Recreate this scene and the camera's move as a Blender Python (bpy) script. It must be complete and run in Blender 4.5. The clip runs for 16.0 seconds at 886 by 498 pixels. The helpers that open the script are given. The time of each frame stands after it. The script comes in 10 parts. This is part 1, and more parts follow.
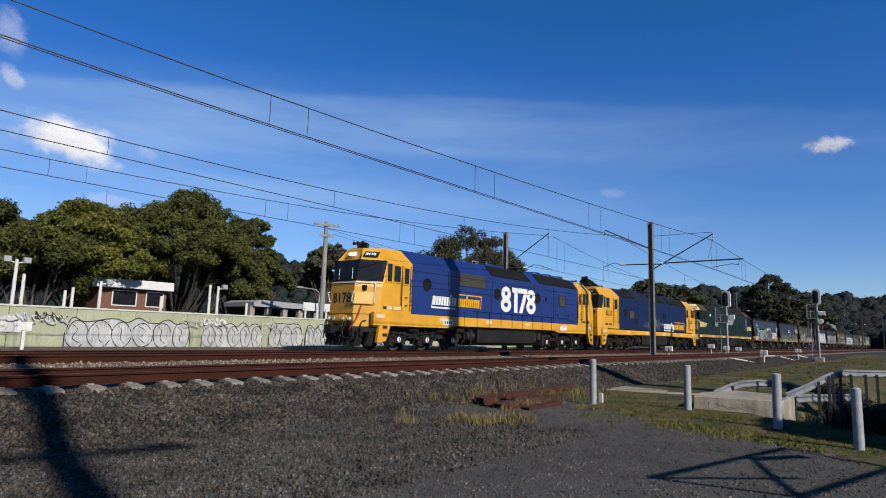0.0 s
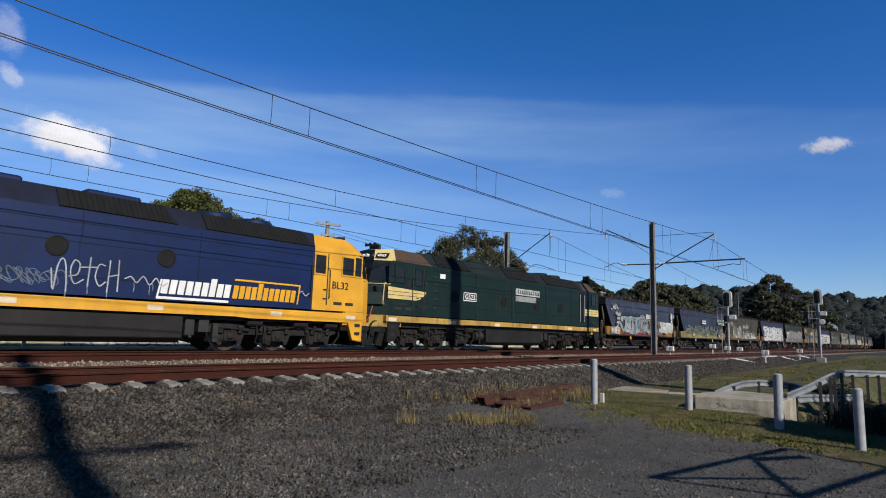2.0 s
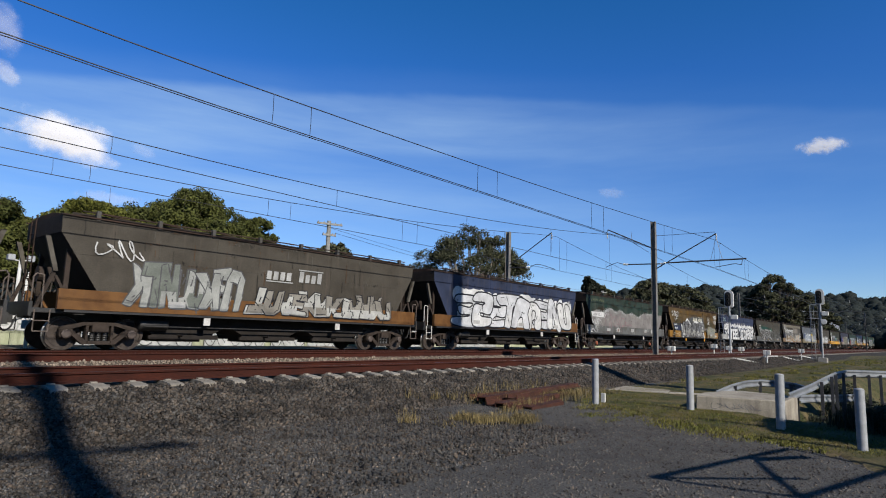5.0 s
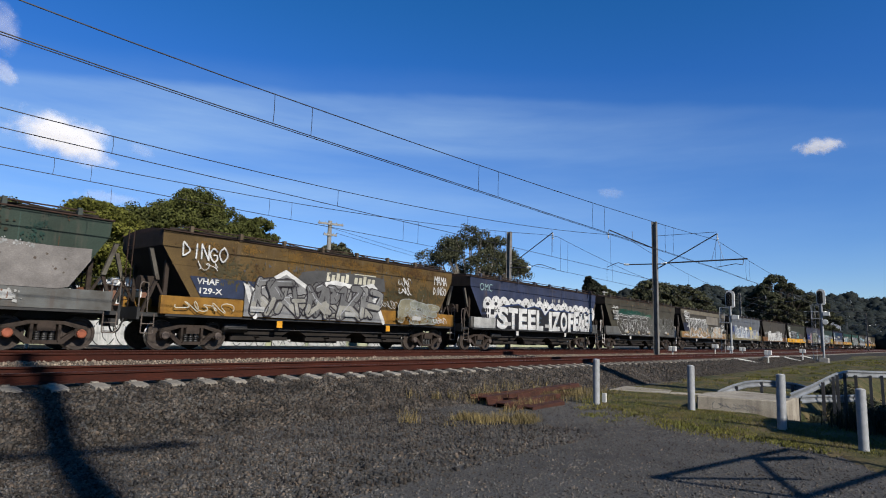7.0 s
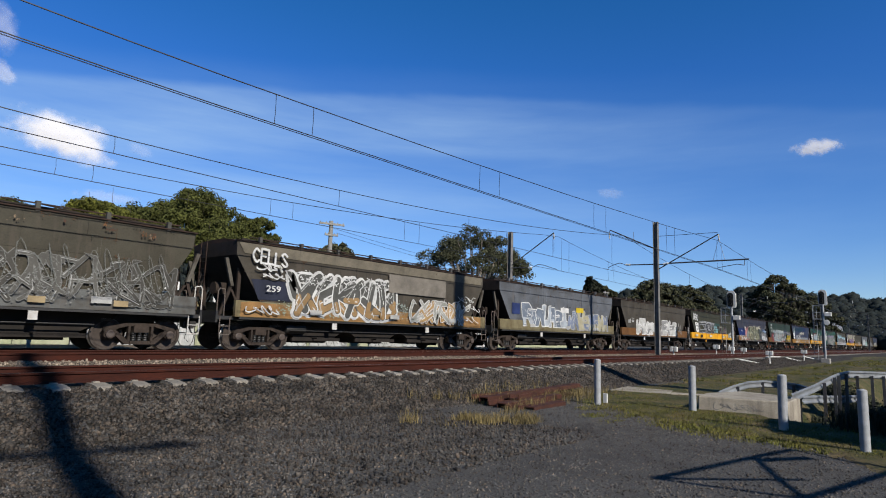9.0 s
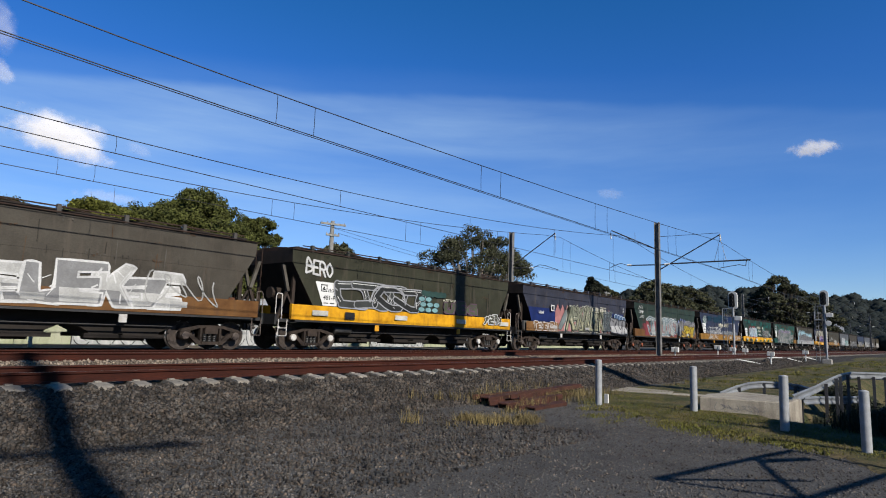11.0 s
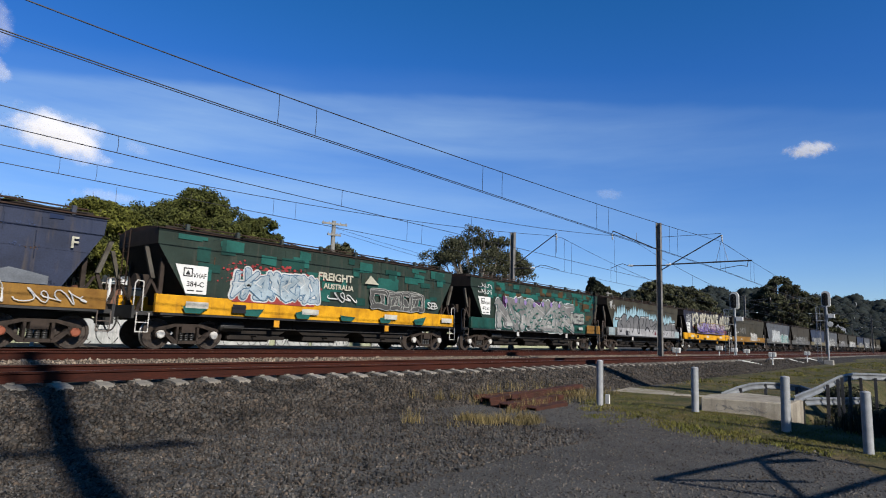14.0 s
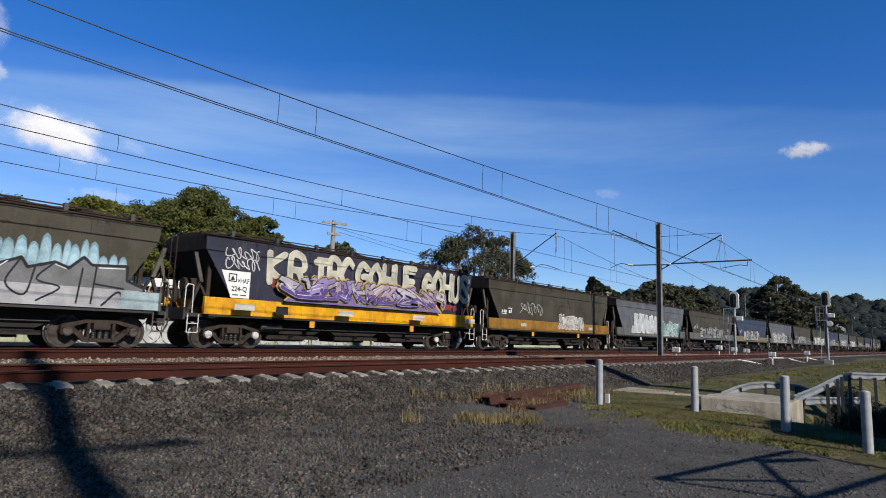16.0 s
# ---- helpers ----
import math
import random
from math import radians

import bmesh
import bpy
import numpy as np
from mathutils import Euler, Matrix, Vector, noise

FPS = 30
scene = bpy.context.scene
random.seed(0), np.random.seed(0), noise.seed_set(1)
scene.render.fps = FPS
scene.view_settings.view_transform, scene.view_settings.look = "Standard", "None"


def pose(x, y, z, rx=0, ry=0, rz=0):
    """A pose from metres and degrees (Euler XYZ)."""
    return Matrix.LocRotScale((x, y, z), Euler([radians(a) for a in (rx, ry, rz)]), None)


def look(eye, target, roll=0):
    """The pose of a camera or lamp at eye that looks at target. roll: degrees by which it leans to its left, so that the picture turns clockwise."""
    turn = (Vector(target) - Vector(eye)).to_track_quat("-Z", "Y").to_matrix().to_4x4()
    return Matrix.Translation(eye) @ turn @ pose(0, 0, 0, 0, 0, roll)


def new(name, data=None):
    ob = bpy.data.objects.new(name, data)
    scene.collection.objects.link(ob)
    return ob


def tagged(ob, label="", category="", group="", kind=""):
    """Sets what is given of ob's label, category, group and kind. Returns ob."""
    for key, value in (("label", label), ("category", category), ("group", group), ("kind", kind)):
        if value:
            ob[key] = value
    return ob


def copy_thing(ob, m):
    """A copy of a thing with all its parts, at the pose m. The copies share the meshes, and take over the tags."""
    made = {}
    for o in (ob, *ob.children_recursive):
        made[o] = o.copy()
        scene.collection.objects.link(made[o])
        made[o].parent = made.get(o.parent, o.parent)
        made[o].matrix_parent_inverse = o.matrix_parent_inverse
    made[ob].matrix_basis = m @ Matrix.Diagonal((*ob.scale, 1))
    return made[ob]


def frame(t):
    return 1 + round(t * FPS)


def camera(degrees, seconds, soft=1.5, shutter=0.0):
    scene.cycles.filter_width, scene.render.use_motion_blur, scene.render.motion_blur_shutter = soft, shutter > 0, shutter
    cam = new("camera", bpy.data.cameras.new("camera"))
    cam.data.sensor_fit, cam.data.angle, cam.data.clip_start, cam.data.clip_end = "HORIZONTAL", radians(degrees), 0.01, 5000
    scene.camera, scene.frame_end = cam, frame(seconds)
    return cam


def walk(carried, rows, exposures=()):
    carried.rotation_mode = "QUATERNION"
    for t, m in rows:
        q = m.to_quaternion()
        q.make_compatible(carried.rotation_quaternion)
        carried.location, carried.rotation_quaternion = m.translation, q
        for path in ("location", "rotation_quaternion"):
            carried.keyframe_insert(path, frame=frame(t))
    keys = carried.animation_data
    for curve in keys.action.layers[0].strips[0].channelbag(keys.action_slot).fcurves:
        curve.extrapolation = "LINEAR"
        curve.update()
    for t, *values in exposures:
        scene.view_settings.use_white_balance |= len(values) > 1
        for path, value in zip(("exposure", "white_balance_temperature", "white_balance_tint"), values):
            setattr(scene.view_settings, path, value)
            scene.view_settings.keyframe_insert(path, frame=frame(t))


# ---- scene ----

# ---------------------------------------------------------------- camera
EYE = (0.0, 0.0, 0.79)


def aim(yaw, pitch, roll):
    """Heading from the track's line, tilt and roll, in degrees."""
    a, b = radians(yaw), radians(pitch)
    way = Vector((math.cos(a) * math.cos(b), math.sin(a) * math.cos(b), math.sin(b)))
    return look(EYE, Vector(EYE) + way * 10, roll)


cam = camera(73.18, 16.0, soft=1.0, shutter=0.03)
walk(cam, [(t, aim(a, b, c)) for t, a, b, c in (
    (0, 39.861, 8.119, 1.633),
    (1, 39.927, 8.101, 1.691),
    (2, 39.978, 8.082, 1.728),
    (3, 40.022, 8.066, 1.752),
    (4, 40.062, 8.054, 1.767),
    (5.2, 40.111, 8.044, 1.783),
    (6.5, 40.169, 8.041, 1.803),
    (7.8, 40.235, 8.045, 1.833),
    (9, 40.302, 8.054, 1.870),
    (10.2, 40.373, 8.064, 1.917),
    (11.5, 40.447, 8.074, 1.975),
    (12.5, 40.498, 8.077, 2.021),
    (13.5, 40.537, 8.073, 2.063),
    (14.5, 40.557, 8.058, 2.097),
    (15.2, 40.557, 8.039, 2.112),
    (16, 40.539, 8.006, 2.117),
)], exposures=((0, 0.74), (3.0, 0.76), (4.0, 0.85), (16, 0.85)))

# ---------------------------------------------------------------- sky and sun
SUN_AZ = math.atan2(0.20, 1.0)      # the light travels towards +y, a little towards +x
SUN_EL = radians(32)
LIGHT = Vector((math.sin(SUN_AZ) * math.cos(SUN_EL), math.cos(SUN_AZ) * math.cos(SUN_EL), -math.sin(SUN_EL)))

world = bpy.data.worlds.new("sky")
scene.world = world
world.use_nodes = True
wn, wl = world.node_tree.nodes, world.node_tree.links
wn.clear()
w_out = wn.new("ShaderNodeOutputWorld")
w_bg = wn.new("ShaderNodeBackground")
w_bg.inputs["Strength"].default_value = 0.055
w_sky = wn.new("ShaderNodeTexSky")
w_sky.sky_type = "NISHITA"
w_sky.sun_disc = False
w_sky.sun_elevation = SUN_EL
w_sky.sun_rotation = math.pi + SUN_AZ
w_sky.air_density, w_sky.dust_density, w_sky.ozone_density = 1.0, 0.0, 4.0
# thin high cirrus: a veil with a clear upper edge, streaked lengthwise, thicker towards +y
w_co = wn.new("ShaderNodeTexCoord")


def sky_noise(scale, stretch, detail, rough):
    mp = wn.new("ShaderNodeMapping")
    mp.inputs["Rotation"].default_value = (0.03, 0.02, radians(-40))
    mp.inputs["Scale"].default_value = stretch
    t = wn.new("ShaderNodeTexNoise")
    t.inputs["Scale"].default_value = scale
    t.inputs["Detail"].default_value = detail
    t.inputs["Roughness"].default_value = rough
    t.inputs["Distortion"].default_value = 0.25
    wl.new(w_co.outputs["Generated"], mp.inputs["Vector"])
    wl.new(mp.outputs["Vector"], t.inputs["Vector"])
    return t.outputs["Fac"]


def sky_math(op, a, b):
    m = wn.new("ShaderNodeMath")
    m.operation = op
    for k, v in enumerate((a, b)):
        if isinstance(v, (int, float)):
            m.inputs[k].default_value = v
        else:
            wl.new(v, m.inputs[k])
    return m.outputs["Value"]


def sky_range(src, a, b, c, d):
    r = wn.new("ShaderNodeMapRange")
    for k, v in zip(("From Min", "From Max", "To Min", "To Max"), (a, b, c, d)):
        r.inputs[k].default_value = v
    wl.new(src, r.inputs["Value"])
    return r.outputs["Result"]


def sky_dot(v):
    d = wn.new("ShaderNodeVectorMath")
    d.operation = "DOT_PRODUCT"
    d.inputs[1].default_value = v
    wl.new(w_co.outputs["Generated"], d.inputs[0])
    return d.outputs["Value"]


w_height = sky_math("ADD", sky_math("ADD", sky_dot((-0.266, -0.231, 1.0)), 0.339), sky_math("MULTIPLY", sky_math("SUBTRACT", sky_noise(2.6, (1.0, 1.0, 1.6), 5, 0.55), 0.5), 0.05))
w_band = wn.new("ShaderNodeValToRGB")
w_band.color_ramp.interpolation = "EASE"
els = w_band.color_ramp.elements
els[0].position, els[0].color = 0.02, (0.24, 0.24, 0.24, 1)
els[1].position, els[1].color = 0.445, (0.0, 0.0, 0.0, 1)
for pos, v in ((0.13, 0.48), (0.20, 0.60), (0.255, 0.54), (0.275, 0.50), (0.305, 0.76), (0.34, 0.80), (0.378, 0.54), (0.398, 0.11)):
    e = els.new(pos)
    e.color = (v, v, v, 1)
wl.new(w_height, w_band.inputs["Fac"])
w_veil = sky_math("MULTIPLY", w_band.outputs["Color"], sky_range(sky_noise(1.7, (1.0, 1.0, 7.0), 6, 0.5), 0.30, 0.66, 0.36, 1.0))
w_veil = sky_math("MULTIPLY", w_veil, sky_range(sky_noise(5.0, (1.0, 1.0, 9.0), 6, 0.6), 0.3, 0.7, 0.80, 1.12))
w_veil = sky_math("MULTIPLY", w_veil, sky_range(sky_dot((-0.7, 0.7, 0.0)), -0.62, 0.30, 0.16, 0.84))
w_deep = wn.new("ShaderNodeHueSaturation")
w_deep.inputs["Saturation"].default_value = 1.33
w_tint = wn.new("ShaderNodeMixRGB")
w_tint.blend_type = "MULTIPLY"
w_tint.inputs["Fac"].default_value = 1.0
w_clear = wn.new("ShaderNodeValToRGB")          # clean dry air: the pale horizon stays blue
els = w_clear.color_ramp.elements
els[0].position, els[0].color = 0.0, (0.84, 0.96, 1.22, 1)
els[1].position, els[1].color = 0.40, (1.42, 1.05, 1.36, 1)
e = els.new(0.85)                                 # added warmer tint overhead, above the view, taking blue out of the shadows
e.color = (1.75, 1.30, 1.08, 1)
wl.new(sky_dot((0.0, 0.0, 1.0)), w_clear.inputs["Fac"])
wl.new(w_clear.outputs["Color"], w_tint.inputs["Color2"])
w_mix = wn.new("ShaderNodeMixRGB")
w_mix.inputs["Color2"].default_value = (5.1, 7.2, 9.4, 1)
wl.new(w_veil, w_mix.inputs["Fac"])
wl.new(w_sky.outputs["Color"], w_deep.inputs["Color"])
wl.new(w_deep.outputs["Color"], w_tint.inputs["Color1"])
wl.new(w_tint.outputs["Color"], w_mix.inputs["Color1"])
wl.new(w_mix.outputs["Color"], w_bg.inputs["Color"])
wl.new(w_bg.outputs["Background"], w_out.inputs["Surface"])

sun_data = bpy.data.lights.new("sun", "SUN")
sun_data.energy = 4.8
sun_data.angle = radians(0.55)
sun_data.color = (1.0, 0.94, 0.85)
sun = new("sun", sun_data)
sun.matrix_basis = look((0, 0, 60), Vector((0, 0, 60)) + LIGHT)

# ---------------------------------------------------------------- materials


def albedo(c):
    """Reflectance of a paint or surface under this sun, from its lightness on a chart."""
    k = 0.52 + 0.08 * max(c)
    return tuple(v * k for v in c)


def linear(c):
    return tuple(c) + (1.0,) if len(c) == 3 else tuple(c)


def surface(name, col, dark=None, scale=3.0, rough=0.6, metal=0.0, grain=0.25, gscale=60.0, bump=0.15,
            streak=None, streak_amount=0.0, own=False, stretch=(1, 1, 1), spread=(0.35, 0.7), island=0.0, each=0.0, hue=None):
    """A worn surface: two colours mixed by a broad noise, a fine grain, vertical streaks and fine relief.
    own: the object's own colour is the first colour; island, each: brightness steps from piece to piece;
    hue: two tints between which loose pieces vary."""
    m = bpy.data.materials.new(name)
    m.use_nodes = True
    n, l = m.node_tree.nodes, m.node_tree.links
    bsdf = n["Principled BSDF"]
    bsdf.inputs["Roughness"].default_value = rough
    bsdf.inputs["Metallic"].default_value = metal
    if rough > 0.45 and metal < 0.3:        # dust and weathering dull the sheen
        bsdf.inputs["Specular IOR Level"].default_value = 0.16
    dark = dark or tuple(c * 0.6 for c in col)
    if not own:
        col, dark = albedo(col), albedo(dark)
    if streak:
        streak = albedo(streak)
    co = n.new("ShaderNodeTexCoord")
    mp = n.new("ShaderNodeMapping")
    mp.inputs["Scale"].default_value = stretch
    l.new(co.outputs["Object"], mp.inputs["Vector"])

    def noisy(s, detail=4.0, vec=None):
        t = n.new("ShaderNodeTexNoise")
        t.inputs["Scale"].default_value = s
        t.inputs["Detail"].default_value = detail
        t.inputs["Roughness"].default_value = 0.6
        l.new((vec or mp).outputs["Vector"], t.inputs["Vector"])
        return t

    def ranged(src, a, b, c=0.0, d=1.0):
        r = n.new("ShaderNodeMapRange")
        for k, v in zip(("From Min", "From Max", "To Min", "To Max"), (a, b, c, d)):
            r.inputs[k].default_value = v
        l.new(src, r.inputs["Value"])
        return r.outputs["Result"]

    def mixed(kind, fac, a, b):
        x = n.new("ShaderNodeMixRGB")
        x.blend_type = kind
        for sock, v in (("Fac", fac), ("Color1", a), ("Color2", b)):
            if hasattr(v, "is_linked"):
                l.new(v, x.inputs[sock])
            else:
                x.inputs[sock].default_value = v
        return x.outputs["Color"]

    if own:
        inf = n.new("ShaderNodeObjectInfo")
        first = inf.outputs["Color"]
        second = mixed("MULTIPLY", 1.0, first, linear(dark))
    else:
        first, second = linear(col), linear(dark)
    broad = noisy(scale)
    c = mixed("MIX", ranged(broad.outputs["Fac"], *spread), first, second)
    fine = noisy(gscale, 3.0)
    c = mixed("MULTIPLY", 1.0, c, ranged(fine.outputs["Fac"], 0.3, 0.7, 1 - grain, 1 + grain))
    if streak:
        mp2 = n.new("ShaderNodeMapping")
        mp2.inputs["Scale"].default_value = (3.0, 3.0, 0.35)
        l.new(co.outputs["Object"], mp2.inputs["Vector"])
        s = noisy(1.6, 5.0, mp2)
        c = mixed("MIX", ranged(s.outputs["Fac"], 0.52, 0.72, 0.0, streak_amount), c, linear(streak))
    if island:
        g = n.new("ShaderNodeNewGeometry")
        c = mixed("MULTIPLY", 1.0, c, ranged(g.outputs["Random Per Island"], 0, 1, 1 - island, 1 + island))
    if hue:
        g2 = n.new("ShaderNodeNewGeometry")
        wn1 = n.new("ShaderNodeTexWhiteNoise")
        wn1.noise_dimensions = "1D"
        l.new(g2.outputs["Random Per Island"], wn1.inputs["W"])
        c = mixed("MULTIPLY", 1.0, c, mixed("MIX", wn1.outputs["Value"], linear(hue[0]), linear(hue[1])))
    if each:
        inf2 = n.new("ShaderNodeObjectInfo")
        c = mixed("MULTIPLY", 1.0, c, ranged(inf2.outputs["Random"], 0, 1, 1 - each, 1 + each))
    l.new(c, bsdf.inputs["Base Color"])
    l.new(ranged(fine.outputs["Fac"], 0.2, 0.8, max(rough - 0.12, 0.03), min(rough + 0.12, 1)), bsdf.inputs["Roughness"])
    if bump:
        b = n.new("ShaderNodeBump")
        b.inputs["Strength"].default_value = bump
        b.inputs["Distance"].default_value = 0.02
        l.new(fine.outputs["Fac"], b.inputs["Height"])
        l.new(b.outputs["Normal"], bsdf.inputs["Normal"])
    return m


def glow(name, col, strength):
    m = bpy.data.materials.new(name)
    m.use_nodes = True
    b = m.node_tree.nodes["Principled BSDF"]
    b.inputs["Base Color"].default_value = linear(col)
    b.inputs["Emission Color"].default_value = linear(col)
    b.inputs["Emission Strength"].default_value = strength
    return m


GROUND = surface("road_gravel", (0.106, 0.102, 0.097), (0.066, 0.063, 0.060), 0.5, 0.9, grain=0.65, gscale=38, bump=1.0)
SLEEPER = surface("weathered_sleeper_concrete", (0.36, 0.325, 0.275), (0.20, 0.18, 0.155), 4, 0.9, grain=0.25, gscale=50, bump=0.3, each=0.22)
BALLAST = surface("dark_ballast", (0.0478, 0.0420, 0.0334), (0.0146, 0.0130, 0.0106), 9, 0.9, grain=0.5, gscale=25, bump=1.0)
PALE_BALLAST = surface("pale_ballast", (0.18, 0.145, 0.105), (0.10, 0.075, 0.06), 9, 0.9, grain=0.5, gscale=25, bump=1.0)
STONE = surface("ballast_stone", (0.0874, 0.0770, 0.0634), (0.0270, 0.0240, 0.0202), 2, 0.7, grain=0.35, gscale=40, bump=0.35, island=0.72, hue=((1.14, 0.98, 0.88), (0.90, 0.98, 1.10)))
PALE_STONE = surface("pale_ballast_stone", (0.30, 0.24, 0.18), (0.17, 0.13, 0.10), 2, 0.85, grain=0.3, gscale=40, bump=0.4, island=0.45)
GRIT = surface("road_grit", (0.137, 0.128, 0.114), (0.058, 0.054, 0.048), 2, 0.8, grain=0.3, gscale=40, bump=0.3, island=0.65, hue=((1.12, 0.98, 0.88), (0.90, 0.98, 1.10)))
RAIL_RUST = surface("rusty_rail_steel", (0.060, 0.014, 0.007), (0.030, 0.008, 0.005), 2.5, 0.95, 0.0, 0.3, 50, 0.3, stretch=(0.25, 1, 1))
RAIL_TOP = surface("worn_rail_head", (0.20, 0.15, 0.12), (0.10, 0.06, 0.045), 2, 0.35, 0.8, 0.2, 60, 0.05, stretch=(0.1, 1, 1))
CONCRETE = surface("weathered_concrete", (0.47, 0.45, 0.41), (0.30, 0.28, 0.25), 3, 0.85, grain=0.2, gscale=60, bump=0.3, each=0.15)
OLD_CONCRETE = surface("stained_concrete", (0.42, 0.38, 0.31), (0.24, 0.21, 0.17), 1.6, 0.9, grain=0.25, gscale=50, bump=0.4, streak=(0.12, 0.10, 0.08), streak_amount=0.5)
GALV = surface("galvanised_steel", (0.46, 0.47, 0.48), (0.33, 0.34, 0.35), 6, 0.5, 0.25, 0.12, 80, 0.08)
DULL_STEEL = surface("dull_grey_steel", (0.12, 0.12, 0.123), (0.06, 0.058, 0.058), 3, 0.55, 0.5, 0.2, 60, 0.1, streak=(0.12, 0.06, 0.04), streak_amount=0.3)
BLACK_IRON = surface("sooty_black_iron", (0.030, 0.029, 0.028), (0.016, 0.015, 0.014), 4, 0.6, 0.3, 0.3, 50, 0.2)
BOGIE = surface("dusty_bogie_iron", (0.060, 0.044, 0.035), (0.026, 0.020, 0.016), 4, 0.75, 0.2, 0.3, 40, 0.3)
WHEEL = surface("worn_wheel_steel", (0.085, 0.068, 0.058), (0.035, 0.028, 0.024), 6, 0.6, 0.2, 0.2, 50, 0.1)
TREAD = surface("bright_wheel_tread", (0.42, 0.40, 0.38), (0.25, 0.23, 0.21), 6, 0.35, 0.9, 0.1, 60, 0.05)
WHITE = surface("white_paint", (0.74, 0.74, 0.71), (0.58, 0.57, 0.54), 4, 0.55, grain=0.08, gscale=50, bump=0.05)
WIRE = surface("dark_copper_wire", (0.035, 0.035, 0.04), (0.025, 0.022, 0.022), 5, 0.5, 0.5, 0.1, 50, 0.0)
INSULATOR = surface("white_insulator", (0.72, 0.72, 0.70), (0.6, 0.6, 0.58), 8, 0.3, grain=0.05, bump=0.0)
GLASS_DARK = surface("tinted_cab_glass", (0.02, 0.024, 0.026), (0.012, 0.014, 0.016), 3, 0.08, 0.0, 0.05, 40, 0.0)
GRASS = surface("green_grass", (0.118, 0.126, 0.024), (0.175, 0.148, 0.042), 1.2, 0.85, grain=0.4, gscale=30, bump=0.2, island=0.45)
DRY_GRASS = surface("dry_grass", (0.26, 0.20, 0.085), (0.14, 0.11, 0.05), 1.2, 0.85, grain=0.3, gscale=30, bump=0.2, island=0.4)
SCRAP = surface("rusty_scrap_steel", (0.095, 0.036, 0.024), (0.040, 0.019, 0.014), 3, 0.85, 0.1, 0.35, 40, 0.5)
TIMBER = surface("grey_pole_timber", (0.34, 0.34, 0.32), (0.22, 0.21, 0.19), 2, 0.9, grain=0.3, gscale=50, bump=0.3, stretch=(3, 3, 0.2))
BARK = surface("grey_brown_bark", (0.12, 0.10, 0.08), (0.06, 0.05, 0.04), 3, 0.95, grain=0.35, gscale=30, bump=0.6, stretch=(2, 2, 0.4))
PALE_BARK = surface("pale_gum_bark", (0.34, 0.30, 0.25), (0.16, 0.13, 0.10), 2, 0.9, grain=0.25, gscale=30, bump=0.3)
BRICK = surface("brown_brick", (0.22, 0.11, 0.07), (0.15, 0.075, 0.05), 6, 0.9, grain=0.25, gscale=30, bump=0.4)

GLASS_DARK.node_tree.nodes["Principled BSDF"].inputs["Specular IOR Level"].default_value = 0.18


def leafy(name, a, b, island=0.5):
    m = surface(name, a, b, 0.35, 0.8, grain=0.2, gscale=6, bump=0.0, island=island)
    n, l = m.node_tree.nodes, m.node_tree.links
    p = n["Principled BSDF"]
    p.inputs["Specular IOR Level"].default_value = 0.15
    tr = n.new("ShaderNodeBsdfTranslucent")
    mix = n.new("ShaderNodeMixShader")
    mix.inputs["Fac"].default_value = 0.22
    src = p.inputs["Base Color"].links[0].from_socket
    l.new(src, tr.inputs["Color"])
    out = n["Material Output"]
    l.new(p.outputs["BSDF"], mix.inputs[1])
    l.new(tr.outputs["BSDF"], mix.inputs[2])
    l.new(mix.outputs["Shader"], out.inputs["Surface"])
    return m


FIG_LEAF = leafy("fig_leaves", (0.118, 0.128, 0.030), (0.062, 0.072, 0.020))
FIG_LEAF_B = leafy("yellowish_leaves", (0.175, 0.175, 0.030), (0.095, 0.105, 0.022))
GUM_LEAF = leafy("gum_leaves", (0.105, 0.108, 0.056), (0.062, 0.066, 0.036))
BUSH_LEAF = leafy("forest_leaves", (0.052, 0.058, 0.036), (0.028, 0.035, 0.022), 0.45)
HILL_LEAF = leafy("hillside_leaves", (0.034, 0.042, 0.036), (0.020, 0.028, 0.027), 0.25)

# ---------------------------------------------------------------- mesh helpers


def box(bm, x0, x1, y0, y1, z0, z1, m=None):
    v = [bm.verts.new(Vector(p)) for p in ((x0, y0, z0), (x1, y0, z0), (x1, y1, z0), (x0, y1, z0),
                                           (x0, y0, z1), (x1, y0, z1), (x1, y1, z1), (x0, y1, z1))]
    if m:
        for q in v:
            q.co = m @ q.co
    for f in ((0, 3, 2, 1), (4, 5, 6, 7), (0, 1, 5, 4), (1, 2, 6, 5), (2, 3, 7, 6), (3, 0, 4, 7)):
        bm.faces.new([v[i] for i in f])
    return v


def slab(bm, pts, a0, a1, axis="y"):
    """A flat outline of (x, z) points, carried from y = a0 to a1 (or (y, z) points along x; (x, y) along z)."""
    def at(p, a):
        return {"y": (p[0], a, p[1]), "x": (a, p[0], p[1]), "z": (p[0], p[1], a)}[axis]
    lo = [bm.verts.new(at(p, a0)) for p in pts]
    hi = [bm.verts.new(at(p, a1)) for p in pts]
    bm.faces.new(lo)
    bm.faces.new(hi[::-1])
    for i in range(len(pts)):
        j = (i + 1) % len(pts)
        bm.faces.new((lo[i], hi[i], hi[j], lo[j]))


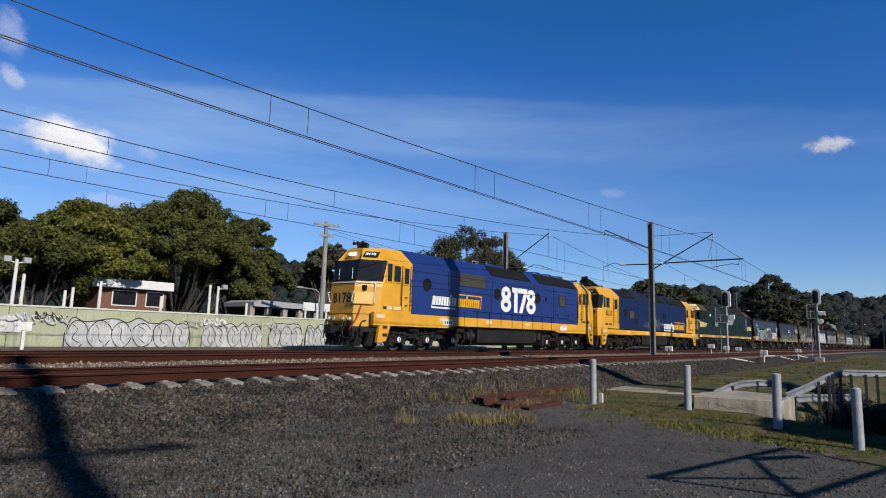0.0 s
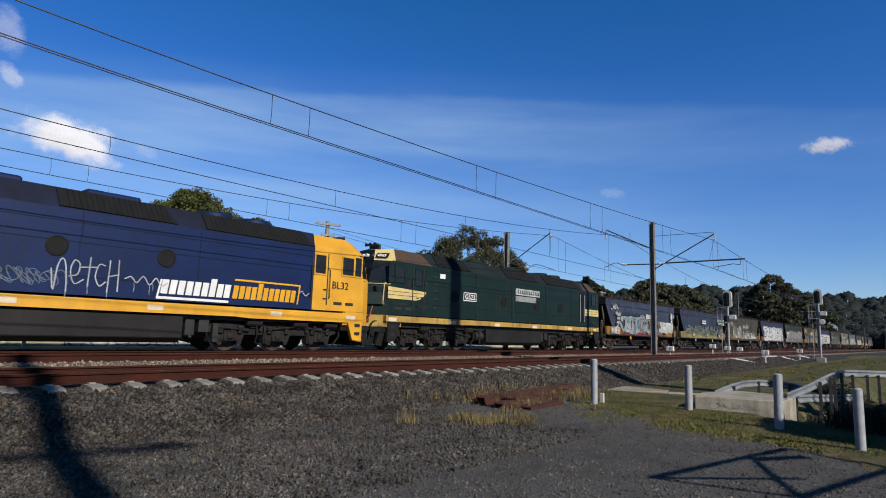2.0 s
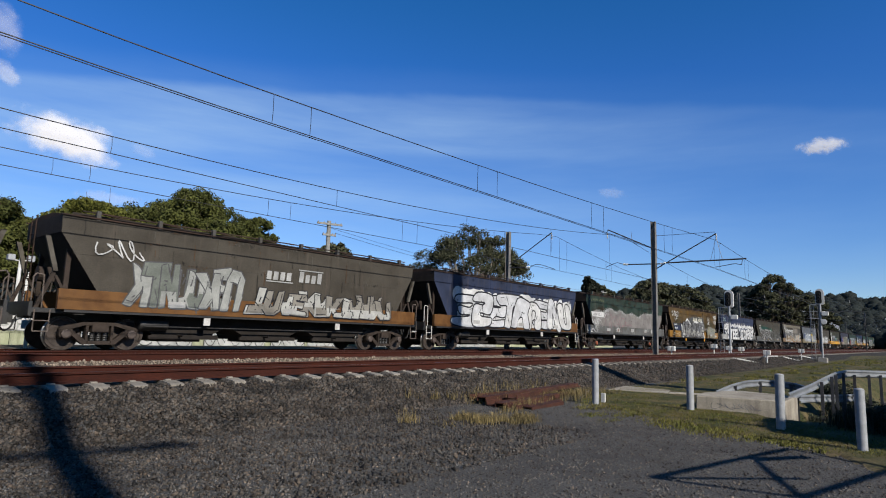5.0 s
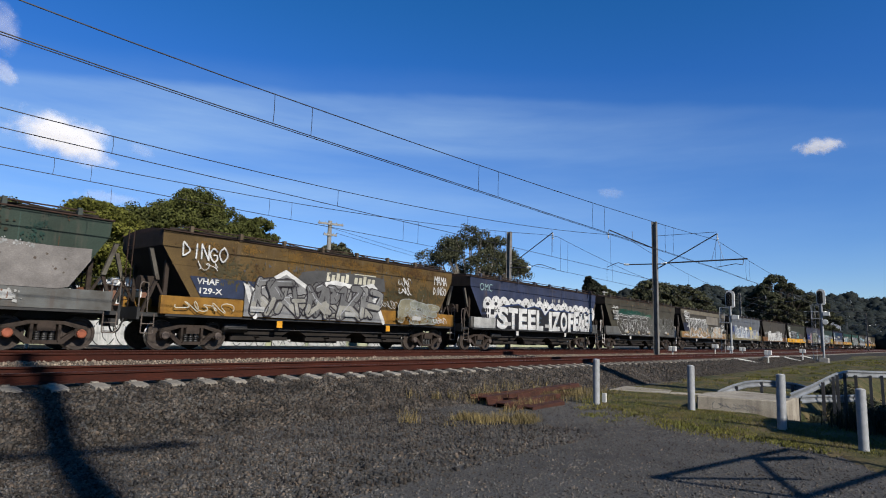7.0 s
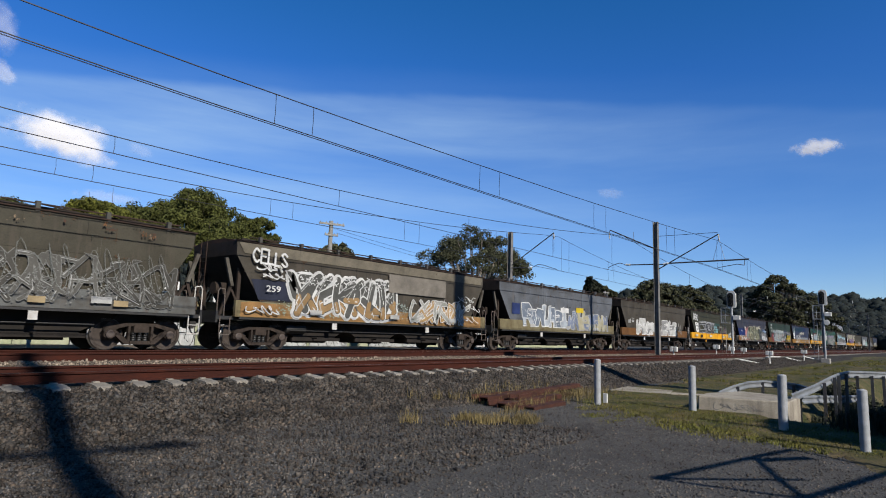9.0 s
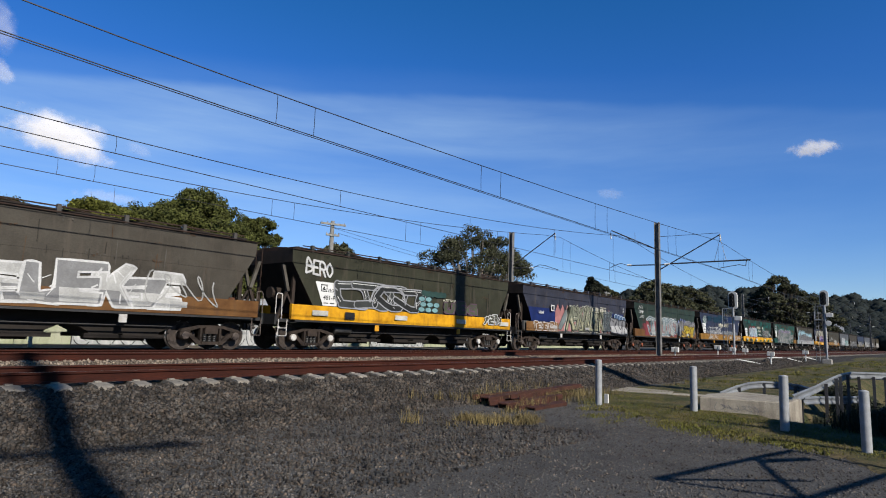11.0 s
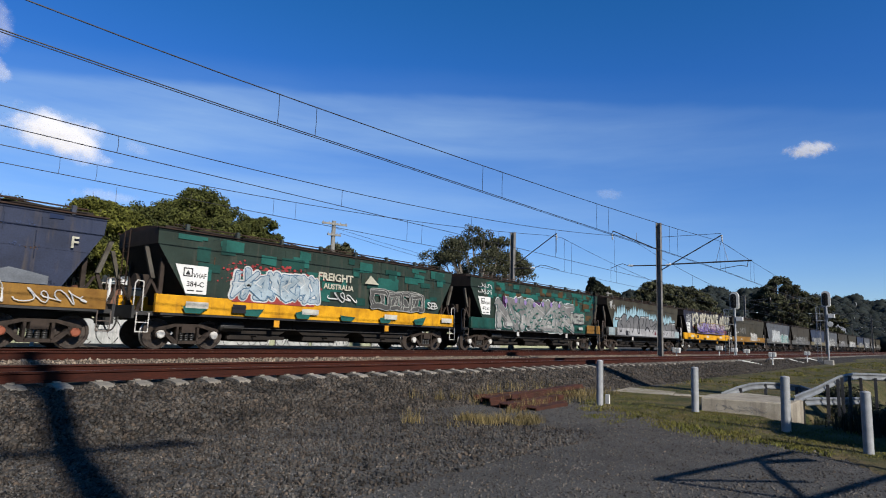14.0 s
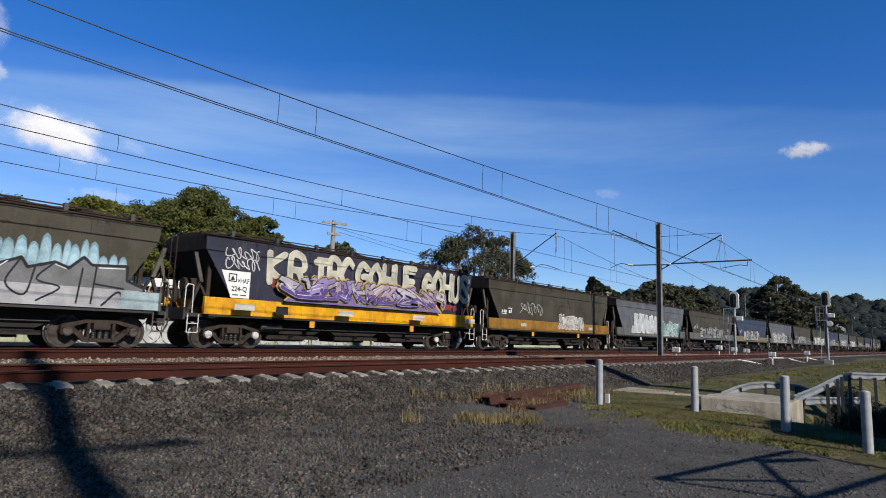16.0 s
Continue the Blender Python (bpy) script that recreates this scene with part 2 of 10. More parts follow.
def rod(bm, a, b, r, seg=8, r2=None):
    """A straight round bar from a to b."""
    a, b = Vector(a), Vector(b)
    r2 = r if r2 is None else r2
    q = (b - a).to_track_quat("Z", "Y").to_matrix()
    rings = []
    for p, rr in ((a, r), (b, r2)):
        rings.append([bm.verts.new(p + q @ Vector((rr * math.cos(i * math.tau / seg), rr * math.sin(i * math.tau / seg), 0))) for i in range(seg)])
    for i in range(seg):
        j = (i + 1) % seg
        bm.faces.new((rings[0][i], rings[0][j], rings[1][j], rings[1][i]))
    bm.faces.new(rings[0][::-1])
    bm.faces.new(rings[1])


def lathe(bm, prof, seg=24, axis="y", at=(0, 0, 0)):
    """A body turned about an axis: prof is (along, radius)."""
    o = Vector(at)
    rings = []
    for s, r in prof:
        ring = []
        for i in range(seg):
            c, d = math.cos(i * math.tau / seg) * r, math.sin(i * math.tau / seg) * r
            ring.append(bm.verts.new(o + Vector({"y": (c, s, d), "x": (s, c, d), "z": (c, d, s)}[axis])))
        rings.append(ring)
    for k in range(len(rings) - 1):
        for i in range(seg):
            j = (i + 1) % seg
            bm.faces.new((rings[k][i], rings[k][j], rings[k + 1][j], rings[k + 1][i]))
    bm.faces.new(rings[0])
    bm.faces.new(rings[-1][::-1])


def pipe(bm, pts, r, seg=6):
    pts = [Vector(p) for p in pts]
    for a, b in zip(pts, pts[1:]):
        rod(bm, a, b, r, seg)


def finish(name, bm, material, smooth=False, bevel=0.0):
    if bevel:
        bmesh.ops.bevel(bm, geom=[e for e in bm.edges], offset=bevel, segments=1, affect="EDGES", clamp_overlap=True)
    bmesh.ops.recalc_face_normals(bm, faces=bm.faces)
    me = bpy.data.meshes.new(name)
    bm.to_mesh(me)
    bm.free()
    for m in (material if isinstance(material, (list, tuple)) else (material,)):
        me.materials.append(m)
    if smooth:
        me.shade_smooth()
        me.set_sharp_from_angle(angle=radians(35))
    return me


def part(name, bm, material, parent, label="", smooth=False, bevel=0.0):
    ob = new(name, finish(name, bm, material, smooth, bevel))
    ob.parent = parent
    if label:
        tagged(ob, label)
    return ob


def thing(name, label, category, at=None, group="", kind=""):
    ob = new(name)
    ob.empty_display_size = 0.2
    if at is not None:
        ob.matrix_basis = at
    return tagged(ob, label, category, group, kind)


def whole(name, bm, material, label, category="", group="", kind="", smooth=False, bevel=0.0):
    return tagged(new(name, finish(name, bm, material, smooth, bevel)), label, category, group, kind)


def fast_mesh(name, verts, faces, material):
    """A mesh from numpy arrays: verts (n, 3), faces (m, k)."""
    me = bpy.data.meshes.new(name)
    k = faces.shape[1]
    me.vertices.add(len(verts))
    me.vertices.foreach_set("co", verts.astype(np.float32).ravel())
    me.loops.add(faces.size)
    me.loops.foreach_set("vertex_index", faces.astype(np.int32).ravel())
    me.polygons.add(len(faces))
    me.polygons.foreach_set("loop_start", np.arange(0, faces.size, k, dtype=np.int32))
    me.update(calc_edges=True)
    me.validate()
    me.materials.append(material)
    return me

# ---------------------------------------------------------------- ground
GROUND_Z = -0.76
rng = np.random.default_rng(7)
CLOUDS = []


def smoothstep(a, b, x):
    t = np.clip((x - a) / (b - a), 0, 1)
    return t * t * (3 - 2 * t)


def land(x, y):
    """Height of the bare ground: the road by the line, the drain by the railing, the formation and the flats beyond."""
    x, y = np.asarray(x, float), np.asarray(y, float)
    z = np.full(np.broadcast(x, y).shape, GROUND_Z)
    z = z + 0.30 * smoothstep(8.6, 11.0, y)                         # formation under the ballast
    z = z + 0.15 * smoothstep(28, 60, y)
    drain = smoothstep(14.2, 15.6, x) * smoothstep(3.4, 2.2, y) * smoothstep(-9, -6, y) * smoothstep(40, 30, x)
    z = z - 1.1 * drain
    z = z + 0.35 * smoothstep(26, 60, x) * smoothstep(8.2, 5.0, y)  # verge rises along the line
    z = z + 0.012 * np.sin(x * 1.7 + 0.6 * y) * np.cos(y * 1.3) * smoothstep(9, 6, y)
    return z


def axis_steps(lo, hi, fine_lo, fine_hi, step):
    a = list(np.arange(fine_lo, fine_hi + 1e-6, step))
    d = step
    while a[-1] < hi:
        d *= 1.35
        a.append(min(a[-1] + d, hi))
    d = step
    while a[0] > lo:
        d *= 1.35
        a.insert(0, max(a[0] - d, lo))
    return np.array(a)


def sheet(name, xs, ys, height, material):
    gx, gy = np.meshgrid(xs, ys)
    v = np.stack([gx.ravel(), gy.ravel(), height(gx, gy).ravel()], 1)
    n = len(xs)
    i = np.arange(len(ys) - 1)[:, None] * n + np.arange(n - 1)[None, :]
    f = np.stack([i, i + 1, i + n + 1, i + n], -1).reshape(-1, 4)
    me = fast_mesh(name, v, f, material)
    me.shade_smooth()
    return new(name, me)


tagged(sheet("ground", axis_steps(-3000, 4500, -10, 46, 0.4), axis_steps(-3000, 4500, -10, 30, 0.4), land, GROUND),
       "dark grey crushed-gravel road and flat ground", "ground", kind="structure")

# ballast bed: shoulder slope, then level across the three tracks
BED = [(8.25, -0.80), (8.6, -0.70), (10.15, -0.265), (10.45, -0.228), (12.45, -0.215), (12.9, -0.15), (13.4, -0.085),
       (14.4, -0.075), (16.9, -0.10), (18.3, -0.20), (21.4, -0.20), (22.6, -0.20), (27.4, -0.15), (30.0, -0.25)]


def bed(y):
    return np.interp(y, [p[0] for p in BED], [p[1] for p in BED])


def bed_sheet(name, y0, y1, material, label):
    ys = np.unique(np.concatenate([np.arange(y0, y1 + 1e-6, 0.25), [p[0] for p in BED if y0 < p[0] < y1], [y1]]))
    xs = axis_steps(-60, 420, -6, 40, 0.5)
    return tagged(sheet(name, xs, ys, lambda x, y: bed(y) + 0.012 * np.sin(3.1 * x + y * 5) * np.cos(2.3 * x), material),
                  label, "ballast", kind="structure")


bed_sheet("ballast_shoulder", 8.25, 12.0, BALLAST, "dark grey crushed-stone ballast shoulder of the line")
bed_sheet("ballast_bed", 12.0, 30.0, PALE_BALLAST, "tan crushed-stone ballast between the tracks")


def stones(name, count, x0, x1, y0, y1, height, size, material, label, bias=1.0):
    """Loose broken stones, each a squashed and twisted octahedron with its corners pushed about."""
    base = np.array([(1, 0, 0), (-1, 0, 0), (0, 1, 0), (0, -1, 0), (0, 0, 1), (0, 0, -1)], float)
    tri = np.array([(0, 2, 4), (2, 1, 4), (1, 3, 4), (3, 0, 4), (2, 0, 5), (1, 2, 5), (3, 1, 5), (0, 3, 5)])
    x = x0 + (x1 - x0) * rng.random(count) ** bias
    y = y0 + (y1 - y0) * rng.random(count)
    s = size * (0.55 + 0.9 * rng.random(count) ** 2)
    q = rng.normal(size=(count, 4))
    q /= np.linalg.norm(q, axis=1)[:, None]
    w, i, j, k = q.T
    rot = np.stack([1 - 2 * (j * j + k * k), 2 * (i * j - k * w), 2 * (i * k + j * w),
                    2 * (i * j + k * w), 1 - 2 * (i * i + k * k), 2 * (j * k - i * w),
                    2 * (i * k - j * w), 2 * (j * k + i * w), 1 - 2 * (i * i + j * j)], 1).reshape(-1, 3, 3)
    shape = base[None] * (0.65 + 0.6 * rng.random((count, 6, 1))) * (0.4 + 0.95 * rng.random((count, 1, 3)))
    v = np.einsum("nij,nkj->nki", rot, shape) * s[:, None, None]
    v += np.stack([x, y, height(x, y) + 0.25 * s], 1)[:, None, :]
    f = (tri[None] + 6 * np.arange(count)[:, None, None]).reshape(-1, 3)
    return tagged(new(name, fast_mesh(name, v.reshape(-1, 3), f, material)), label, "gravel", kind="stuff")


stones("ballast_stones", 48000, 0.5, 24, 8.2, 10.40, lambda x, y: bed(y), 0.036, STONE, "dark broken ballast stones on the shoulder slope", 1.3)
stones("ballast_stones", 9000, 22, 60, 8.3, 10.62, lambda x, y: bed(y), 0.05, STONE, "dark broken ballast stones on the shoulder slope", 1.3)
stones("ballast_stones", 9000, 1, 45, 12.3, 14.7, lambda x, y: bed(y), 0.034, PALE_STONE, "tan broken ballast stones between the tracks", 1.3)
stones("ballast_stones", 14000, 0.6, 9.5, 4.4, 8.5, lambda x, y: land(x, y), 0.026, STONE, "dark stones spilled from the ballast onto the road", 1.5)
stones("pale_flakes", 260, 3.0, 14.0, 0.6, 6.0, land, 0.016, PALE_STONE, "pale chips and dry leaf scraps on the road")
stones("road_grit_stones", 54000, 1.5, 15, 0.4, 8.4, land, 0.0130, GRIT, "loose grey grit and chips on the road", 1.35)

stones("road_grit_stones", 12000, -12, 24, -7, 8.3, land, 0.017, GRIT, "loose grey grit scattered over the road")

# ---------------------------------------------------------------- tracks
RAIL_PROFILE = [(-0.075, -0.17), (0.075, -0.17), (0.075, -0.158), (0.012, -0.135), (0.009, -0.045), (0.036, -0.032),
                (0.036, -0.006), (0.028, 0.0), (-0.028, 0.0), (-0.036, -0.006), (-0.036, -0.032), (-0.009, -0.045),
                (-0.012, -0.135), (-0.075, -0.158)]
TRACKS = (("near_track", 11.42, 0.0), ("middle_track", 15.60, 0.10), ("train_track", 19.76, -0.02))


def sleeper_mesh(name):
    bm = bmesh.new()
    slab(bm, [(-1.25, -0.40), (1.25, -0.40), (1.25, -0.215), (1.19, -0.195), (0.95, -0.172), (0.55, -0.172), (0.3, -0.20),
              (-0.3, -0.20), (-0.55, -0.172), (-0.95, -0.172), (-1.19, -0.195), (-1.25, -0.215)], -0.12, 0.12, "x")
    for s in (-1, 1):                     # rail clips
        for d in (-0.11, 0.11):
            box(bm, -0.05, 0.05, s * 0.7525 + d - 0.035, s * 0.7525 + d + 0.035, -0.174, -0.15)
    return finish(name, bm, SLEEPER)


def build_tracks():
    sl = sleeper_mesh("sleeper")
    for name, yc, zc in TRACKS:
        t = thing(name, "rusty steel railway track on concrete sleepers in ballast", "railway track", pose(0, yc, zc), kind="structure")
        for s in (-1, 1):
            bm = bmesh.new()
            slab(bm, [(s * 0.7525 + p[0], p[1]) for p in RAIL_PROFILE], -60, 420, "x")
            rail = part("rail", bm, [RAIL_RUST, RAIL_TOP], t, "long rusty rail with a worn running face")
            for f in rail.data.polygons:
                if f.normal.z > 0.9 and f.center.z > -0.01:
                    f.material_index = 1
        if name == "near_track":
            for i in range(-14, 286):
                ob = new("sleeper", sl)
                ob.parent = t
                ob.location = (3.33 + 0.6 * i, 0, 0)
        rest = range(286, 640) if name == "near_track" else range(-60, 640)
        bm = bmesh.new()
        for i in rest:
            box(bm, 3.2 + 0.6 * i, 3.45 + 0.6 * i, -1.25, 1.25, -0.4, -0.176)
        tagged(part("sleepers", bm, SLEEPER, t, "pale concrete sleepers"), kind="stuff")


build_tracks()

# ---------------------------------------------------------------- overhead line


def wire_line(name, fz, fy, x0, x1, r, label, step=2.0):
    bm = bmesh.new()
    xs = np.arange(x0, x1 + 1e-6, step)
    pipe(bm, [(x, fy(x), fz(x)) for x in xs], r, 5)
    return whole(name, bm, WIRE, label, "overhead wire", "overhead wires")


def spans(low, sag, xm, half):
    """Sagging from mast to mast: lowest in the middle of each span."""
    def z(x):
        k = (x - xm + half) // (2 * half)
        return low + sag * ((x - xm - 2 * half * k) / half) ** 2
    return z


OHL = (("near", spans(5.93, 0.70, 5.2, 31.0), lambda x: np.interp(x, (5, 36.2, 98, 160, 400), (11.2, 9.9, 10.9, 10.9, 10.9)), lambda x: float(np.interp(x, (2, 36), (5.31, 4.97)))),
       ("middle", spans(5.37, 2.0, 5.2, 31.0), lambda x: 15.55, lambda x: 4.94),
       ("far", spans(5.53, 1.75, 4.0, 29.6), lambda x: np.interp(x, (5, 33.6, 93, 400), (19.8, 19.0, 19.8, 19.8)), lambda x: 5.04))
for key, hi, fy, lo in OHL:
    wire_line("catenary_wire", hi, fy, -58, 330, 0.013, "dark sagging catenary wire over the track")
    wire_line("contact_wire", lo, fy, -58, 330, 0.012, "dark level contact wire over the track")
    if key == "near":
        wire_line("contact_wire", lambda x: lo(x) - 0.03, lambda x: fy(x) + 0.03, -58, 330, 0.010, "dark level contact wire over the track")
    for i in range(-4, 26):
        for d in ((0.0, 1.0) if key != "middle" else (0.0,)):
            x = 7.2 + 7.2 * i + d - (0 if key == "near" else 1.6)
            if hi(x) - lo(x) < 0.15:
                continue
            bm = bmesh.new()
            pipe(bm, [(x, fy(x), hi(x)), (x + 0.03, fy(x) + 0.03, 0.55 * lo(x) + 0.45 * hi(x)), (x, fy(x), lo(x))], 0.007, 4)
            whole("dropper", bm, WIRE, "thin dropper wire between catenary and contact wire", "dropper", "droppers")


def insulator(bm, a, b, n=5, r=0.075):
    a, b = Vector(a), Vector(b)
    rod(bm, a, b, 0.03, 8)
    for i in range(n):
        p = a.lerp(b, (i + 0.5) / n)
        d = (b - a).normalized() * 0.018
        rod(bm, p - d, p + d, r, 10, r * 0.6)


MAST_STEEL = surface("weathered_mast_steel", (0.26, 0.25, 0.235), (0.15, 0.14, 0.125), 2, 0.6, 0.2, 0.15, 50, 0.1, streak=(0.14, 0.08, 0.05), streak_amount=0.3)


def bracket(t, kind, top):
    """The arm that holds one track's wires, reaching along y from the mast."""
    bm, ins = bmesh.new(), bmesh.new()
    if kind == "long":                       # raking strut and a long registration tube over the near track
        rod(bm, (0, -0.15, 5.12), (0, -3.64, 7.0), 0.034)
        rod(bm, (0, -0.15, 5.40), (0, -0.42, 5.40), 0.035)
        rod(bm, (0, -0.75, 5.44), (0, -5.2, 5.45), 0.042)
        pipe(bm, [(0, -5.0, 5.45), (0, -4.95, 5.12), (0, -4.6, 5.20), (0, -3.58, 5.05)], 0.02, 5)
        rod(bm, (0, -0.1, top - 0.9), (0, -3.6, 7.1), 0.014)
        pipe(bm, [(0, -3.3, 5.46), (0, -3.64, 6.75), (0, -3.95, 5.46)], 0.010, 4)
        insulator(ins, (0, -0.42, 5.40), (0, -0.75, 5.44), 5)
        insulator(ins, (0, -3.64, 7.0), (0, -3.66, 6.62), 4, 0.06)
    elif kind == "raised":                   # tube rising away from the mast, short tube and steady arm below
        rod(bm, (0, 0.15, 6.42), (0, 2.98, 7.80), 0.036)
        rod(bm, (0, 0.15, 5.42), (0, 1.65, 5.46), 0.036)
        pipe(bm, [(0, 1.98, 5.49), (0, 2.35, 5.62), (0, 2.6, 5.56), (0, 3.14, 5.36)], 0.02, 5)
        pipe(bm, [(0, 2.98, 7.80), (0, 3.05, 7.62), (0, 3.02, 7.2)], 0.02, 5)
        rod(bm, (0, 1.4, 7.02), (0, 1.42, 7.55), 0.012, 5)
        insulator(ins, (0, 1.65, 5.46), (0, 1.98, 5.49), 5)
        insulator(ins, (0, 3.04, 7.6), (0, 3.02, 7.25), 4, 0.055)
    else:                                    # strut with a short tube and a long steady arm
        rod(bm, (0, -0.12, 5.50), (0, -3.35, 7.46), 0.034)
        rod(bm, (0, -0.12, 5.33), (0, -1.45, 5.28), 0.036)
        pipe(bm, [(0, -1.75, 5.28), (0, -2.2, 5.46), (0, -2.6, 5.40), (0, -3.6, 5.06)], 0.02, 5)
        rod(bm, (0, -3.35, 7.46), (0, -3.36, 6.2), 0.012, 5)
        insulator(ins, (0, -1.45, 5.28), (0, -1.75, 5.28), 5)
        insulator(ins, (0, -3.35, 7.40), (0, -3.36, 7.02), 4, 0.06)
    part("cantilever", bm, DULL_STEEL, t)
    part("insulator", ins, INSULATOR, t, "white ribbed insulator")


def mast(x, y, top, kinds, base_z=-0.25):
    """An H-section mast with its wire brackets."""
    t = thing("overhead_line_mast", "dark steel mast holding the overhead wires beside the track", "mast", pose(x, y, 0), "overhead line masts")
    bm = bmesh.new()
    for sy in (-1, 1):
        box(bm, -0.13, 0.13, sy * 0.13 - 0.010, sy * 0.13 + 0.010, base_z, top)
    box(bm, -0.007, 0.007, -0.12, 0.12, base_z, top - 0.01)
    part("column", bm, MAST_STEEL, t)
    bm = bmesh.new()
    box(bm, -0.28, 0.28, -0.28, 0.28, base_z - 0.1, base_z + 0.14)
    part("footing", bm, CONCRETE, t, "pale concrete footing", bevel=0.02)
    for kind in kinds:
        bracket(t, kind, top)
    return t


for k in range(-1, 5):
    mast(36.2 + 62 * k, 13.5, 8.05, ("long", "raised"))
    mast(33.6 + 59.2 * k, 22.5, 7.8, ("strutted",))


# ---------------------------------------------------------------- train
TRACK_Y = 19.76
TRAIN = []


def travel(t):
    """How far the train has come at t seconds."""
    return 21.6 * t + 0.0325 * t * t


PAINT = surface("weathered_wagon_paint", (1.05, 1.05, 1.05), (0.62, 0.60, 0.57), 0.9, 0.6, 0.0, 0.25, 30, 0.12, streak=(0.12, 0.094, 0.072), streak_amount=0.50, own=True, spread=(0.38, 0.66))
SILL_PAINT = surface("chipped_sill_paint", (1, 1, 1), (0.55, 0.48, 0.42), 1.4, 0.55, 0.0, 0.15, 40, 0.1, streak=(0.09, 0.05, 0.03), streak_amount=0.45, own=True, spread=(0.42, 0.7))
RUSTY_TOP = surface("rusty_rim_steel", (0.062, 0.036, 0.026), (0.024, 0.018, 0.015), 3, 0.85, 0.1, 0.3, 40, 0.3)
CHUTE = surface("sooty_chute_steel", (0.030, 0.024, 0.020), (0.014, 0.012, 0.010), 2, 0.8, 0.0, 0.25, 40, 0.2, streak=(0.024, 0.021, 0.018), streak_amount=0.35)
STRUT = surface("dirty_strut_paint", (0.12, 0.11, 0.09), (0.06, 0.05, 0.04), 2, 0.8, 0.0, 0.2, 40, 0.1)
END_DARK = surface("dark_end_sheet", (0.034, 0.026, 0.021), (0.016, 0.013, 0.011), 2, 0.8, 0.0, 0.25, 40, 0.2)
RUST_TANK = surface("rusty_air_tank", (0.22, 0.09, 0.045), (0.11, 0.05, 0.03), 3, 0.8, 0.1, 0.3, 40, 0.2)
LOCO_BLUE = surface("deep_blue_loco_paint", (0.010, 0.033, 0.185), (0.008, 0.024, 0.135), 0.8, 0.40, 0.0, 0.06, 30, 0.04, streak=(0.02, 0.03, 0.09), streak_amount=0.35)
LOCO_BLUE_OLD = surface("faded_blue_loco_paint", (0.007, 0.021, 0.090), (0.006, 0.015, 0.056), 0.8, 0.5, 0.0, 0.1, 30, 0.05, streak=(0.012, 0.018, 0.05), streak_amount=0.5)
LOCO_YELLOW = surface("yellow_loco_paint", (0.74, 0.37, 0.016), (0.58, 0.28, 0.014), 1.2, 0.42, 0.0, 0.06, 40, 0.04, streak=(0.42, 0.24, 0.05), streak_amount=0.35)
LOCO_GREEN = surface("dark_green_loco_paint", (0.008, 0.024, 0.022), (0.006, 0.016, 0.015), 0.8, 0.48, 0.0, 0.1, 30, 0.05, streak=(0.04, 0.03, 0.02), streak_amount=0.45)
ROOF_RUST = surface("rust_streaked_roof", (0.06, 0.045, 0.035), (0.10, 0.05, 0.025), 1.3, 0.7, 0.0, 0.2, 30, 0.1)
CREAM = surface("cream_stripe_paint", (0.66, 0.52, 0.22), (0.50, 0.38, 0.15), 2, 0.5, 0.0, 0.1, 40, 0.05)
GRILLE = surface("sooty_grille", (0.013, 0.013, 0.014), (0.008, 0.008, 0.008), 3, 0.7, 0.2, 0.2, 40, 0.1)
MESH_BROWN = surface("dusty_filter_mesh", (0.085, 0.075, 0.06), (0.05, 0.045, 0.04), 6, 0.8, 0.1, 0.3, 90, 0.4)
WHITE_MARK = surface("white_marking", (0.78, 0.78, 0.76), (0.66, 0.66, 0.63), 3, 0.5, 0.0, 0.05, 40, 0.02)
ORANGE_MARK = surface("orange_marking", (0.72, 0.36, 0.02), (0.6, 0.3, 0.02), 3, 0.5, 0.0, 0.05, 40, 0.02)
BLACK_MARK = surface("black_marking", (0.02, 0.02, 0.02), (0.03, 0.03, 0.03), 3, 0.6, 0.0, 0.05, 40, 0.02)
HEADLIGHT = glow("lit_headlight", (1.0, 0.86, 0.60), 0.7)
LOCO_BOGIE = surface("sooty_loco_bogie", (0.026, 0.023, 0.021), (0.012, 0.011, 0.010), 4, 0.75, 0.1, 0.3, 40, 0.3)
RED_HOSE = surface("red_hose", (0.35, 0.06, 0.04), (0.2, 0.04, 0.03), 5, 0.6, 0.0, 0.1, 40, 0.0)
_marks = {}


def mark(c):
    """Sprayed paint of one colour."""
    if c not in _marks:
        _marks[c] = surface("sprayed_paint", tuple(v * 0.9 for v in c), tuple(v * 0.5 for v in c), 1.8, 0.65, 0.0, 0.2, 40, 0.04, spread=(0.35, 0.75))
    return _marks[c]


def lettering(body, size, bold=0.0, squeeze=1.0):
    """The vertices and faces of upright lettering, facing -y, from the built-in font; its width comes first."""
    cu = bpy.data.curves.new("lettering", "FONT")
    cu.body, cu.size, cu.offset = body, size, bold
    cu.resolution_u = 3
    ob = bpy.data.objects.new("lettering", cu)
    me = bpy.data.meshes.new_from_object(ob)
    v = [(p.co.x * squeeze, 0.0, p.co.y) for p in me.vertices]
    f = [tuple(p.vertices) for p in me.polygons]
    bpy.data.objects.remove(ob)
    bpy.data.curves.remove(cu)
    bpy.data.meshes.remove(me)
    return max(p[0] for p in v), v, f


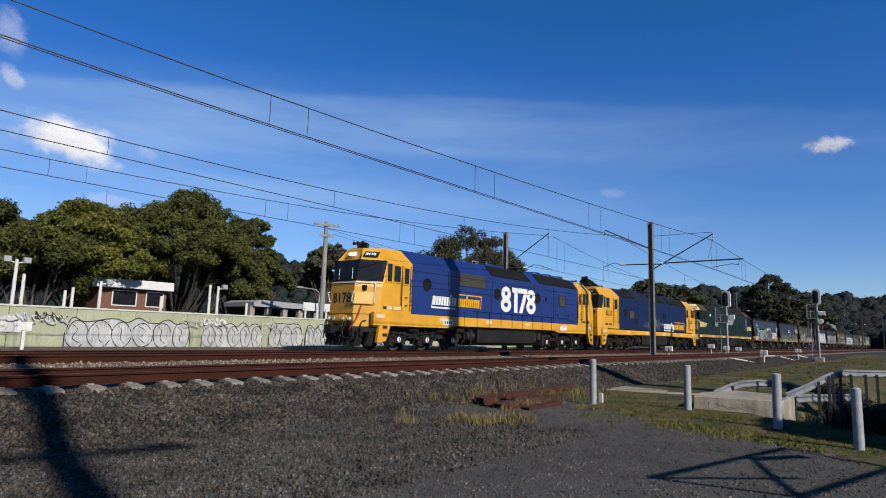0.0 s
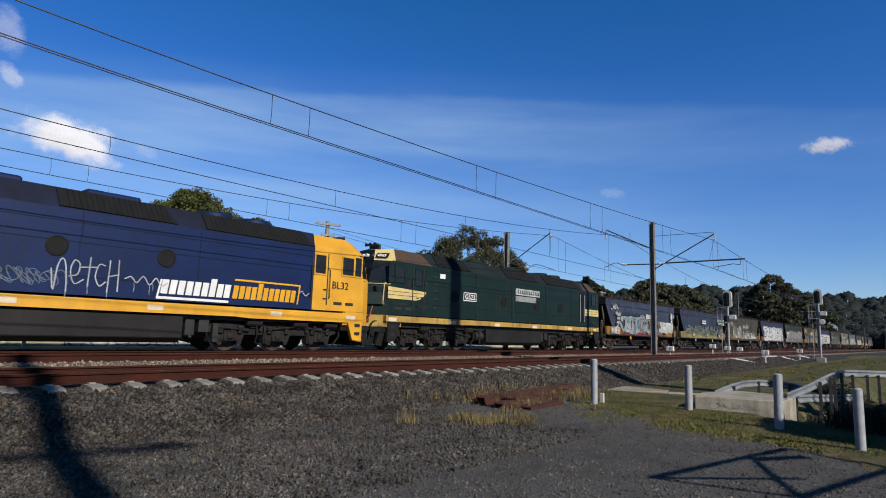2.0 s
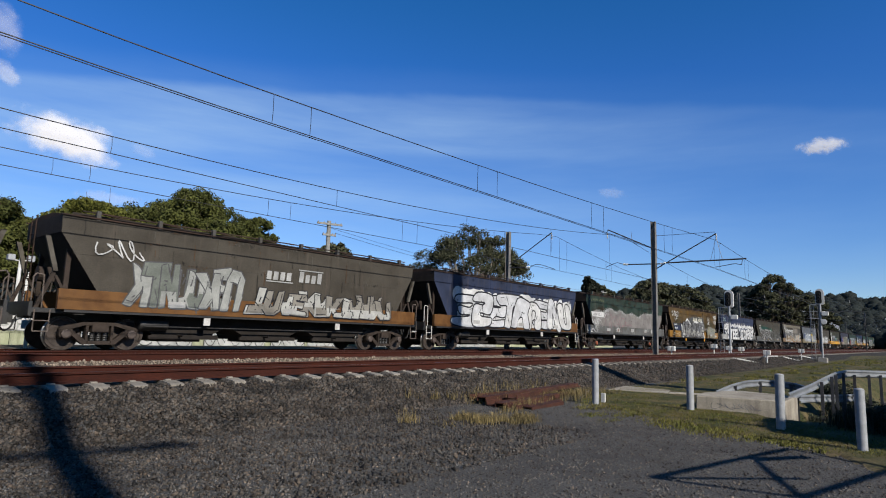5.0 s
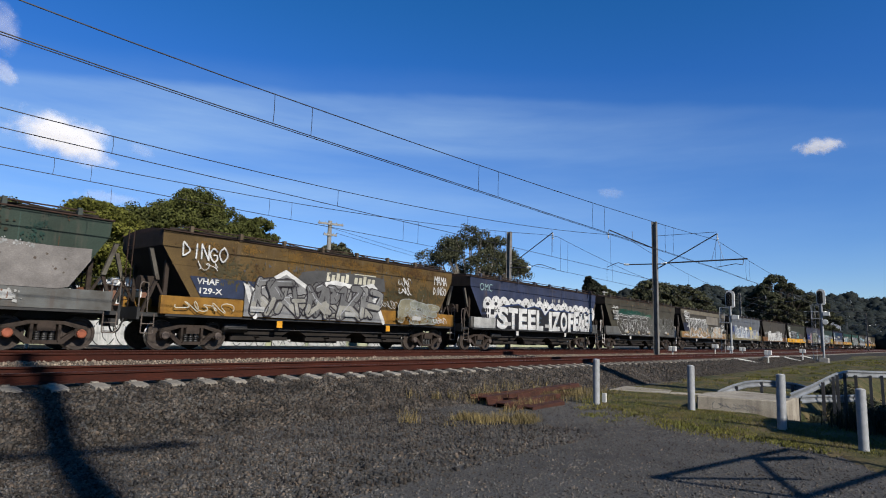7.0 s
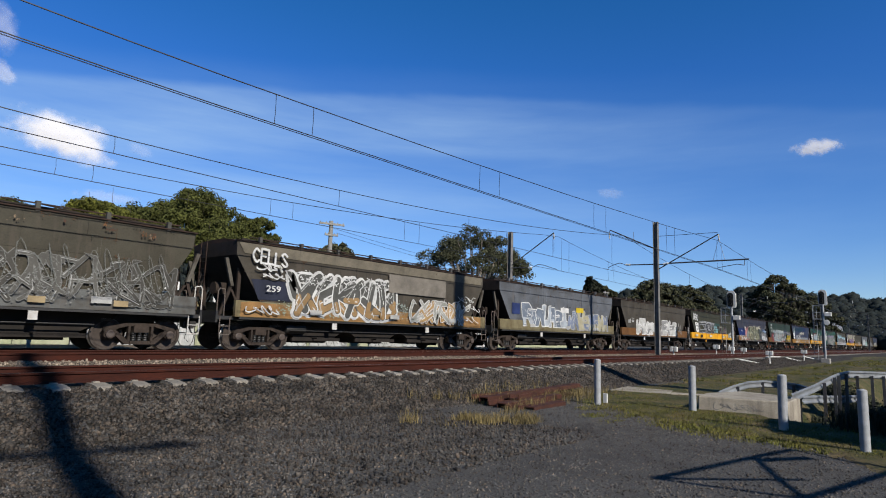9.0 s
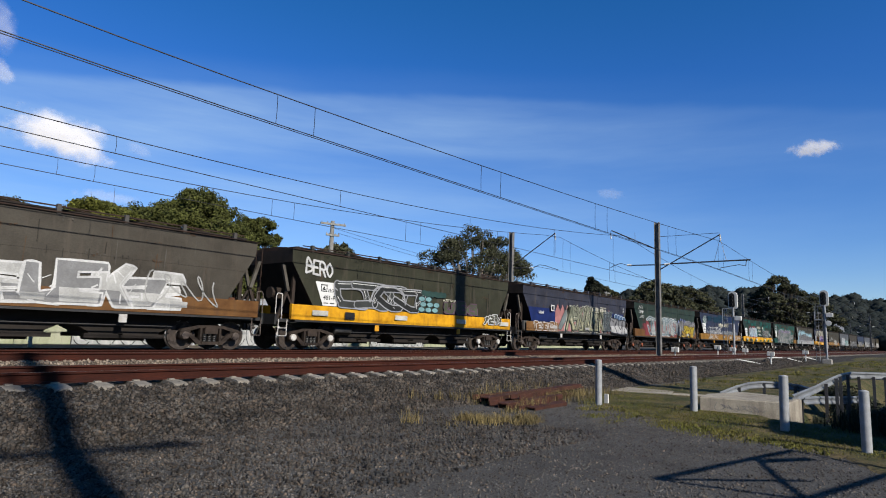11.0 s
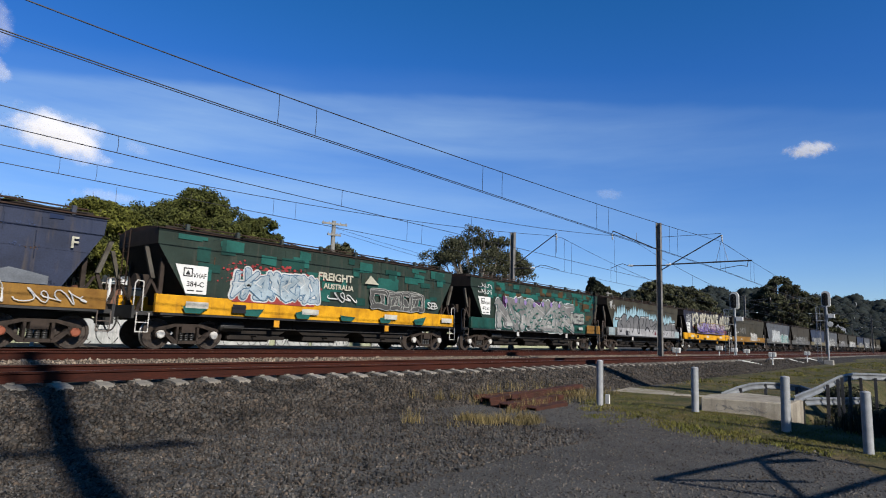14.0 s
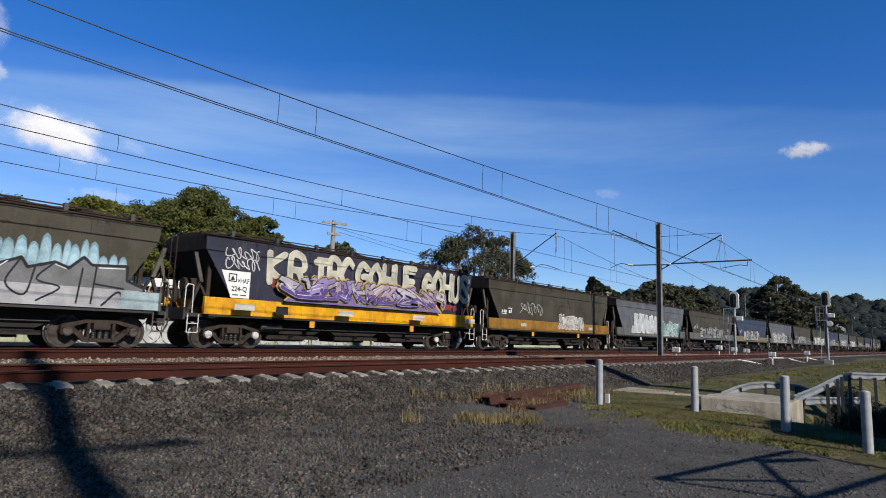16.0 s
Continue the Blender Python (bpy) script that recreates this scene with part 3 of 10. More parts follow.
class Flat:
    """Paint laid on a side: flat shapes in thin layers, each with its own colour, gathered into one mesh."""

    def __init__(self, y, step=-0.00012):
        self.y, self.step, self.v, self.f, self.m, self.mats = y, step, [], [], [], []

    def colour(self, mat):
        if mat not in self.mats:
            self.mats.append(mat)
        return self.mats.index(mat)

    def poly(self, pts, mat):
        k = len(self.v)
        self.v += [(x, self.y, z) for x, z in pts]
        self.f.append(tuple(range(k, k + len(pts))))
        self.m.append(self.colour(mat))
        self.y += self.step

    def bar(self, x0, x1, z0, z1, mat, lean=0.0):
        self.poly([(x0, z0), (x1, z0), (x1 + lean, z1), (x0 + lean, z1)], mat)

    def disc(self, x, z, r, mat, n=12, rz=None):
        self.poly([(x + r * math.cos(i * math.tau / n), z + (rz or r) * math.sin(i * math.tau / n)) for i in range(n)], mat)

    def stroke(self, pts, w, mat, caps=True):
        """A fat line along pts as one ribbon with round ends."""
        p = np.array(pts, float)
        d = np.gradient(p, axis=0)
        d /= np.maximum(np.linalg.norm(d, axis=1), 1e-6)[:, None]
        n = np.stack([-d[:, 1], d[:, 0]], 1) * w / 2
        a, b = p + n, p - n
        k = len(self.v)
        for i in range(len(p)):
            self.v += [(a[i, 0], self.y, a[i, 1]), (b[i, 0], self.y, b[i, 1])]
        for i in range(len(p) - 1):
            self.f.append((k + 2 * i, k + 2 * i + 1, k + 2 * i + 3, k + 2 * i + 2))
            self.m.append(self.colour(mat))
        self.y += self.step
        if caps:
            self.disc(p[0, 0], p[0, 1], w / 2, mat, 10)
            self.disc(p[-1, 0], p[-1, 1], w / 2, mat, 10)

    def text(self, body, x, z, size, mat, bold=0.0, width=None, lean=0.0, tilt=0.0):
        w, v, f = lettering(body, size, bold)
        q = (width / w) if width else 1.0
        k = len(self.v)
        self.v += [(x + a * q + c * lean, self.y, z + c + a * q * tilt) for a, _, c in v]
        self.f += [tuple(k + i for i in g) for g in f]
        self.m += [self.colour(mat)] * len(f)
        self.y += self.step * 3

    def put(self, name, parent, label):
        me = bpy.data.meshes.new(name)
        me.from_pydata(self.v, [], self.f)
        for m in self.mats:
            me.materials.append(m)
        me.polygons.foreach_set("material_index", self.m)
        me.update()
        ob = new(name, me)
        ob.parent = parent
        return tagged(ob, label)


def smooth_path(pts, n=5):
    """A Catmull-Rom curve through pts."""
    p = [np.array(q, float) for q in pts]
    p = [2 * p[0] - p[1]] + p + [2 * p[-1] - p[-2]]
    out = []
    for i in range(1, len(p) - 2):
        for t in np.linspace(0, 1, n, endpoint=False):
            out.append(0.5 * (2 * p[i] + (p[i + 1] - p[i - 1]) * t + (2 * p[i - 1] - 5 * p[i] + 4 * p[i + 1] - p[i + 2]) * t * t
                              + (3 * p[i] - p[i - 1] - 3 * p[i + 1] + p[i + 2]) * t ** 3))
    out.append(p[-2])
    return out


def wild_form(rg, bubble):
    """One interlocking form inside a unit cell: bent or curved strokes between jittered anchor points."""
    def spot(c, r):
        return (0.5 * c + rg.uniform(-0.12, 0.12), 0.5 * r + rg.uniform(-0.1, 0.1))
    strokes = []
    side = rg.choice((0, 2))
    strokes.append([spot(side, 0), spot(side + rg.choice((-1, 0, 1)) * 0.3, 1), spot(side, 2)])
    if bubble:
        strokes.append([spot(0, 2), spot(2, 2), spot(2, rg.choice((0, 1))), spot(1, 0), spot(0, rg.choice((0, 1)))])
    else:
        for _ in range(rg.choice((2, 2, 3))):
            a, b = (rg.choice((0, 1, 2)), rg.choice((0, 1, 2))), (rg.choice((0, 1, 2)), rg.choice((0, 1, 2)))
            if a == b:
                b = (2 - a[0], 2 - a[1]) if a != (1, 1) else (2, 0)
            mid = (rg.choice((0, 2)), rg.choice((0, 1, 2)))
            strokes.append([spot(*a), spot(*mid), spot(*b)])
        if rg.random() < 0.5:
            strokes.append([spot(1, 1), spot(2.6, rg.choice((0.2, 2.3)))])
    return strokes


BLOCKS = (
    ((0, 0), (0.28, 1), (0.72, 1), (1, 0), (0.7, 0), (0.62, 0.32), (0.4, 0.32), (0.3, 0)),
    ((0, 0), (1, 0.05), (1, 0.3), (0.4, 0.28), (0.4, 0.42), (0.85, 0.42), (0.8, 0.66), (0.4, 0.64), (0.4, 0.76), (1.05, 0.8), (0.95, 1.05), (0, 1)),
    ((0.05, 0), (0.95, 0.05), (1, 0.62), (0.45, 0.64), (0.42, 0.78), (1.05, 0.8), (0.9, 1.05), (0, 1), (0, 0.4), (0.6, 0.4), (0.6, 0.26), (0, 0.22)),
    ((0, 0), (0.3, 0), (0.34, 0.4), (0.7, 0), (1.1, 0), (0.7, 0.55), (1.05, 1), (0.7, 1), (0.36, 0.66), (0.3, 1), (0, 1)),
    ((0.3, 0), (0.66, 0), (0.66, 0.7), (1.05, 0.72), (1, 1), (-0.05, 1), (0, 0.7), (0.3, 0.7)),
    ((0, 0), (0.32, 0), (0.34, 0.55), (0.7, 0), (1, 0), (1, 1.05), (0.7, 1), (0.66, 0.5), (0.3, 1), (0, 1)),
    ((0, 0.2), (0.25, 0), (0.8, 0), (1, 0.2), (1, 1), (0.68, 1), (0.66, 0.3), (0.36, 0.3), (0.34, 1), (0, 1)),
    ((0, 0), (0.34, 0), (0.34, 0.35), (0.6, 0.35), (0.8, -0.05), (1.15, 0), (0.9, 0.45), (1, 0.8), (0.8, 1), (0, 1)),
)


def piece(fl, rg, x0, x1, z0, z1, n, fills, outline, glint=None, cloud=None, jag=0.1, edge=0.07, fat=0.30, bubble=False):
    """A sprayed wall piece: overlapping block forms with outlines and flashes on a soft-edged cloud; it spells nothing."""
    if not bubble:
        n = int(n * 1.35 + 0.5)
    h, w = z1 - z0, (x1 - x0) / n
    if cloud:
        top = [(x0 - 0.2 + (x1 - x0 + 0.4) * i / (2 * n), z1 + h * (0.16 + jag * rg.uniform(-1, 1))) for i in range(2 * n + 1)]
        for (a, b), (c, d) in zip(top, top[1:]):
            fl.poly([(a, z0), (c, z0), (c, d), (a, b)], cloud)
            fl.disc(a, (b + z0) / 2 + h * 0.35, h * 0.28, cloud)
    order = list(range(n))
    rg.shuffle(order)
    for i in order:
        form = list(BLOCKS[rg.randrange(len(BLOCKS))])
        if rg.random() < 0.5:
            form = [(1 - p, q) for p, q in form][::-1]
        if rg.random() < 0.4:
            form = [(p, 1 - q) for p, q in form][::-1]
        grow, shear, tall = rg.uniform(1.15, 1.7), rg.uniform(-0.4, 0.4), rg.uniform(0.82, 1.15)
        pts = [(x0 + w * (i + 0.5 + (p - 0.5 + rg.uniform(-0.07, 0.07)) * grow + shear * (q - 0.5)), z0 + h * max(0.0, q * tall + rg.uniform(-0.05, 0.05))) for p, q in form]
        if bubble:
            loop = smooth_path(pts + pts[:2], 4)[:-4]
            pts = [tuple(q) for q in loop]
        ring = [np.array(p) for p in pts + pts[:1]]
        fine = [a * (1 - k / 3) + b * k / 3 for a, b in zip(ring, ring[1:]) for k in range(3)]
        fl.stroke(fine, 2.6 * edge, outline, False)
        fl.poly(pts, mark(fills[rg.randrange(len(fills))]))
        c = np.mean(np.array(pts), axis=0)
        if len(fills) > 1:                       # a second tone fading in over the lower part
            low = [(p, min(q, z0 + h * 0.42)) for p, q in pts]
            fl.poly([(c[0] + (p - c[0]) * 0.86, z0 + (q - z0) * 0.94 + 0.03) for p, q in low], mark(fills[rg.randrange(len(fills))]))
        inner = [c + (np.array(p) - c) * 0.80 for p in pts]
        k = rg.randrange(len(inner) - 3)
        fl.stroke(inner[k:k + rg.choice((2, 3))], 0.03, glint or outline, False)
        for _ in range(4):
            a = c + np.array((rg.uniform(-0.4, 0.4) * w, rg.uniform(-0.35, 0.35) * h))
            fl.stroke([a, a + np.array((rg.uniform(-0.25, 0.25) * w, rg.uniform(-0.3, 0.3) * h))], 0.035 * rg.uniform(0.6, 1.4), outline, False)


GLYPHS = dict(A="00 26 40|12 32", B="00 06 25 34 33 03|03 33 42 31 00", C="45 26 04 02 20 41", D="00 06 25 43 21 00", E="46 06 00 40|03 33",
              G="45 26 04 02 20 41 43 23", H="00 06|40 46|03 43", I="20 26", L="06 00 40", M="00 06 23 46 40", N="00 06 40 46",
              K="00 06|46 03 40", O="26 04 02 20 42 44 26", R="00 06 36 44 33 03|23 40", S="45 26 05 23 41 20 01", T="06 46|26 20", U="06 02 20 42 46", W="06 10 24 30 46")


def letter_runs(ch):
    """The strokes of one hand-drawn capital inside a unit cell."""
    runs = [[(int(p[0]) / 4, int(p[1]) / 6) for p in run.split()] for run in GLYPHS[ch].split("|")]
    return [r if ch in "AEHILMNTW" else [tuple(q) for q in smooth_path(r, 4)] for r in runs]


def hand(fl, rg, word, x0, x1, z0, z1, mat, w=0.045, tilt=0.0):
    """A word written with a fat marker, each letter a little askew."""
    step = (x1 - x0) / max(1, len(word))
    for i, ch in enumerate(word):
        if ch == " ":
            continue
        a, lift, big = rg.uniform(-0.12, 0.12), rg.uniform(-0.06, 0.06), rg.uniform(0.9, 1.12)
        for run in letter_runs(ch):
            pts = [(x0 + step * (i + 0.1 + 0.76 * p * big + a * q), z0 + (z1 - z0) * (q * big + lift) + tilt * (step * (i + p))) for p, q in run]
            for b, c in zip(pts, pts[1:]):
                fl.stroke([b, c], w, mat)


def burner(fl, rg, x0, x1, z0, z1, n, fills, outline, halo=None, shine=None, fat=0.42, edge=0.05, bubble=False, low=None):
    """A sprayed piece of fat interlocking strokes, outlined, with highlights, on an outer halo; it spells nothing."""
    n = int(n * 1.45 + 0.5)
    w, h = (x1 - x0) / n, z1 - z0
    forms = []
    for i in range(n):
        grow, shear = rg.uniform(1.2, 1.75), rg.uniform(-0.45, 0.45)
        runs = []
        for run in wild_form(rg, bubble):
            run = smooth_path(run, 4 if bubble else 2)
            runs.append([(x0 + w * (i + 0.5 + (p[0] - 0.5) * grow + shear * (p[1] - 0.5)), z0 + h * (0.12 + 0.80 * min(max(p[1], -0.05), 1.1))) for p in run])
        forms.append((runs, min(0.85 * fat * w, 0.30 * h) * rg.uniform(0.65, 1.1), fills[rg.randrange(len(fills))]))
    if halo:
        for runs, f, _ in forms:
            for run in runs:
                fl.stroke(run, f + 2 * edge + 0.11, halo)
    rg.shuffle(forms)
    for runs, f, fill in forms:
        for run in runs:
            fl.stroke(run, f + 2 * edge, outline)
        for run in runs:
            fl.stroke(run, f, mark(fill))
        if low:                              # a second tone over the lower half
            for run in runs:
                part_run = [p for p in run if p[1] < z0 + 0.5 * h]
                if len(part_run) > 1:
                    fl.stroke(part_run, f * 0.8, mark(low))
        for run in runs:
            k = max(2, len(run) // 2)
            fl.stroke([(p - 0.22 * f, q + 0.22 * f) for p, q in run[:k]], max(0.02, f * 0.13), shine or outline)
            a = run[rg.randrange(len(run))]
            fl.stroke([a, (a[0] + rg.uniform(-0.2, 0.2) * w, a[1] + rg.uniform(-0.2, 0.2) * h)], edge * 0.8, outline)
        a = runs[0][-1]
        if not bubble:                       # a pointed flourish off one end
            u, v = rg.choice((-1, 1)) * rg.uniform(0.25, 0.6) * w, rg.uniform(-0.25, 0.3) * h
            tip = (a[0] + u, min(max(a[1] + v, z0), z1 + 0.1))
            for g, m in ((edge, outline), (0.0, mark(fill))):
                fl.poly([(a[0], a[1] - 0.5 * f - g), (a[0] + 0.2 * u, a[1] + 0.5 * f + g), (tip[0] + (g if u > 0 else -g), tip[1])], m)


def mist(fl, rg, x0, x1, z0, z1, mat, n=120, size=0.09):
    """Overspray: soft-edged specks scattered over a patch, thinner towards its rim."""
    base = fl.y
    for i in range(int(n * 2.6)):
        fl.y = base - 0.00004 * (i % 12)
        a, b = rg.triangular(-0.52, 0.52, 0.0), rg.triangular(-0.52, 0.52, 0.0)
        r = 0.5 * size * rg.uniform(0.15, 1.0) ** 1.5
        fl.disc((x0 + x1) / 2 + a * (x1 - x0), (z0 + z1) / 2 + b * (z1 - z0), r, mat, 7, r * rg.uniform(0.4, 1.0))
    fl.y = base - 0.0006


def tag(fl, rg, x0, x1, z0, z1, mat, w=0.035, n=7):
    """A quick looping scrawl; it spells nothing."""
    pts = []
    w = w * 0.75
    m = n * 6
    f1, f2, ph = rg.uniform(0.8, 1.3), rg.uniform(0.3, 0.6), rg.uniform(0, 6)
    for i in range(m):
        t = i / (m - 1)
        a = t * n * math.pi * f1 + ph
        loop = (x1 - x0) / n * 0.9
        env = 0.35 + 0.65 * abs(math.sin(a * f2 * 0.37 + ph))
        pts.append((x0 + (x1 - x0) * t + loop * math.cos(a), (z0 + z1) / 2 + 0.5 * (z1 - z0) * env * math.sin(a * 0.93 + 0.8 * math.sin(a * f2))))
    fl.stroke(pts, w, mat)


# ---- running gear
AXLE_R = 0.46


def wheelset_mesh(name, r, cap, cap_mat=None):
    """Two wheels with flanges on their axle; end caps with a painted bar that shows the turning."""
    bm = bmesh.new()
    rod(bm, (0, -1.02, 0), (0, 1.02, 0), 0.075, 10)
    for s in (-1, 1):
        lathe(bm, [(s * 0.685, r - 0.16), (s * 0.685, r + 0.028), (s * 0.715, r + 0.028), (s * 0.728, r + 0.002), (s * 0.815, r - 0.004),
                   (s * 0.815, r - 0.075), (s * 0.78, r - 0.095), (s * 0.765, 0.17), (s * 0.81, 0.13), (s * 0.81, 0.05)], 28)
        if cap:
            lathe(bm, [(s * 0.98, 0.12), (s * 1.17, 0.12), (s * 1.18, 0.09), (s * 1.18, 0.01)], 14)
            box(bm, -0.025, 0.025, min(s * 1.18, s * 1.186), max(s * 1.18, s * 1.186), -0.08, 0.08)
    me = finish(name, bm, [WHEEL, TREAD, cap_mat or WHITE_MARK, BLACK_MARK], True)
    for f in me.polygons:
        rr = math.hypot(f.center.x, f.center.z)
        if rr > r - 0.04:
            f.material_index = 1
        elif abs(f.center.y) > 1.1801 and cap:
            f.material_index = 3
        elif abs(f.center.y) > 1.13 and cap:
            f.material_index = 2
    return me


def side_frame(bm, s):
    """Cast side frame of a goods bogie with two openings and a spring nest."""
    y0, y1 = (0.93, 1.09) if s > 0 else (-1.09, -0.93)
    e = 0.003
    slab(bm, [(-1.06, 0.58), (-1.0, 0.66), (-0.42, 0.80), (0.42, 0.80), (1.0, 0.66), (1.06, 0.58), (0.88, 0.56), (0.40, 0.705), (-0.40, 0.705), (-0.88, 0.56)], y0, y1)
    slab(bm, [(-0.78, 0.48), (-0.68, 0.55), (-0.33, 0.26), (-0.30, 0.17), (-0.44, 0.17)], y0 + e, y1 - e)
    slab(bm, [(0.78, 0.48), (0.68, 0.55), (0.33, 0.26), (0.30, 0.17), (0.44, 0.17)], y0 + e, y1 - e)
    slab(bm, [(-0.30, 0.17), (0.30, 0.17), (0.30, 0.27), (-0.30, 0.27)], y0 - e, y1 + e)
    for q in (-1, 1):
        slab(bm, [(q * 0.30, 0.26), (q * 0.37, 0.26), (q * 0.37, 0.70), (q * 0.30, 0.70)], y0 + 2 * e, y1 - 2 * e)
        slab(bm, [(q * 1.03, 0.40), (q * 1.05, 0.60), (q * 0.70, 0.60), (q * 0.72, 0.40), (q * 0.78, 0.35), (q * 0.97, 0.35)], y0 + 0.01, y1 + 0.035 * (1 if s > 0 else 0) + 0.0)


def bogie(parent, x, name="bogie"):
    bm = bmesh.new()
    for s in (-1, 1):
        side_frame(bm, s)
    box(bm, -0.22, 0.22, -1.12, 1.12, 0.52, 0.74)
    box(bm, -0.45, 0.45, -0.4, 0.4, 0.62, 0.86)
    ob = part(name, bm, BOGIE, parent, "dusty cast-iron bogie")
    ob.location = (x, 0, 0)
    for s in (-1, 1):
        bm = bmesh.new()
        for q in (-0.17, 0.0, 0.17):
            lathe(bm, [(0.27, 0.07), (0.30, 0.075), (0.33, 0.06), (0.36, 0.075), (0.39, 0.06), (0.42, 0.075), (0.45, 0.06), (0.48, 0.075), (0.52, 0.07)], 8, "z", (q, s * 1.0, 0))
        part("spring_nest", bm, BLACK_IRON, ob)
    for q in (-0.875, 0.875):
        w = new("wheelset", WAGON_WHEELS)
        w.parent = ob
        w.location = (q, 0, AXLE_R)
    for s in (-1, 1):
        for q in (-0.875, 0.875):
            bm = bmesh.new()
            lathe(bm, [(s * 1.06, 0.13), (s * 1.15, 0.125), (s * 1.17, 0.09), (s * 1.17, 0.02)], 12, "y", (q, 0, AXLE_R))
            part("axle_box", bm, CAP_PAINT, ob)
    return ob


CAP_PAINT = surface("axle_cap_paint", (1, 1, 1), (0.7, 0.66, 0.62), 5, 0.6, 0.0, 0.15, 40, 0.1, own=True)
WAGON_WHEELS = wheelset_mesh("wheelset", AXLE_R, False)
LOCO_WHEELS = wheelset_mesh("loco_wheelset", 0.50, True)
LOCO_WHEELS_SOOTY = wheelset_mesh("sooty_loco_wheelset", 0.50, True, LOCO_BOGIE)


def wagon_model():
    """A long grain hopper wagon: sloping ends, deep side sills, roof hatches, end platforms and running gear."""
    w = thing("grain_hopper_wagon", "grain hopper wagon", "hopper wagon", pose(0, TRACK_Y, 0), "wagons of the goods train")
    bm = bmesh.new()
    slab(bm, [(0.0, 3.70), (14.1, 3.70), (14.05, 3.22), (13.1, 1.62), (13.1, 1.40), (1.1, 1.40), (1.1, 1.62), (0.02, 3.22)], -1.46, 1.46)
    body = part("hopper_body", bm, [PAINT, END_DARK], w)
    # dark brown ends and undersides, the shade of the gap included in their colour
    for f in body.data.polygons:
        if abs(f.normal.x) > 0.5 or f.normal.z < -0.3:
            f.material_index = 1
    bm = bmesh.new()                                     # pressed ribs and seams along the side
    for s in (-1, 1):
        box(bm, 0.05, 14.05, s * 1.46 - 0.012, s * 1.46 + 0.012, 3.20, 3.235)
        box(bm, 0.35, 13.75, s * 1.46 - 0.008, s * 1.46 + 0.008, 2.66, 2.675)
        for x in (4.6, 9.4):
            box(bm, x - 0.012, x + 0.012, s * 1.46 - 0.009, s * 1.46 + 0.009, 1.7, 3.66)
    part("side_seams", bm, PAINT, body)
    for s in (-1, 1):                                    # side sills
        bm = bmesh.new()
        ya, yb = (s * 1.33, s * 1.475)
        slab(bm, [(0.12, 1.12), (14.30, 1.12), (14.30, 1.68), (0.12, 1.68)], min(ya, yb), max(ya, yb))
        part("side_sill", bm, SILL_PAINT, w, bevel=0.008)
        bm = bmesh.new()
        box(bm, 0.3, 14.1, s * 1.40 - 0.06, s * 1.40 + 0.06, 1.05, 1.115)
        part("sill_flange", bm, BLACK_IRON, w)
    bm = bmesh.new()                                     # rim, roof and hatches
    for s in (-1, 1):
        box(bm, -0.04, 14.14, s * 1.46 - 0.05, s * 1.46 + 0.03, 3.69, 3.73)
    slab(bm, [(-1.42, 3.70), (-1.0, 3.79), (-0.5, 3.84), (0.5, 3.84), (1.0, 3.79), (1.42, 3.70)], 0.02, 14.08, "x")
    part("roof", bm, RUSTY_TOP, w, "rusty brown roof rim")
    for i in range(6):
        bm = bmesh.new()
        box(bm, 0.7 + 2.2 * i, 2.55 + 2.2 * i, -0.62, 0.62, 3.84, 3.93)
        for q in (0.15, 1.7):
            rod(bm, (0.7 + 2.2 * i + q, -0.66, 3.93), (0.7 + 2.2 * i + q, 0.66, 3.93), 0.025, 6)
        part("roof_hatch", bm, END_DARK, w, "dark roof hatch")
    for i in range(8):
        bm = bmesh.new()
        x = 0.9 + 1.76 * i
        box(bm, x - 0.055, x + 0.055, -1.49, -1.36, 3.66, 3.93)
        part("rim_bracket", bm, CAP_PAINT, w)
    bm = bmesh.new()
    box(bm, 0.5, 13.6, -1.41, -1.37, 3.86, 3.895)
    for i in range(7):                       # raking ties behind the rail
        x = 0.95 + 1.76 * i
        rod(bm, (x, -1.36, 3.88), (x + 1.5, -0.95, 3.84), 0.02, 5)
    part("rim_rail", bm, RUSTY_TOP, w)
    # added dark strip that stands for the shade under the rim rail
    bm = bmesh.new()
    box(bm, 0.3, 13.8, -1.22, -1.20, 3.72, 3.84)
    part("rim_coaming", bm, END_DARK, w)
    # ends: end sheets, struts, platforms, ladders
    for e, (q, x) in enumerate(((1, 0.0), (-1, 14.1))):
        X = (lambda d, q=q, x=x: x + q * d)
        bm = bmesh.new()
        slab(bm, sorted_poly([(X(0.9), 1.02), (X(-0.42), 1.02), (X(-0.42), 1.14), (X(0.9), 1.14)]), -1.30, 1.30)
        box(bm, min(X(-0.50), X(-0.42)), max(X(-0.50), X(-0.42)), -1.35, 1.35, 0.92, 1.30)
        part("end_platform", bm, BLACK_IRON, w)
        for s in (-1, 1):
            bm = bmesh.new()
            slab(bm, sorted_poly([(X(0.30), 3.0), (X(0.42), 3.0), (X(0.42), 1.14), (X(0.30), 1.14)]), s * 1.12 - 0.05, s * 1.12 + 0.05)
            part("end_post", bm, BOGIE, w, "dusty brown end post")
            bm = bmesh.new()
            slab(bm, sorted_poly([(X(-0.36), 1.14), (X(-0.26), 1.14), (X(0.10), 2.2), (X(0.0), 2.2)]), s * 1.20 - 0.04, s * 1.20 + 0.04)
            part("lower_strut", bm, BOGIE, w)
            bm = bmesh.new()
            slab(bm, sorted_poly([(X(-0.02), 2.15), (X(0.10), 2.15), (X(-0.18), 3.1), (X(-0.30), 3.1)]), s * 1.26 - 0.05, s * 1.26 + 0.05)
            part("upper_strut", bm, STRUT, w)
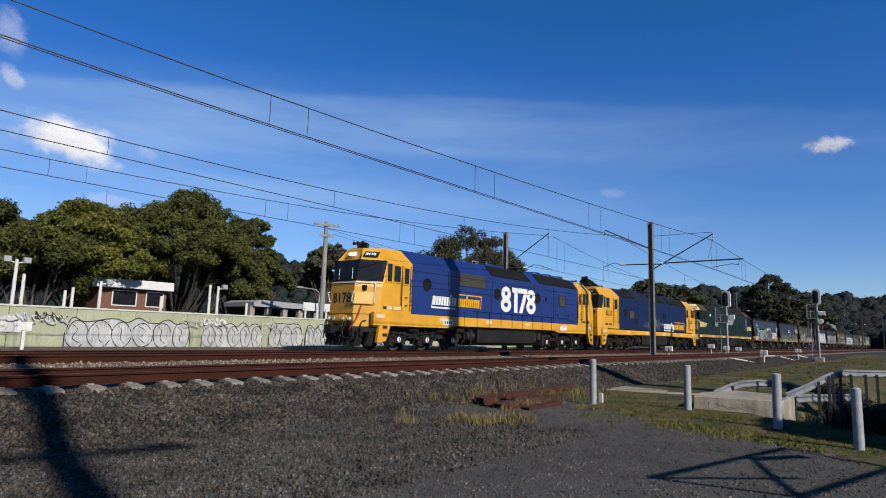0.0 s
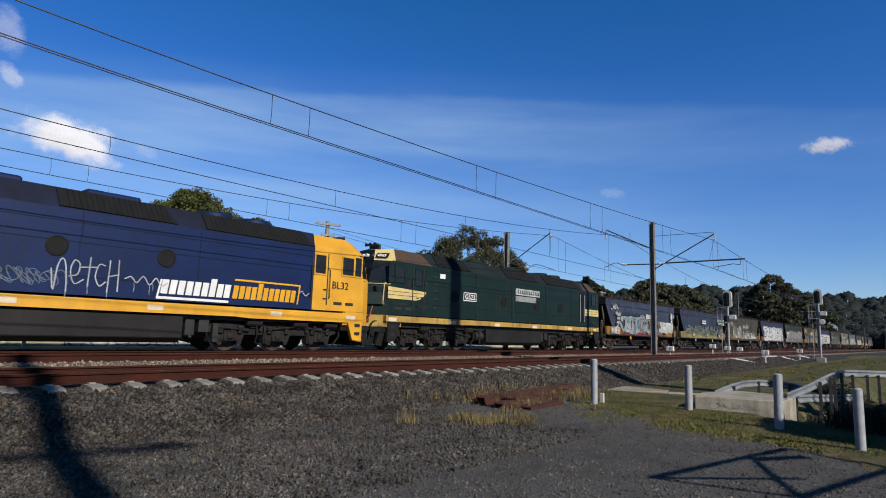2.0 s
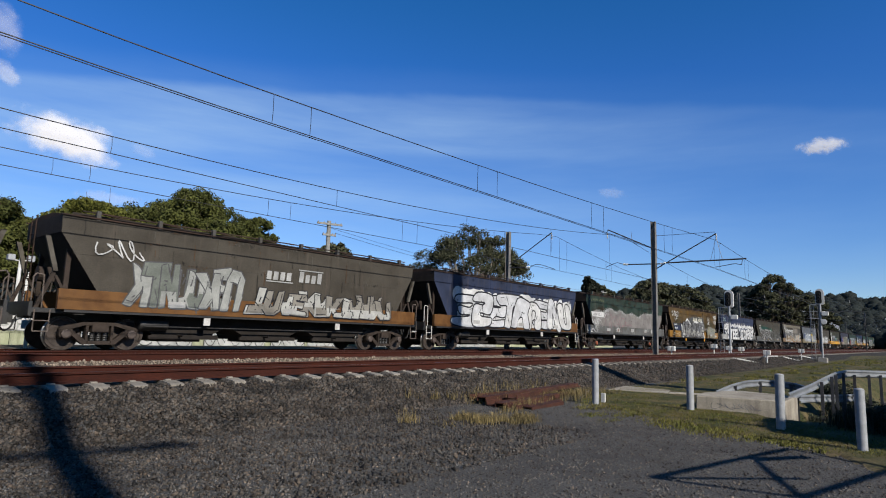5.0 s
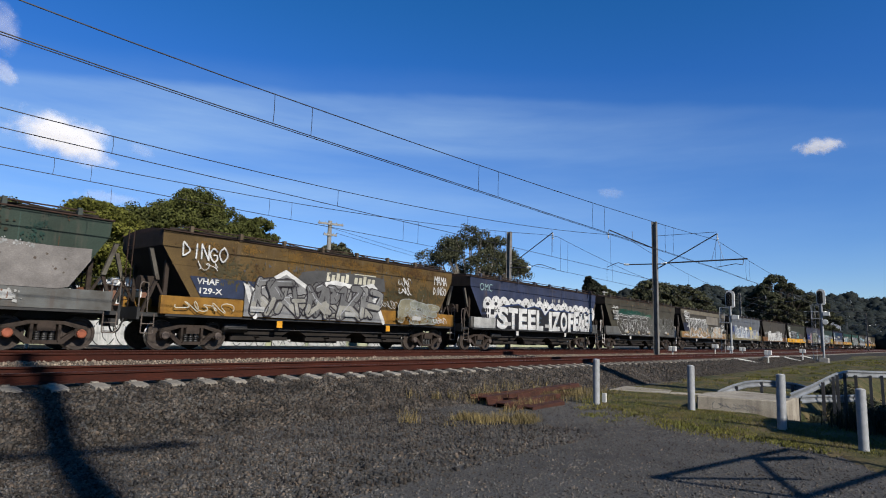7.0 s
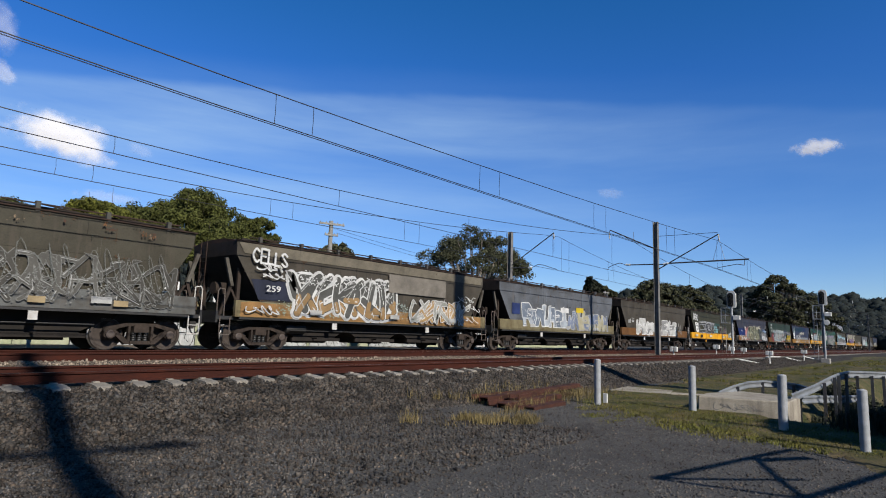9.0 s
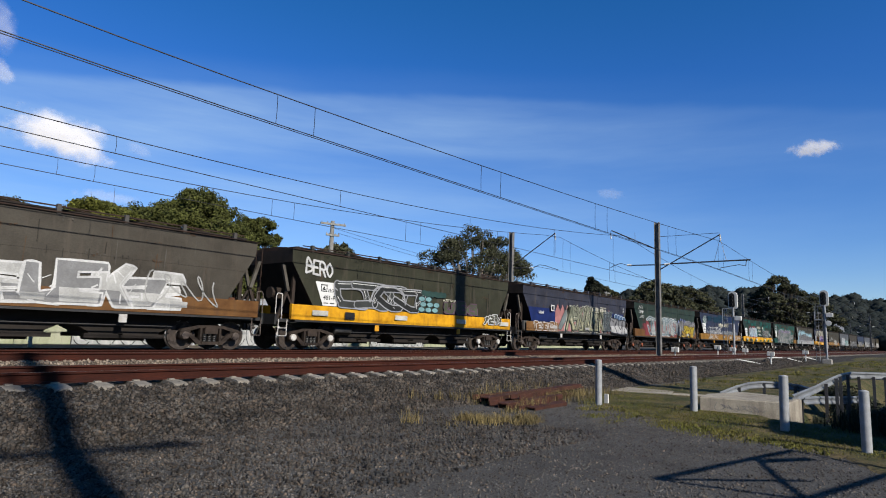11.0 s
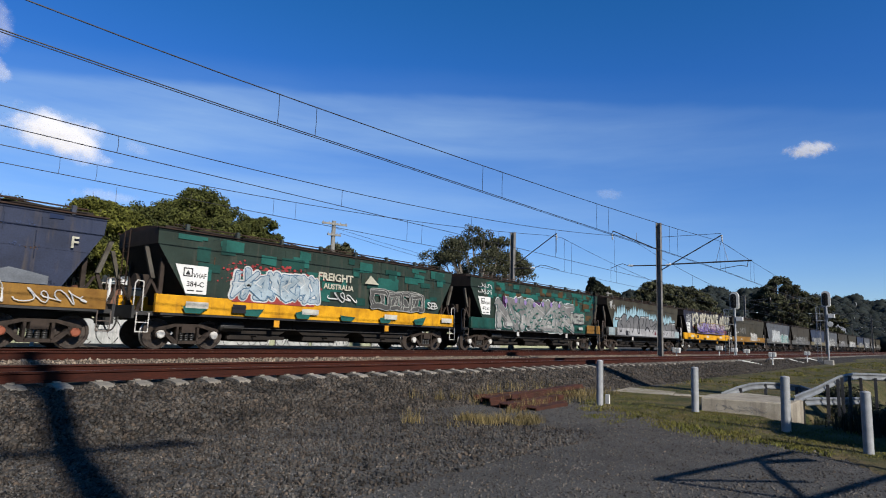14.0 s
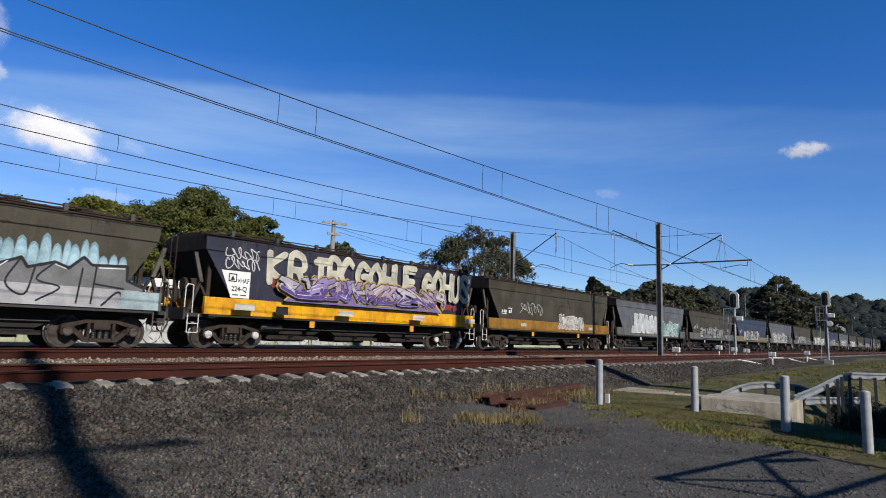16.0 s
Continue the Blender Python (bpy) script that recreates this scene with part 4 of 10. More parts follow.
            bm = bmesh.new()
            slab(bm, sorted_poly([(X(0.55), 1.14), (X(0.63), 1.14), (X(0.12), 2.05), (X(0.04), 2.05)]), s * 1.16 - 0.03, s * 1.16 + 0.03)
            part("brace", bm, BOGIE, w)
        bm = bmesh.new()
        box(bm, min(X(0.30), X(0.42)), max(X(0.30), X(0.42)), -1.1, 1.1, 2.86, 3.0)
        part("end_beam", bm, BOGIE, w)
        for s in (-1, 1):
            bm = bmesh.new()
            pipe(bm, [(X(-0.46), s * 1.32, 1.14), (X(-0.46), s * 1.32, 1.95), (X(-0.40), s * 1.32, 2.05), (X(-0.22), s * 1.32, 2.02), (X(-0.20), s * 1.32, 1.14)], 0.018, 6)
            part("handrail", bm, CAP_PAINT, w, "tubular handrail")
            bm = bmesh.new()
            pipe(bm, [(X(-0.38), s * 1.42, 1.10), (X(-0.38), s * 1.42, 0.52), (X(-0.02), s * 1.42, 0.52), (X(-0.02), s * 1.42, 1.10)], 0.017, 6)
            rod(bm, (X(-0.38), s * 1.42, 0.8), (X(-0.02), s * 1.42, 0.8), 0.015, 6)
            part("step", bm, CAP_PAINT, w, "tubular foot step")
        bm = bmesh.new()
        for k in range(10):
            rod(bm, (X(-0.10), 0.35, 1.3 + 0.25 * k), (X(-0.10), 0.75, 1.3 + 0.25 * k), 0.012, 5)
        for y in (0.35, 0.75):
            rod(bm, (X(-0.10), y, 1.14), (X(-0.10), y, 3.85), 0.018, 6)
        part("end_ladder", bm, RUSTY_TOP, w, "rusty end ladder")
        bm = bmesh.new()                                  # coupler
        box(bm, min(X(-0.5), X(-0.76)), max(X(-0.5), X(-0.76)), -0.12, 0.12, 0.72, 0.94)
        box(bm, min(X(-0.62), X(-0.78)), max(X(-0.62), X(-0.78)), -0.2, 0.17, 0.68, 1.0)
        part("coupler", bm, BLACK_IRON, w, bevel=0.01)
        bm = bmesh.new()
        pipe(bm, smooth3([(X(-0.5), -0.45, 0.95), (X(-0.62), -0.46, 0.6), (X(-0.74), -0.42, 0.5)]), 0.025, 6)
        part("brake_hose", bm, BLACK_MARK, w)
    bm = bmesh.new()
    lathe(bm, [(0.0, 0.06), (0.03, 0.2), (0.1, 0.24), (0.75, 0.24), (0.82, 0.2), (0.85, 0.06)], 16, "y", (13.75, -0.95, 1.55))
    part("air_tank", bm, RUST_TANK, w, "rusty air tank on the end platform", True)
    bm = bmesh.new()
    box(bm, 0.05, 0.28, -0.5, -0.15, 1.9, 2.3)
    rod(bm, (0.0, -0.33, 2.1), (-0.12, -0.33, 2.1), 0.22, 14)
    part("brake_wheel", bm, BOGIE, w)
    bm = bmesh.new()                                      # centre sill and chutes
    box(bm, -0.3, 14.4, -0.28, 0.28, 0.86, 1.05)
    part("centre_sill", bm, BLACK_IRON, w)
    bm = bmesh.new()                                      # flanks of the bins above the bogies
    slab(bm, [(2.445, 1.12), (1.9, 1.12), (2.1, 0.86), (2.445, 0.62)], -0.8, 0.8)
    part("bin_flank", bm, CHUTE, w)
    bm = bmesh.new()
    slab(bm, [(11.8, 1.12), (12.3, 1.12), (12.1, 0.86), (11.8, 0.62)], -0.8, 0.8)
    part("bin_flank", bm, CHUTE, w)
    for x in (4.0, 7.12, 10.24):
        bm = bmesh.new()
        slab(bm, [(x - 1.555, 1.12), (x + 1.555, 1.12), (x + 1.555, 0.80), (x + 1.02, 0.52), (x + 0.98, 0.36), (x - 0.98, 0.36), (x - 1.02, 0.52), (x - 1.555, 0.80)], -0.82, 0.82)
        box(bm, x - 1.15, x + 1.15, -0.95, -0.84, 0.34, 0.46)
        box(bm, x - 1.15, x + 1.15, 0.84, 0.95, 0.34, 0.46)
        box(bm, x - 0.7, x + 0.7, -0.6, 0.6, 0.26, 0.355)
        rod(bm, (x - 0.2, -1.25, 0.46), (x - 0.2, 1.25, 0.46), 0.035, 8)
        part("discharge_chute", bm, CHUTE, w, "black discharge chute")
    bm = bmesh.new()
    rod(bm, (2.6, -1.15, 0.72), (11.5, -1.15, 0.72), 0.022, 6)
    part("brake_rod", bm, BLACK_IRON, w)
    bm = bmesh.new()
    lathe(bm, [(0.0, 0.05), (0.03, 0.16), (0.08, 0.19), (0.85, 0.19), (0.9, 0.16), (0.93, 0.05)], 14, "x", (2.5, -0.9, 0.78))
    part("brake_cylinder", bm, BLACK_IRON, w, "", True)
    for x in (4.45, 9.9):
        bm = bmesh.new()
        box(bm, x - 0.11, x + 0.11, -1.44, -1.41, 0.80, 1.04)
        part("tie_down_plate", bm, CAP_PAINT, w)
    bogie(w, 1.40)
    bogie(w, 12.85)
    return w


def sorted_poly(p):
    """The corners in order of their angle about the middle."""
    cx, cz = sum(q[0] for q in p) / len(p), sum(q[1] for q in p) / len(p)
    return sorted(p, key=lambda q: math.atan2(q[1] - cz, q[0] - cx))


def smooth3(pts, n=5):
    return [tuple(q) for q in smooth_path(pts, n)]


# body colour, sill colour, cap colour, paint patches and pieces for each wagon in its order in the train
NAVY, BLUEGREY, OLIVE, DKGREEN = (0.015, 0.031, 0.084), (0.030, 0.052, 0.108), (0.052, 0.048, 0.033), (0.009, 0.036, 0.029)
BROWNGREY, OCHRE_BODY, PALEGREY = (0.060, 0.053, 0.042), (0.120, 0.072, 0.018), (0.12, 0.135, 0.16)
S_YEL, S_OCH, S_RUST, S_GREY, S_PALE, S_GRN = (0.74, 0.37, 0.012), (0.30, 0.155, 0.026), (0.17, 0.080, 0.024), (0.13, 0.135, 0.13), (0.21, 0.18, 0.10), (0.014, 0.085, 0.07)
C_DARK, C_WHITE, C_RED = (0.10, 0.08, 0.07), (0.62, 0.61, 0.58), (0.35, 0.11, 0.06)
W_ = (0.74, 0.74, 0.72)
K_ = (0.025, 0.025, 0.03)
WAGON_GAP, WAGON_FIRST = 15.57, 83.25
WAGONS = [
    (BLUEGREY, S_OCH, C_DARK, "grey-blue grain hopper wagon with ochre sill and multicoloured graffiti"),
    ((0.020, 0.035, 0.085), S_PALE, C_DARK, "faded blue grain hopper wagon with a pale ochre sill"),
    (BROWNGREY, S_RUST, C_DARK, "brown-grey grain hopper wagon with rusty sill and white graffiti"),
    (NAVY, S_RUST, C_DARK, "dark blue grain hopper wagon with large white graffiti"),
    ((0.013, 0.040, 0.030), S_GREY, C_RED, "green and grey grain hopper wagon with peeling paint"),
    (OCHRE_BODY, S_OCH, C_DARK, "rust-stained ochre grain hopper wagon with silver graffiti"),
    ((0.020, 0.036, 0.095), S_GREY, C_DARK, "navy grain hopper wagon with white block graffiti"),
    (OLIVE, S_GREY, C_DARK, "dark olive grain hopper wagon with faded white graffiti"),
    (BROWNGREY, S_PALE, C_DARK, "brown-grey grain hopper wagon with cream and ochre graffiti"),
    (PALEGREY, S_PALE, C_DARK, "pale grey grain hopper wagon with blue and white graffiti"),
    (BROWNGREY, S_RUST, C_DARK, "brown-grey grain hopper wagon with white graffiti"),
    ((0.028, 0.032, 0.017), S_YEL, C_WHITE, "dark olive grain hopper wagon with bright yellow sill"),
    ((0.026, 0.033, 0.062), S_GREY, C_DARK, "navy grain hopper wagon covered in yellow and pink graffiti"),
    (DKGREEN, S_RUST, C_RED, "dark green grain hopper wagon with teal and yellow graffiti"),
    (NAVY, S_OCH, C_RED, "navy grain hopper wagon with ochre sill and white scrawls"),
    (DKGREEN, S_YEL, C_WHITE, "patchy green grain hopper wagon with yellow sill and graffiti"),
    (DKGREEN, S_GRN, C_WHITE, "patchy green grain hopper wagon with purple and silver graffiti"),
    (OLIVE, S_GREY, C_DARK, "dark olive grain hopper wagon with pale blue drips and grey graffiti"),
    ((0.020, 0.026, 0.062), S_YEL, C_WHITE, "navy grain hopper wagon with cream letters and yellow sill"),
    (OLIVE, S_OCH, C_DARK, "dark olive grain hopper wagon with ochre sill and white graffiti"),
    (PALEGREY, S_GREY, C_DARK, "pale grey grain hopper wagon with white and teal graffiti"),
    (BROWNGREY, S_GREY, C_DARK, "brown-grey grain hopper wagon with white graffiti"),
]


def build_wagons(last=37):
    first = wagon_model()
    out = []
    spare = ((BROWNGREY, S_GREY, "brown-grey"), (OLIVE, S_GREY, "dark olive"), (BLUEGREY, S_PALE, "grey-blue"), (PALEGREY, S_GREY, "pale grey"))
    for i in range(last):
        u = WAGON_FIRST + WAGON_GAP * i
        w = first if i == 0 else copy_thing(first, pose(u, TRACK_Y, 0))
        if i < len(WAGONS):
            col, sill, cap, label = WAGONS[i]
        else:
            col, sill, word = spare[i % 4]
            cap, label = C_DARK, word + " grain hopper wagon with faded graffiti on its side"
        tagged(w, label)
        for ob in w.children_recursive:
            k = ob.name.split(".")[0]
            if k in ("hopper_body", "side_seams"):
                ob.color = (*albedo(tuple(0.86 * v + d for v, d in zip(col, (0.019, 0.016, 0.011)))), 1)
            elif k == "side_sill":
                ob.color = (*albedo(sill), 1)
            elif k == "axle_box":
                ob.color = (*albedo(cap), 1)
            elif k == "rim_bracket":
                ob.color = (*albedo(tuple(v * 0.6 + 0.05 for v in col)), 1)
            elif k in ("handrail", "step"):
                ob.color = (0.38, 0.37, 0.35, 1) if sill == S_YEL or i % 4 == 3 else (0.085, 0.07, 0.06, 1)
            elif k == "tie_down_plate":
                ob.color = (0.42, 0.20, 0.016, 1) if sill in (S_YEL, S_OCH) else (0.34, 0.34, 0.33, 1)
        out.append(w)
        TRAIN.append((w, u))
    return out

# ---------------------------------------------------------------- trackside and foreground


def bollard(x, y, h, lean=(0, 0), r=0.078):
    t = thing("bollard", "round galvanised steel bollard beside the gravel road", "bollard", pose(x, y, float(land(x, y)), lean[0], lean[1], 0), "bollards along the road edge")
    bm = bmesh.new()
    lathe(bm, [(-0.25, r), (h - 0.012, r), (h, r - 0.012), (h, r - 0.02)], 24, "z")
    part("post", bm, GALV, t, smooth=True)
    bm = bmesh.new()
    lathe(bm, [(h - 0.01, r - 0.015), (h + 0.004, r - 0.02), (h + 0.012, 0.01)], 24, "z")
    part("cap", bm, GALV, t, smooth=True)
    return t


bollard(13.54, 6.51, 1.06)
bollard(14.01, 4.47, 1.00, (0, 0.8))
bollard(12.41, 2.39, 1.00, (0.6, 0))
bollard(11.02, 1.06, 0.92, (0, 0.3), 0.069)


def headwall():
    """Concrete culvert headwall beside the road."""
    bm = bmesh.new()
    slab(bm, [(14.86, 2.75), (14.36, 4.46), (15.45, 4.62), (17.0, 4.2), (16.5, 2.80)], -1.3, -0.43, "z")
    whole("culvert_headwall", bm, OLD_CONCRETE, "stained grey concrete culvert headwall in the grass", "headwall", bevel=0.02)
    fl = Flat(0.0)
    rg = random.Random(77)
    tag(fl, rg, 0.35, 0.75, 0.05, 0.22, mark((0.20, 0.20, 0.21)), 0.012, 5)
    tag(fl, rg, 0.8, 1.25, 0.06, 0.2, mark((0.20, 0.20, 0.21)), 0.010, 6)
    scrawl = fl.put("scrawl", bpy.data.objects["culvert_headwall"], "dark scrawl on the concrete")
    a = Vector((14.36, 4.46, -0.75))
    d = Vector((14.86 - 14.36, 2.75 - 4.46, 0)).normalized()
    out = Vector((-d.y, d.x, 0)) * -1
    for v in scrawl.data.vertices:
        v.co = a + d * v.co.x + Vector((0, 0, v.co.z)) + out * (0.006 - v.co.y)
    bm = bmesh.new()
    slab(bm, [(17.3, 7.9), (17.75, 6.3), (18.9, 6.6), (19.1, 8.15)], -0.82, -0.715, "z")
    whole("concrete_slab", bm, OLD_CONCRETE, "weathered concrete slab lying flat at the ballast's foot", "slab", bevel=0.015)
    bm = bmesh.new()
    slab(bm, [(17.7, 6.25), (18.2, 5.2), (18.55, 5.3), (18.1, 6.35)], -0.80, -0.70, "z")
    whole("concrete_slab", bm, OLD_CONCRETE, "weathered concrete edging beside the drain", "slab", bevel=0.015)


headwall()


BEAM_STEEL = surface("weathered_beam_steel", (0.30, 0.32, 0.34), (0.17, 0.18, 0.19), 1.4, 0.5, 0.3, 0.15, 60, 0.1, streak=(0.08, 0.075, 0.07), streak_amount=0.5)


def guard_rail(points, label, post_at):
    """A corrugated steel beam on posts along points."""
    t = thing("guard_rail", label, "guard rail", pose(0, 0, 0), "guard rails by the drain")
    prof = [(0.0, 0.10), (0.03, 0.08), (0.03, 0.05), (0.0, 0.02), (0.0, -0.02), (0.03, -0.05), (0.03, -0.08), (0.0, -0.10)]
    bm = bmesh.new()
    rings = []
    for i, p in enumerate(points):
        p = Vector(p)
        a = Vector(points[max(i - 1, 0)])
        b = Vector(points[min(i + 1, len(points) - 1)])
        d = (b - a).normalized()
        side = d.cross(Vector((0, 0, 1))).normalized()
        ring = [bm.verts.new(p + side * q + Vector((0, 0, z))) for q, z in prof]
        ring += [bm.verts.new(p + side * (q - 0.006) + Vector((0, 0, z))) for q, z in prof[::-1]]
        rings.append(ring)
    for a, b in zip(rings, rings[1:]):
        for i in range(len(a)):
            j = (i + 1) % len(a)
            bm.faces.new((a[i], a[j], b[j], b[i]))
    for r in (rings[0], rings[-1]):
        bm.faces.new(r)
    part("beam", bm, BEAM_STEEL, t)
    for x, y, z in post_at:
        bm = bmesh.new()
        g = float(land(x, y))
        w = 0.034
        box(bm, x - w, x + w, y - 0.008, y + 0.008, g - 0.3, z)
        for e in (-w, w):
            box(bm, x + e - 0.006, x + e + 0.006, y - w, y + w, g - 0.3, z)
        part("post", bm, DULL_STEEL, t, "dark steel post")
    return t


guard_rail([(17.5, 4.9, -0.62), (17.97, 4.62, -0.45), (18.7, 4.45, -0.37), (19.48, 4.22, -0.35), (19.85, 3.8, -0.37), (19.8, 3.4, -0.4), (19.0, 3.0, -0.42)],
           "galvanised corrugated guard rail sloping down to the concrete", [(18.1, 4.56, -0.4), (19.4, 4.22, -0.3), (19.75, 3.5, -0.35)])
guard_rail([(15.84, 2.87, -0.42), (17.7, 2.69, -0.28), (18.6, 2.5, -0.12), (19.2, 2.36, -0.02), (20.2, 2.2, 0.03), (21.3, 1.35, 0.02), (23.5, 0.2, 0.02), (25.5, -0.9, 0.02)],
           "galvanised corrugated guard rail on dark posts over the drain", [(18.11, 2.52, -0.14), (18.78, 2.38, -0.02), (19.05, 2.32, 0.02), (19.65, 2.22, 0.06), (20.31, 2.04, 0.0), (20.7, 1.74, 0.0), (21.0, 1.50, 0.0), (21.3, 1.27, 0.0), (22.0, 0.9, 0.0), (22.8, 0.47, 0.0), (23.6, 0.05, 0.0)])
guard_rail([(16.6, 2.78, -0.50), (18.0, 2.72, -0.56), (19.5, 2.35, -0.62), (20.6, 2.05, -0.64)], "low galvanised rail beside the drain", [(16.8, 2.86, -0.44), (20.0, 2.3, -0.55)])


def scrap():
    """A spilled bundle of rusty steel channels lying on the ballast's foot."""
    for x0, y0, x1, y1, z, up in ((11.25, 8.42, 16.9, 8.72, -0.50, 1), (11.05, 8.05, 16.2, 8.45, -0.50, -1), (10.95, 7.72, 15.0, 8.05, -0.55, 1), (10.85, 7.42, 13.6, 7.62, -0.56, -1),
                                 (10.9, 7.15, 13.2, 7.32, -0.58, 1), (11.15, 6.92, 12.7, 7.02, -0.61, -1), (11.6, 7.6, 14.6, 8.3, -0.44, 1)):
        ln, a = math.hypot(x1 - x0, y1 - y0), math.degrees(math.atan2(y1 - y0, x1 - x0))
        w, h, t = 0.12, 0.11, 0.018
        u = [(-w, -h), (w, -h), (w, 0), (w - t, 0), (w - t, -h + t), (-w + t, -h + t), (-w + t, 0), (-w, 0)]
        if up < 0:
            u = [(p, -h - q) for p, q in u]
        bm = bmesh.new()
        slab(bm, u, 0.0, ln, "x")
        for v in bm.verts:
            v.co = pose(x0, y0, z - 0.08, 0, 0.6 * up, a) @ v.co
        whole("steel_channel", bm, SCRAP, "rusty red steel channel lying in dry weeds", "scrap metal", "rusty scrap on the ballast edge", bevel=0.006)


scrap()


def blades(name, patches, material, label, height, width=0.012, seed=3):
    """Grass: many thin bent blades; patches are (x, y, rx, ry, count)."""
    rg = np.random.default_rng(seed)
    vs, fs, k = [], [], 0
    for px, py, rx, ry, n in patches:
        a = rg.random(n) * math.tau
        d = np.sqrt(rg.random(n)) * (0.75 + 0.5 * rg.random(n))
        x, y = px + rx * d * np.cos(a), py + ry * d * np.sin(a)
        z = np.maximum(land(x, y), np.where((y > 8.25) & (y < 30), bed(y), -9)) - 0.005
        h = height * (0.35 + 0.9 * rg.random(n))
        b = rg.random(n) * math.tau
        lean = h * (0.15 + 0.6 * rg.random(n))
        wx, wy = width * np.cos(b + 1.57), width * np.sin(b + 1.57)
        p0, p1 = np.stack([x - wx, y - wy, z], 1), np.stack([x + wx, y + wy, z], 1)
        m0 = np.stack([x - 0.7 * wx + 0.35 * lean * np.cos(b), y - 0.7 * wy + 0.35 * lean * np.sin(b), z + 0.6 * h], 1)
        m1 = np.stack([x + 0.7 * wx + 0.35 * lean * np.cos(b), y + 0.7 * wy + 0.35 * lean * np.sin(b), z + 0.6 * h], 1)
        tip = np.stack([x + lean * np.cos(b), y + lean * np.sin(b), z + h], 1)
        vs.append(np.stack([p0, p1, m0, m1, tip], 1).reshape(-1, 3))
        i = k + 5 * np.arange(n)[:, None]
        fs.append(np.concatenate([np.stack([i[:, 0], i[:, 0] + 1, i[:, 0] + 3], 1), np.stack([i[:, 0], i[:, 0] + 3, i[:, 0] + 2], 1),
                                  np.stack([i[:, 0] + 2, i[:, 0] + 3, i[:, 0] + 4], 1)]))
        k += 5 * n
    return tagged(new(name, fast_mesh(name, np.concatenate(vs), np.concatenate(fs), material)), label, "grass", kind="stuff")


def turf(name, outline, material, label, seed, lift=0.03):
    """A thin irregular sheet of low turf over the ground; outline is a closed run of corners."""
    rg = random.Random(seed)
    pts = smooth_loop(outline, 24)
    c = np.mean(np.array(pts), axis=0)
    rings = 60
    v, f = [], []
    n = len(pts)
    wob = [rg.uniform(-0.025, 0.025) for _ in range(n)]
    for r in range(rings + 1):
        s = 1 - r / rings
        for i, p in enumerate(pts):
            q = c + (np.array(p) - c) * (s + (wob[i] if r == 0 else 0) * 0.6)
            z = max(float(land(*q)), float(bed(q[1])) if 8.25 < q[1] < 30 else -9) + (lift if r else -0.01)
            v.append((q[0], q[1], z))
    for r in range(rings):
        for i in range(n):
            j = (i + 1) % n
            f.append((r * n + i, r * n + j, (r + 1) * n + j, (r + 1) * n + i))
    return tagged(new(name, fast_mesh(name, np.array(v), np.array(f), material)), label, "grass", kind="structure")


def smooth_loop(pts, n):
    p = [np.array(q, float) for q in pts]
    out = []
    m = len(p)
    for i in range(m):
        a, b, c, d = p[i - 1], p[i], p[(i + 1) % m], p[(i + 2) % m]
        for t in np.linspace(0, 1, n, endpoint=False):
            out.append(0.5 * (2 * b + (c - a) * t + (2 * a - 5 * b + 4 * c - d) * t * t + (3 * b - a - 3 * c + d) * t ** 3))
    return out


TURF = surface("low_turf", (0.046, 0.054, 0.014), (0.140, 0.106, 0.052), 1.3, 0.95, grain=0.6, gscale=22, bump=1.0, spread=(0.40, 0.64))
turf("grass_verge", [(9.6, 0.2), (10.9, 1.9), (11.6, 3.5), (12.6, 5.2), (14.6, 7.4), (18.0, 7.9), (24, 7.6), (40, 7.6), (90, 7.9), (90, -4), (40, -6), (24, -4), (14, -3)],
     TURF, "green and straw-coloured grass verge beside the road", 4)
turf("grass_verge", [(90, 8.3), (60, 8.6), (38, 8.4), (26, 8.2), (30, 7.0), (60, 7.0), (90, 7.0)], TURF, "green grass bank beside the line", 8, 0.045)
turf("grass_verge", [(80, 8.3), (140, 8.4), (220, 8.6), (220, -12), (140, -9), (80, -6)], TURF, "green grass verge further along the line", 9, 0.06)
blades("grass_blades", [(12.4, 2.9, 1.6, 1.7, 11000), (13.6, 4.6, 1.2, 1.5, 7000), (15.0, 6.4, 1.7, 0.9, 3500), (17.0, 7.2, 2.0, 0.7, 2500), (11.4, 1.3, 0.9, 1.0, 6000),
                        (20, 6.3, 4, 1.7, 5000), (30, 6, 8, 2.2, 6000), (13.9, 4.1, 0.6, 0.5, 1500), (11.6, 5.6, 0.5, 0.2, 160), (12.1, 5.2, 0.4, 0.2, 160), (11.0, 5.0, 0.5, 0.15, 60), (12.6, 6.2, 0.5, 0.3, 200), (44, 6.2, 12, 1.8, 5000), (15.5, 1.2, 2.0, 1.4, 2000), (13.5, 0.2, 2.0, 1.6, 2600)], GRASS, "short green grass blades on the verge", 0.052, 0.009)
blades("straw_blades", [(14.4, 5.6, 2.0, 1.2, 450), (13.0, 3.9, 1.5, 1.4, 350), (24, 7.2, 6, 0.9, 1500), (38, 7.4, 10, 0.9, 1500)], DRY_GRASS, "straw-coloured dead grass on the verge", 0.075, 0.006, 5)
tufts = random.Random(77)
verge_spots = [(11.6 + 50 * tufts.random() ** 1.7, tufts.uniform(0.8, 7.9)) for _ in range(420)]
verge_spots = [(x, y) for x, y in verge_spots if y < 3.0 + (x - 11.6) * 1.3 and not (13.4 < x < 18.8 and y < 5.0)]
blades("grass_tufts", [(x, y, 0.12 + 0.012 * x, 0.10 + 0.008 * x, 90) for x, y in verge_spots[::2]], GRASS, "uneven tufts of green grass on the verge", 0.065, 0.010, 41)
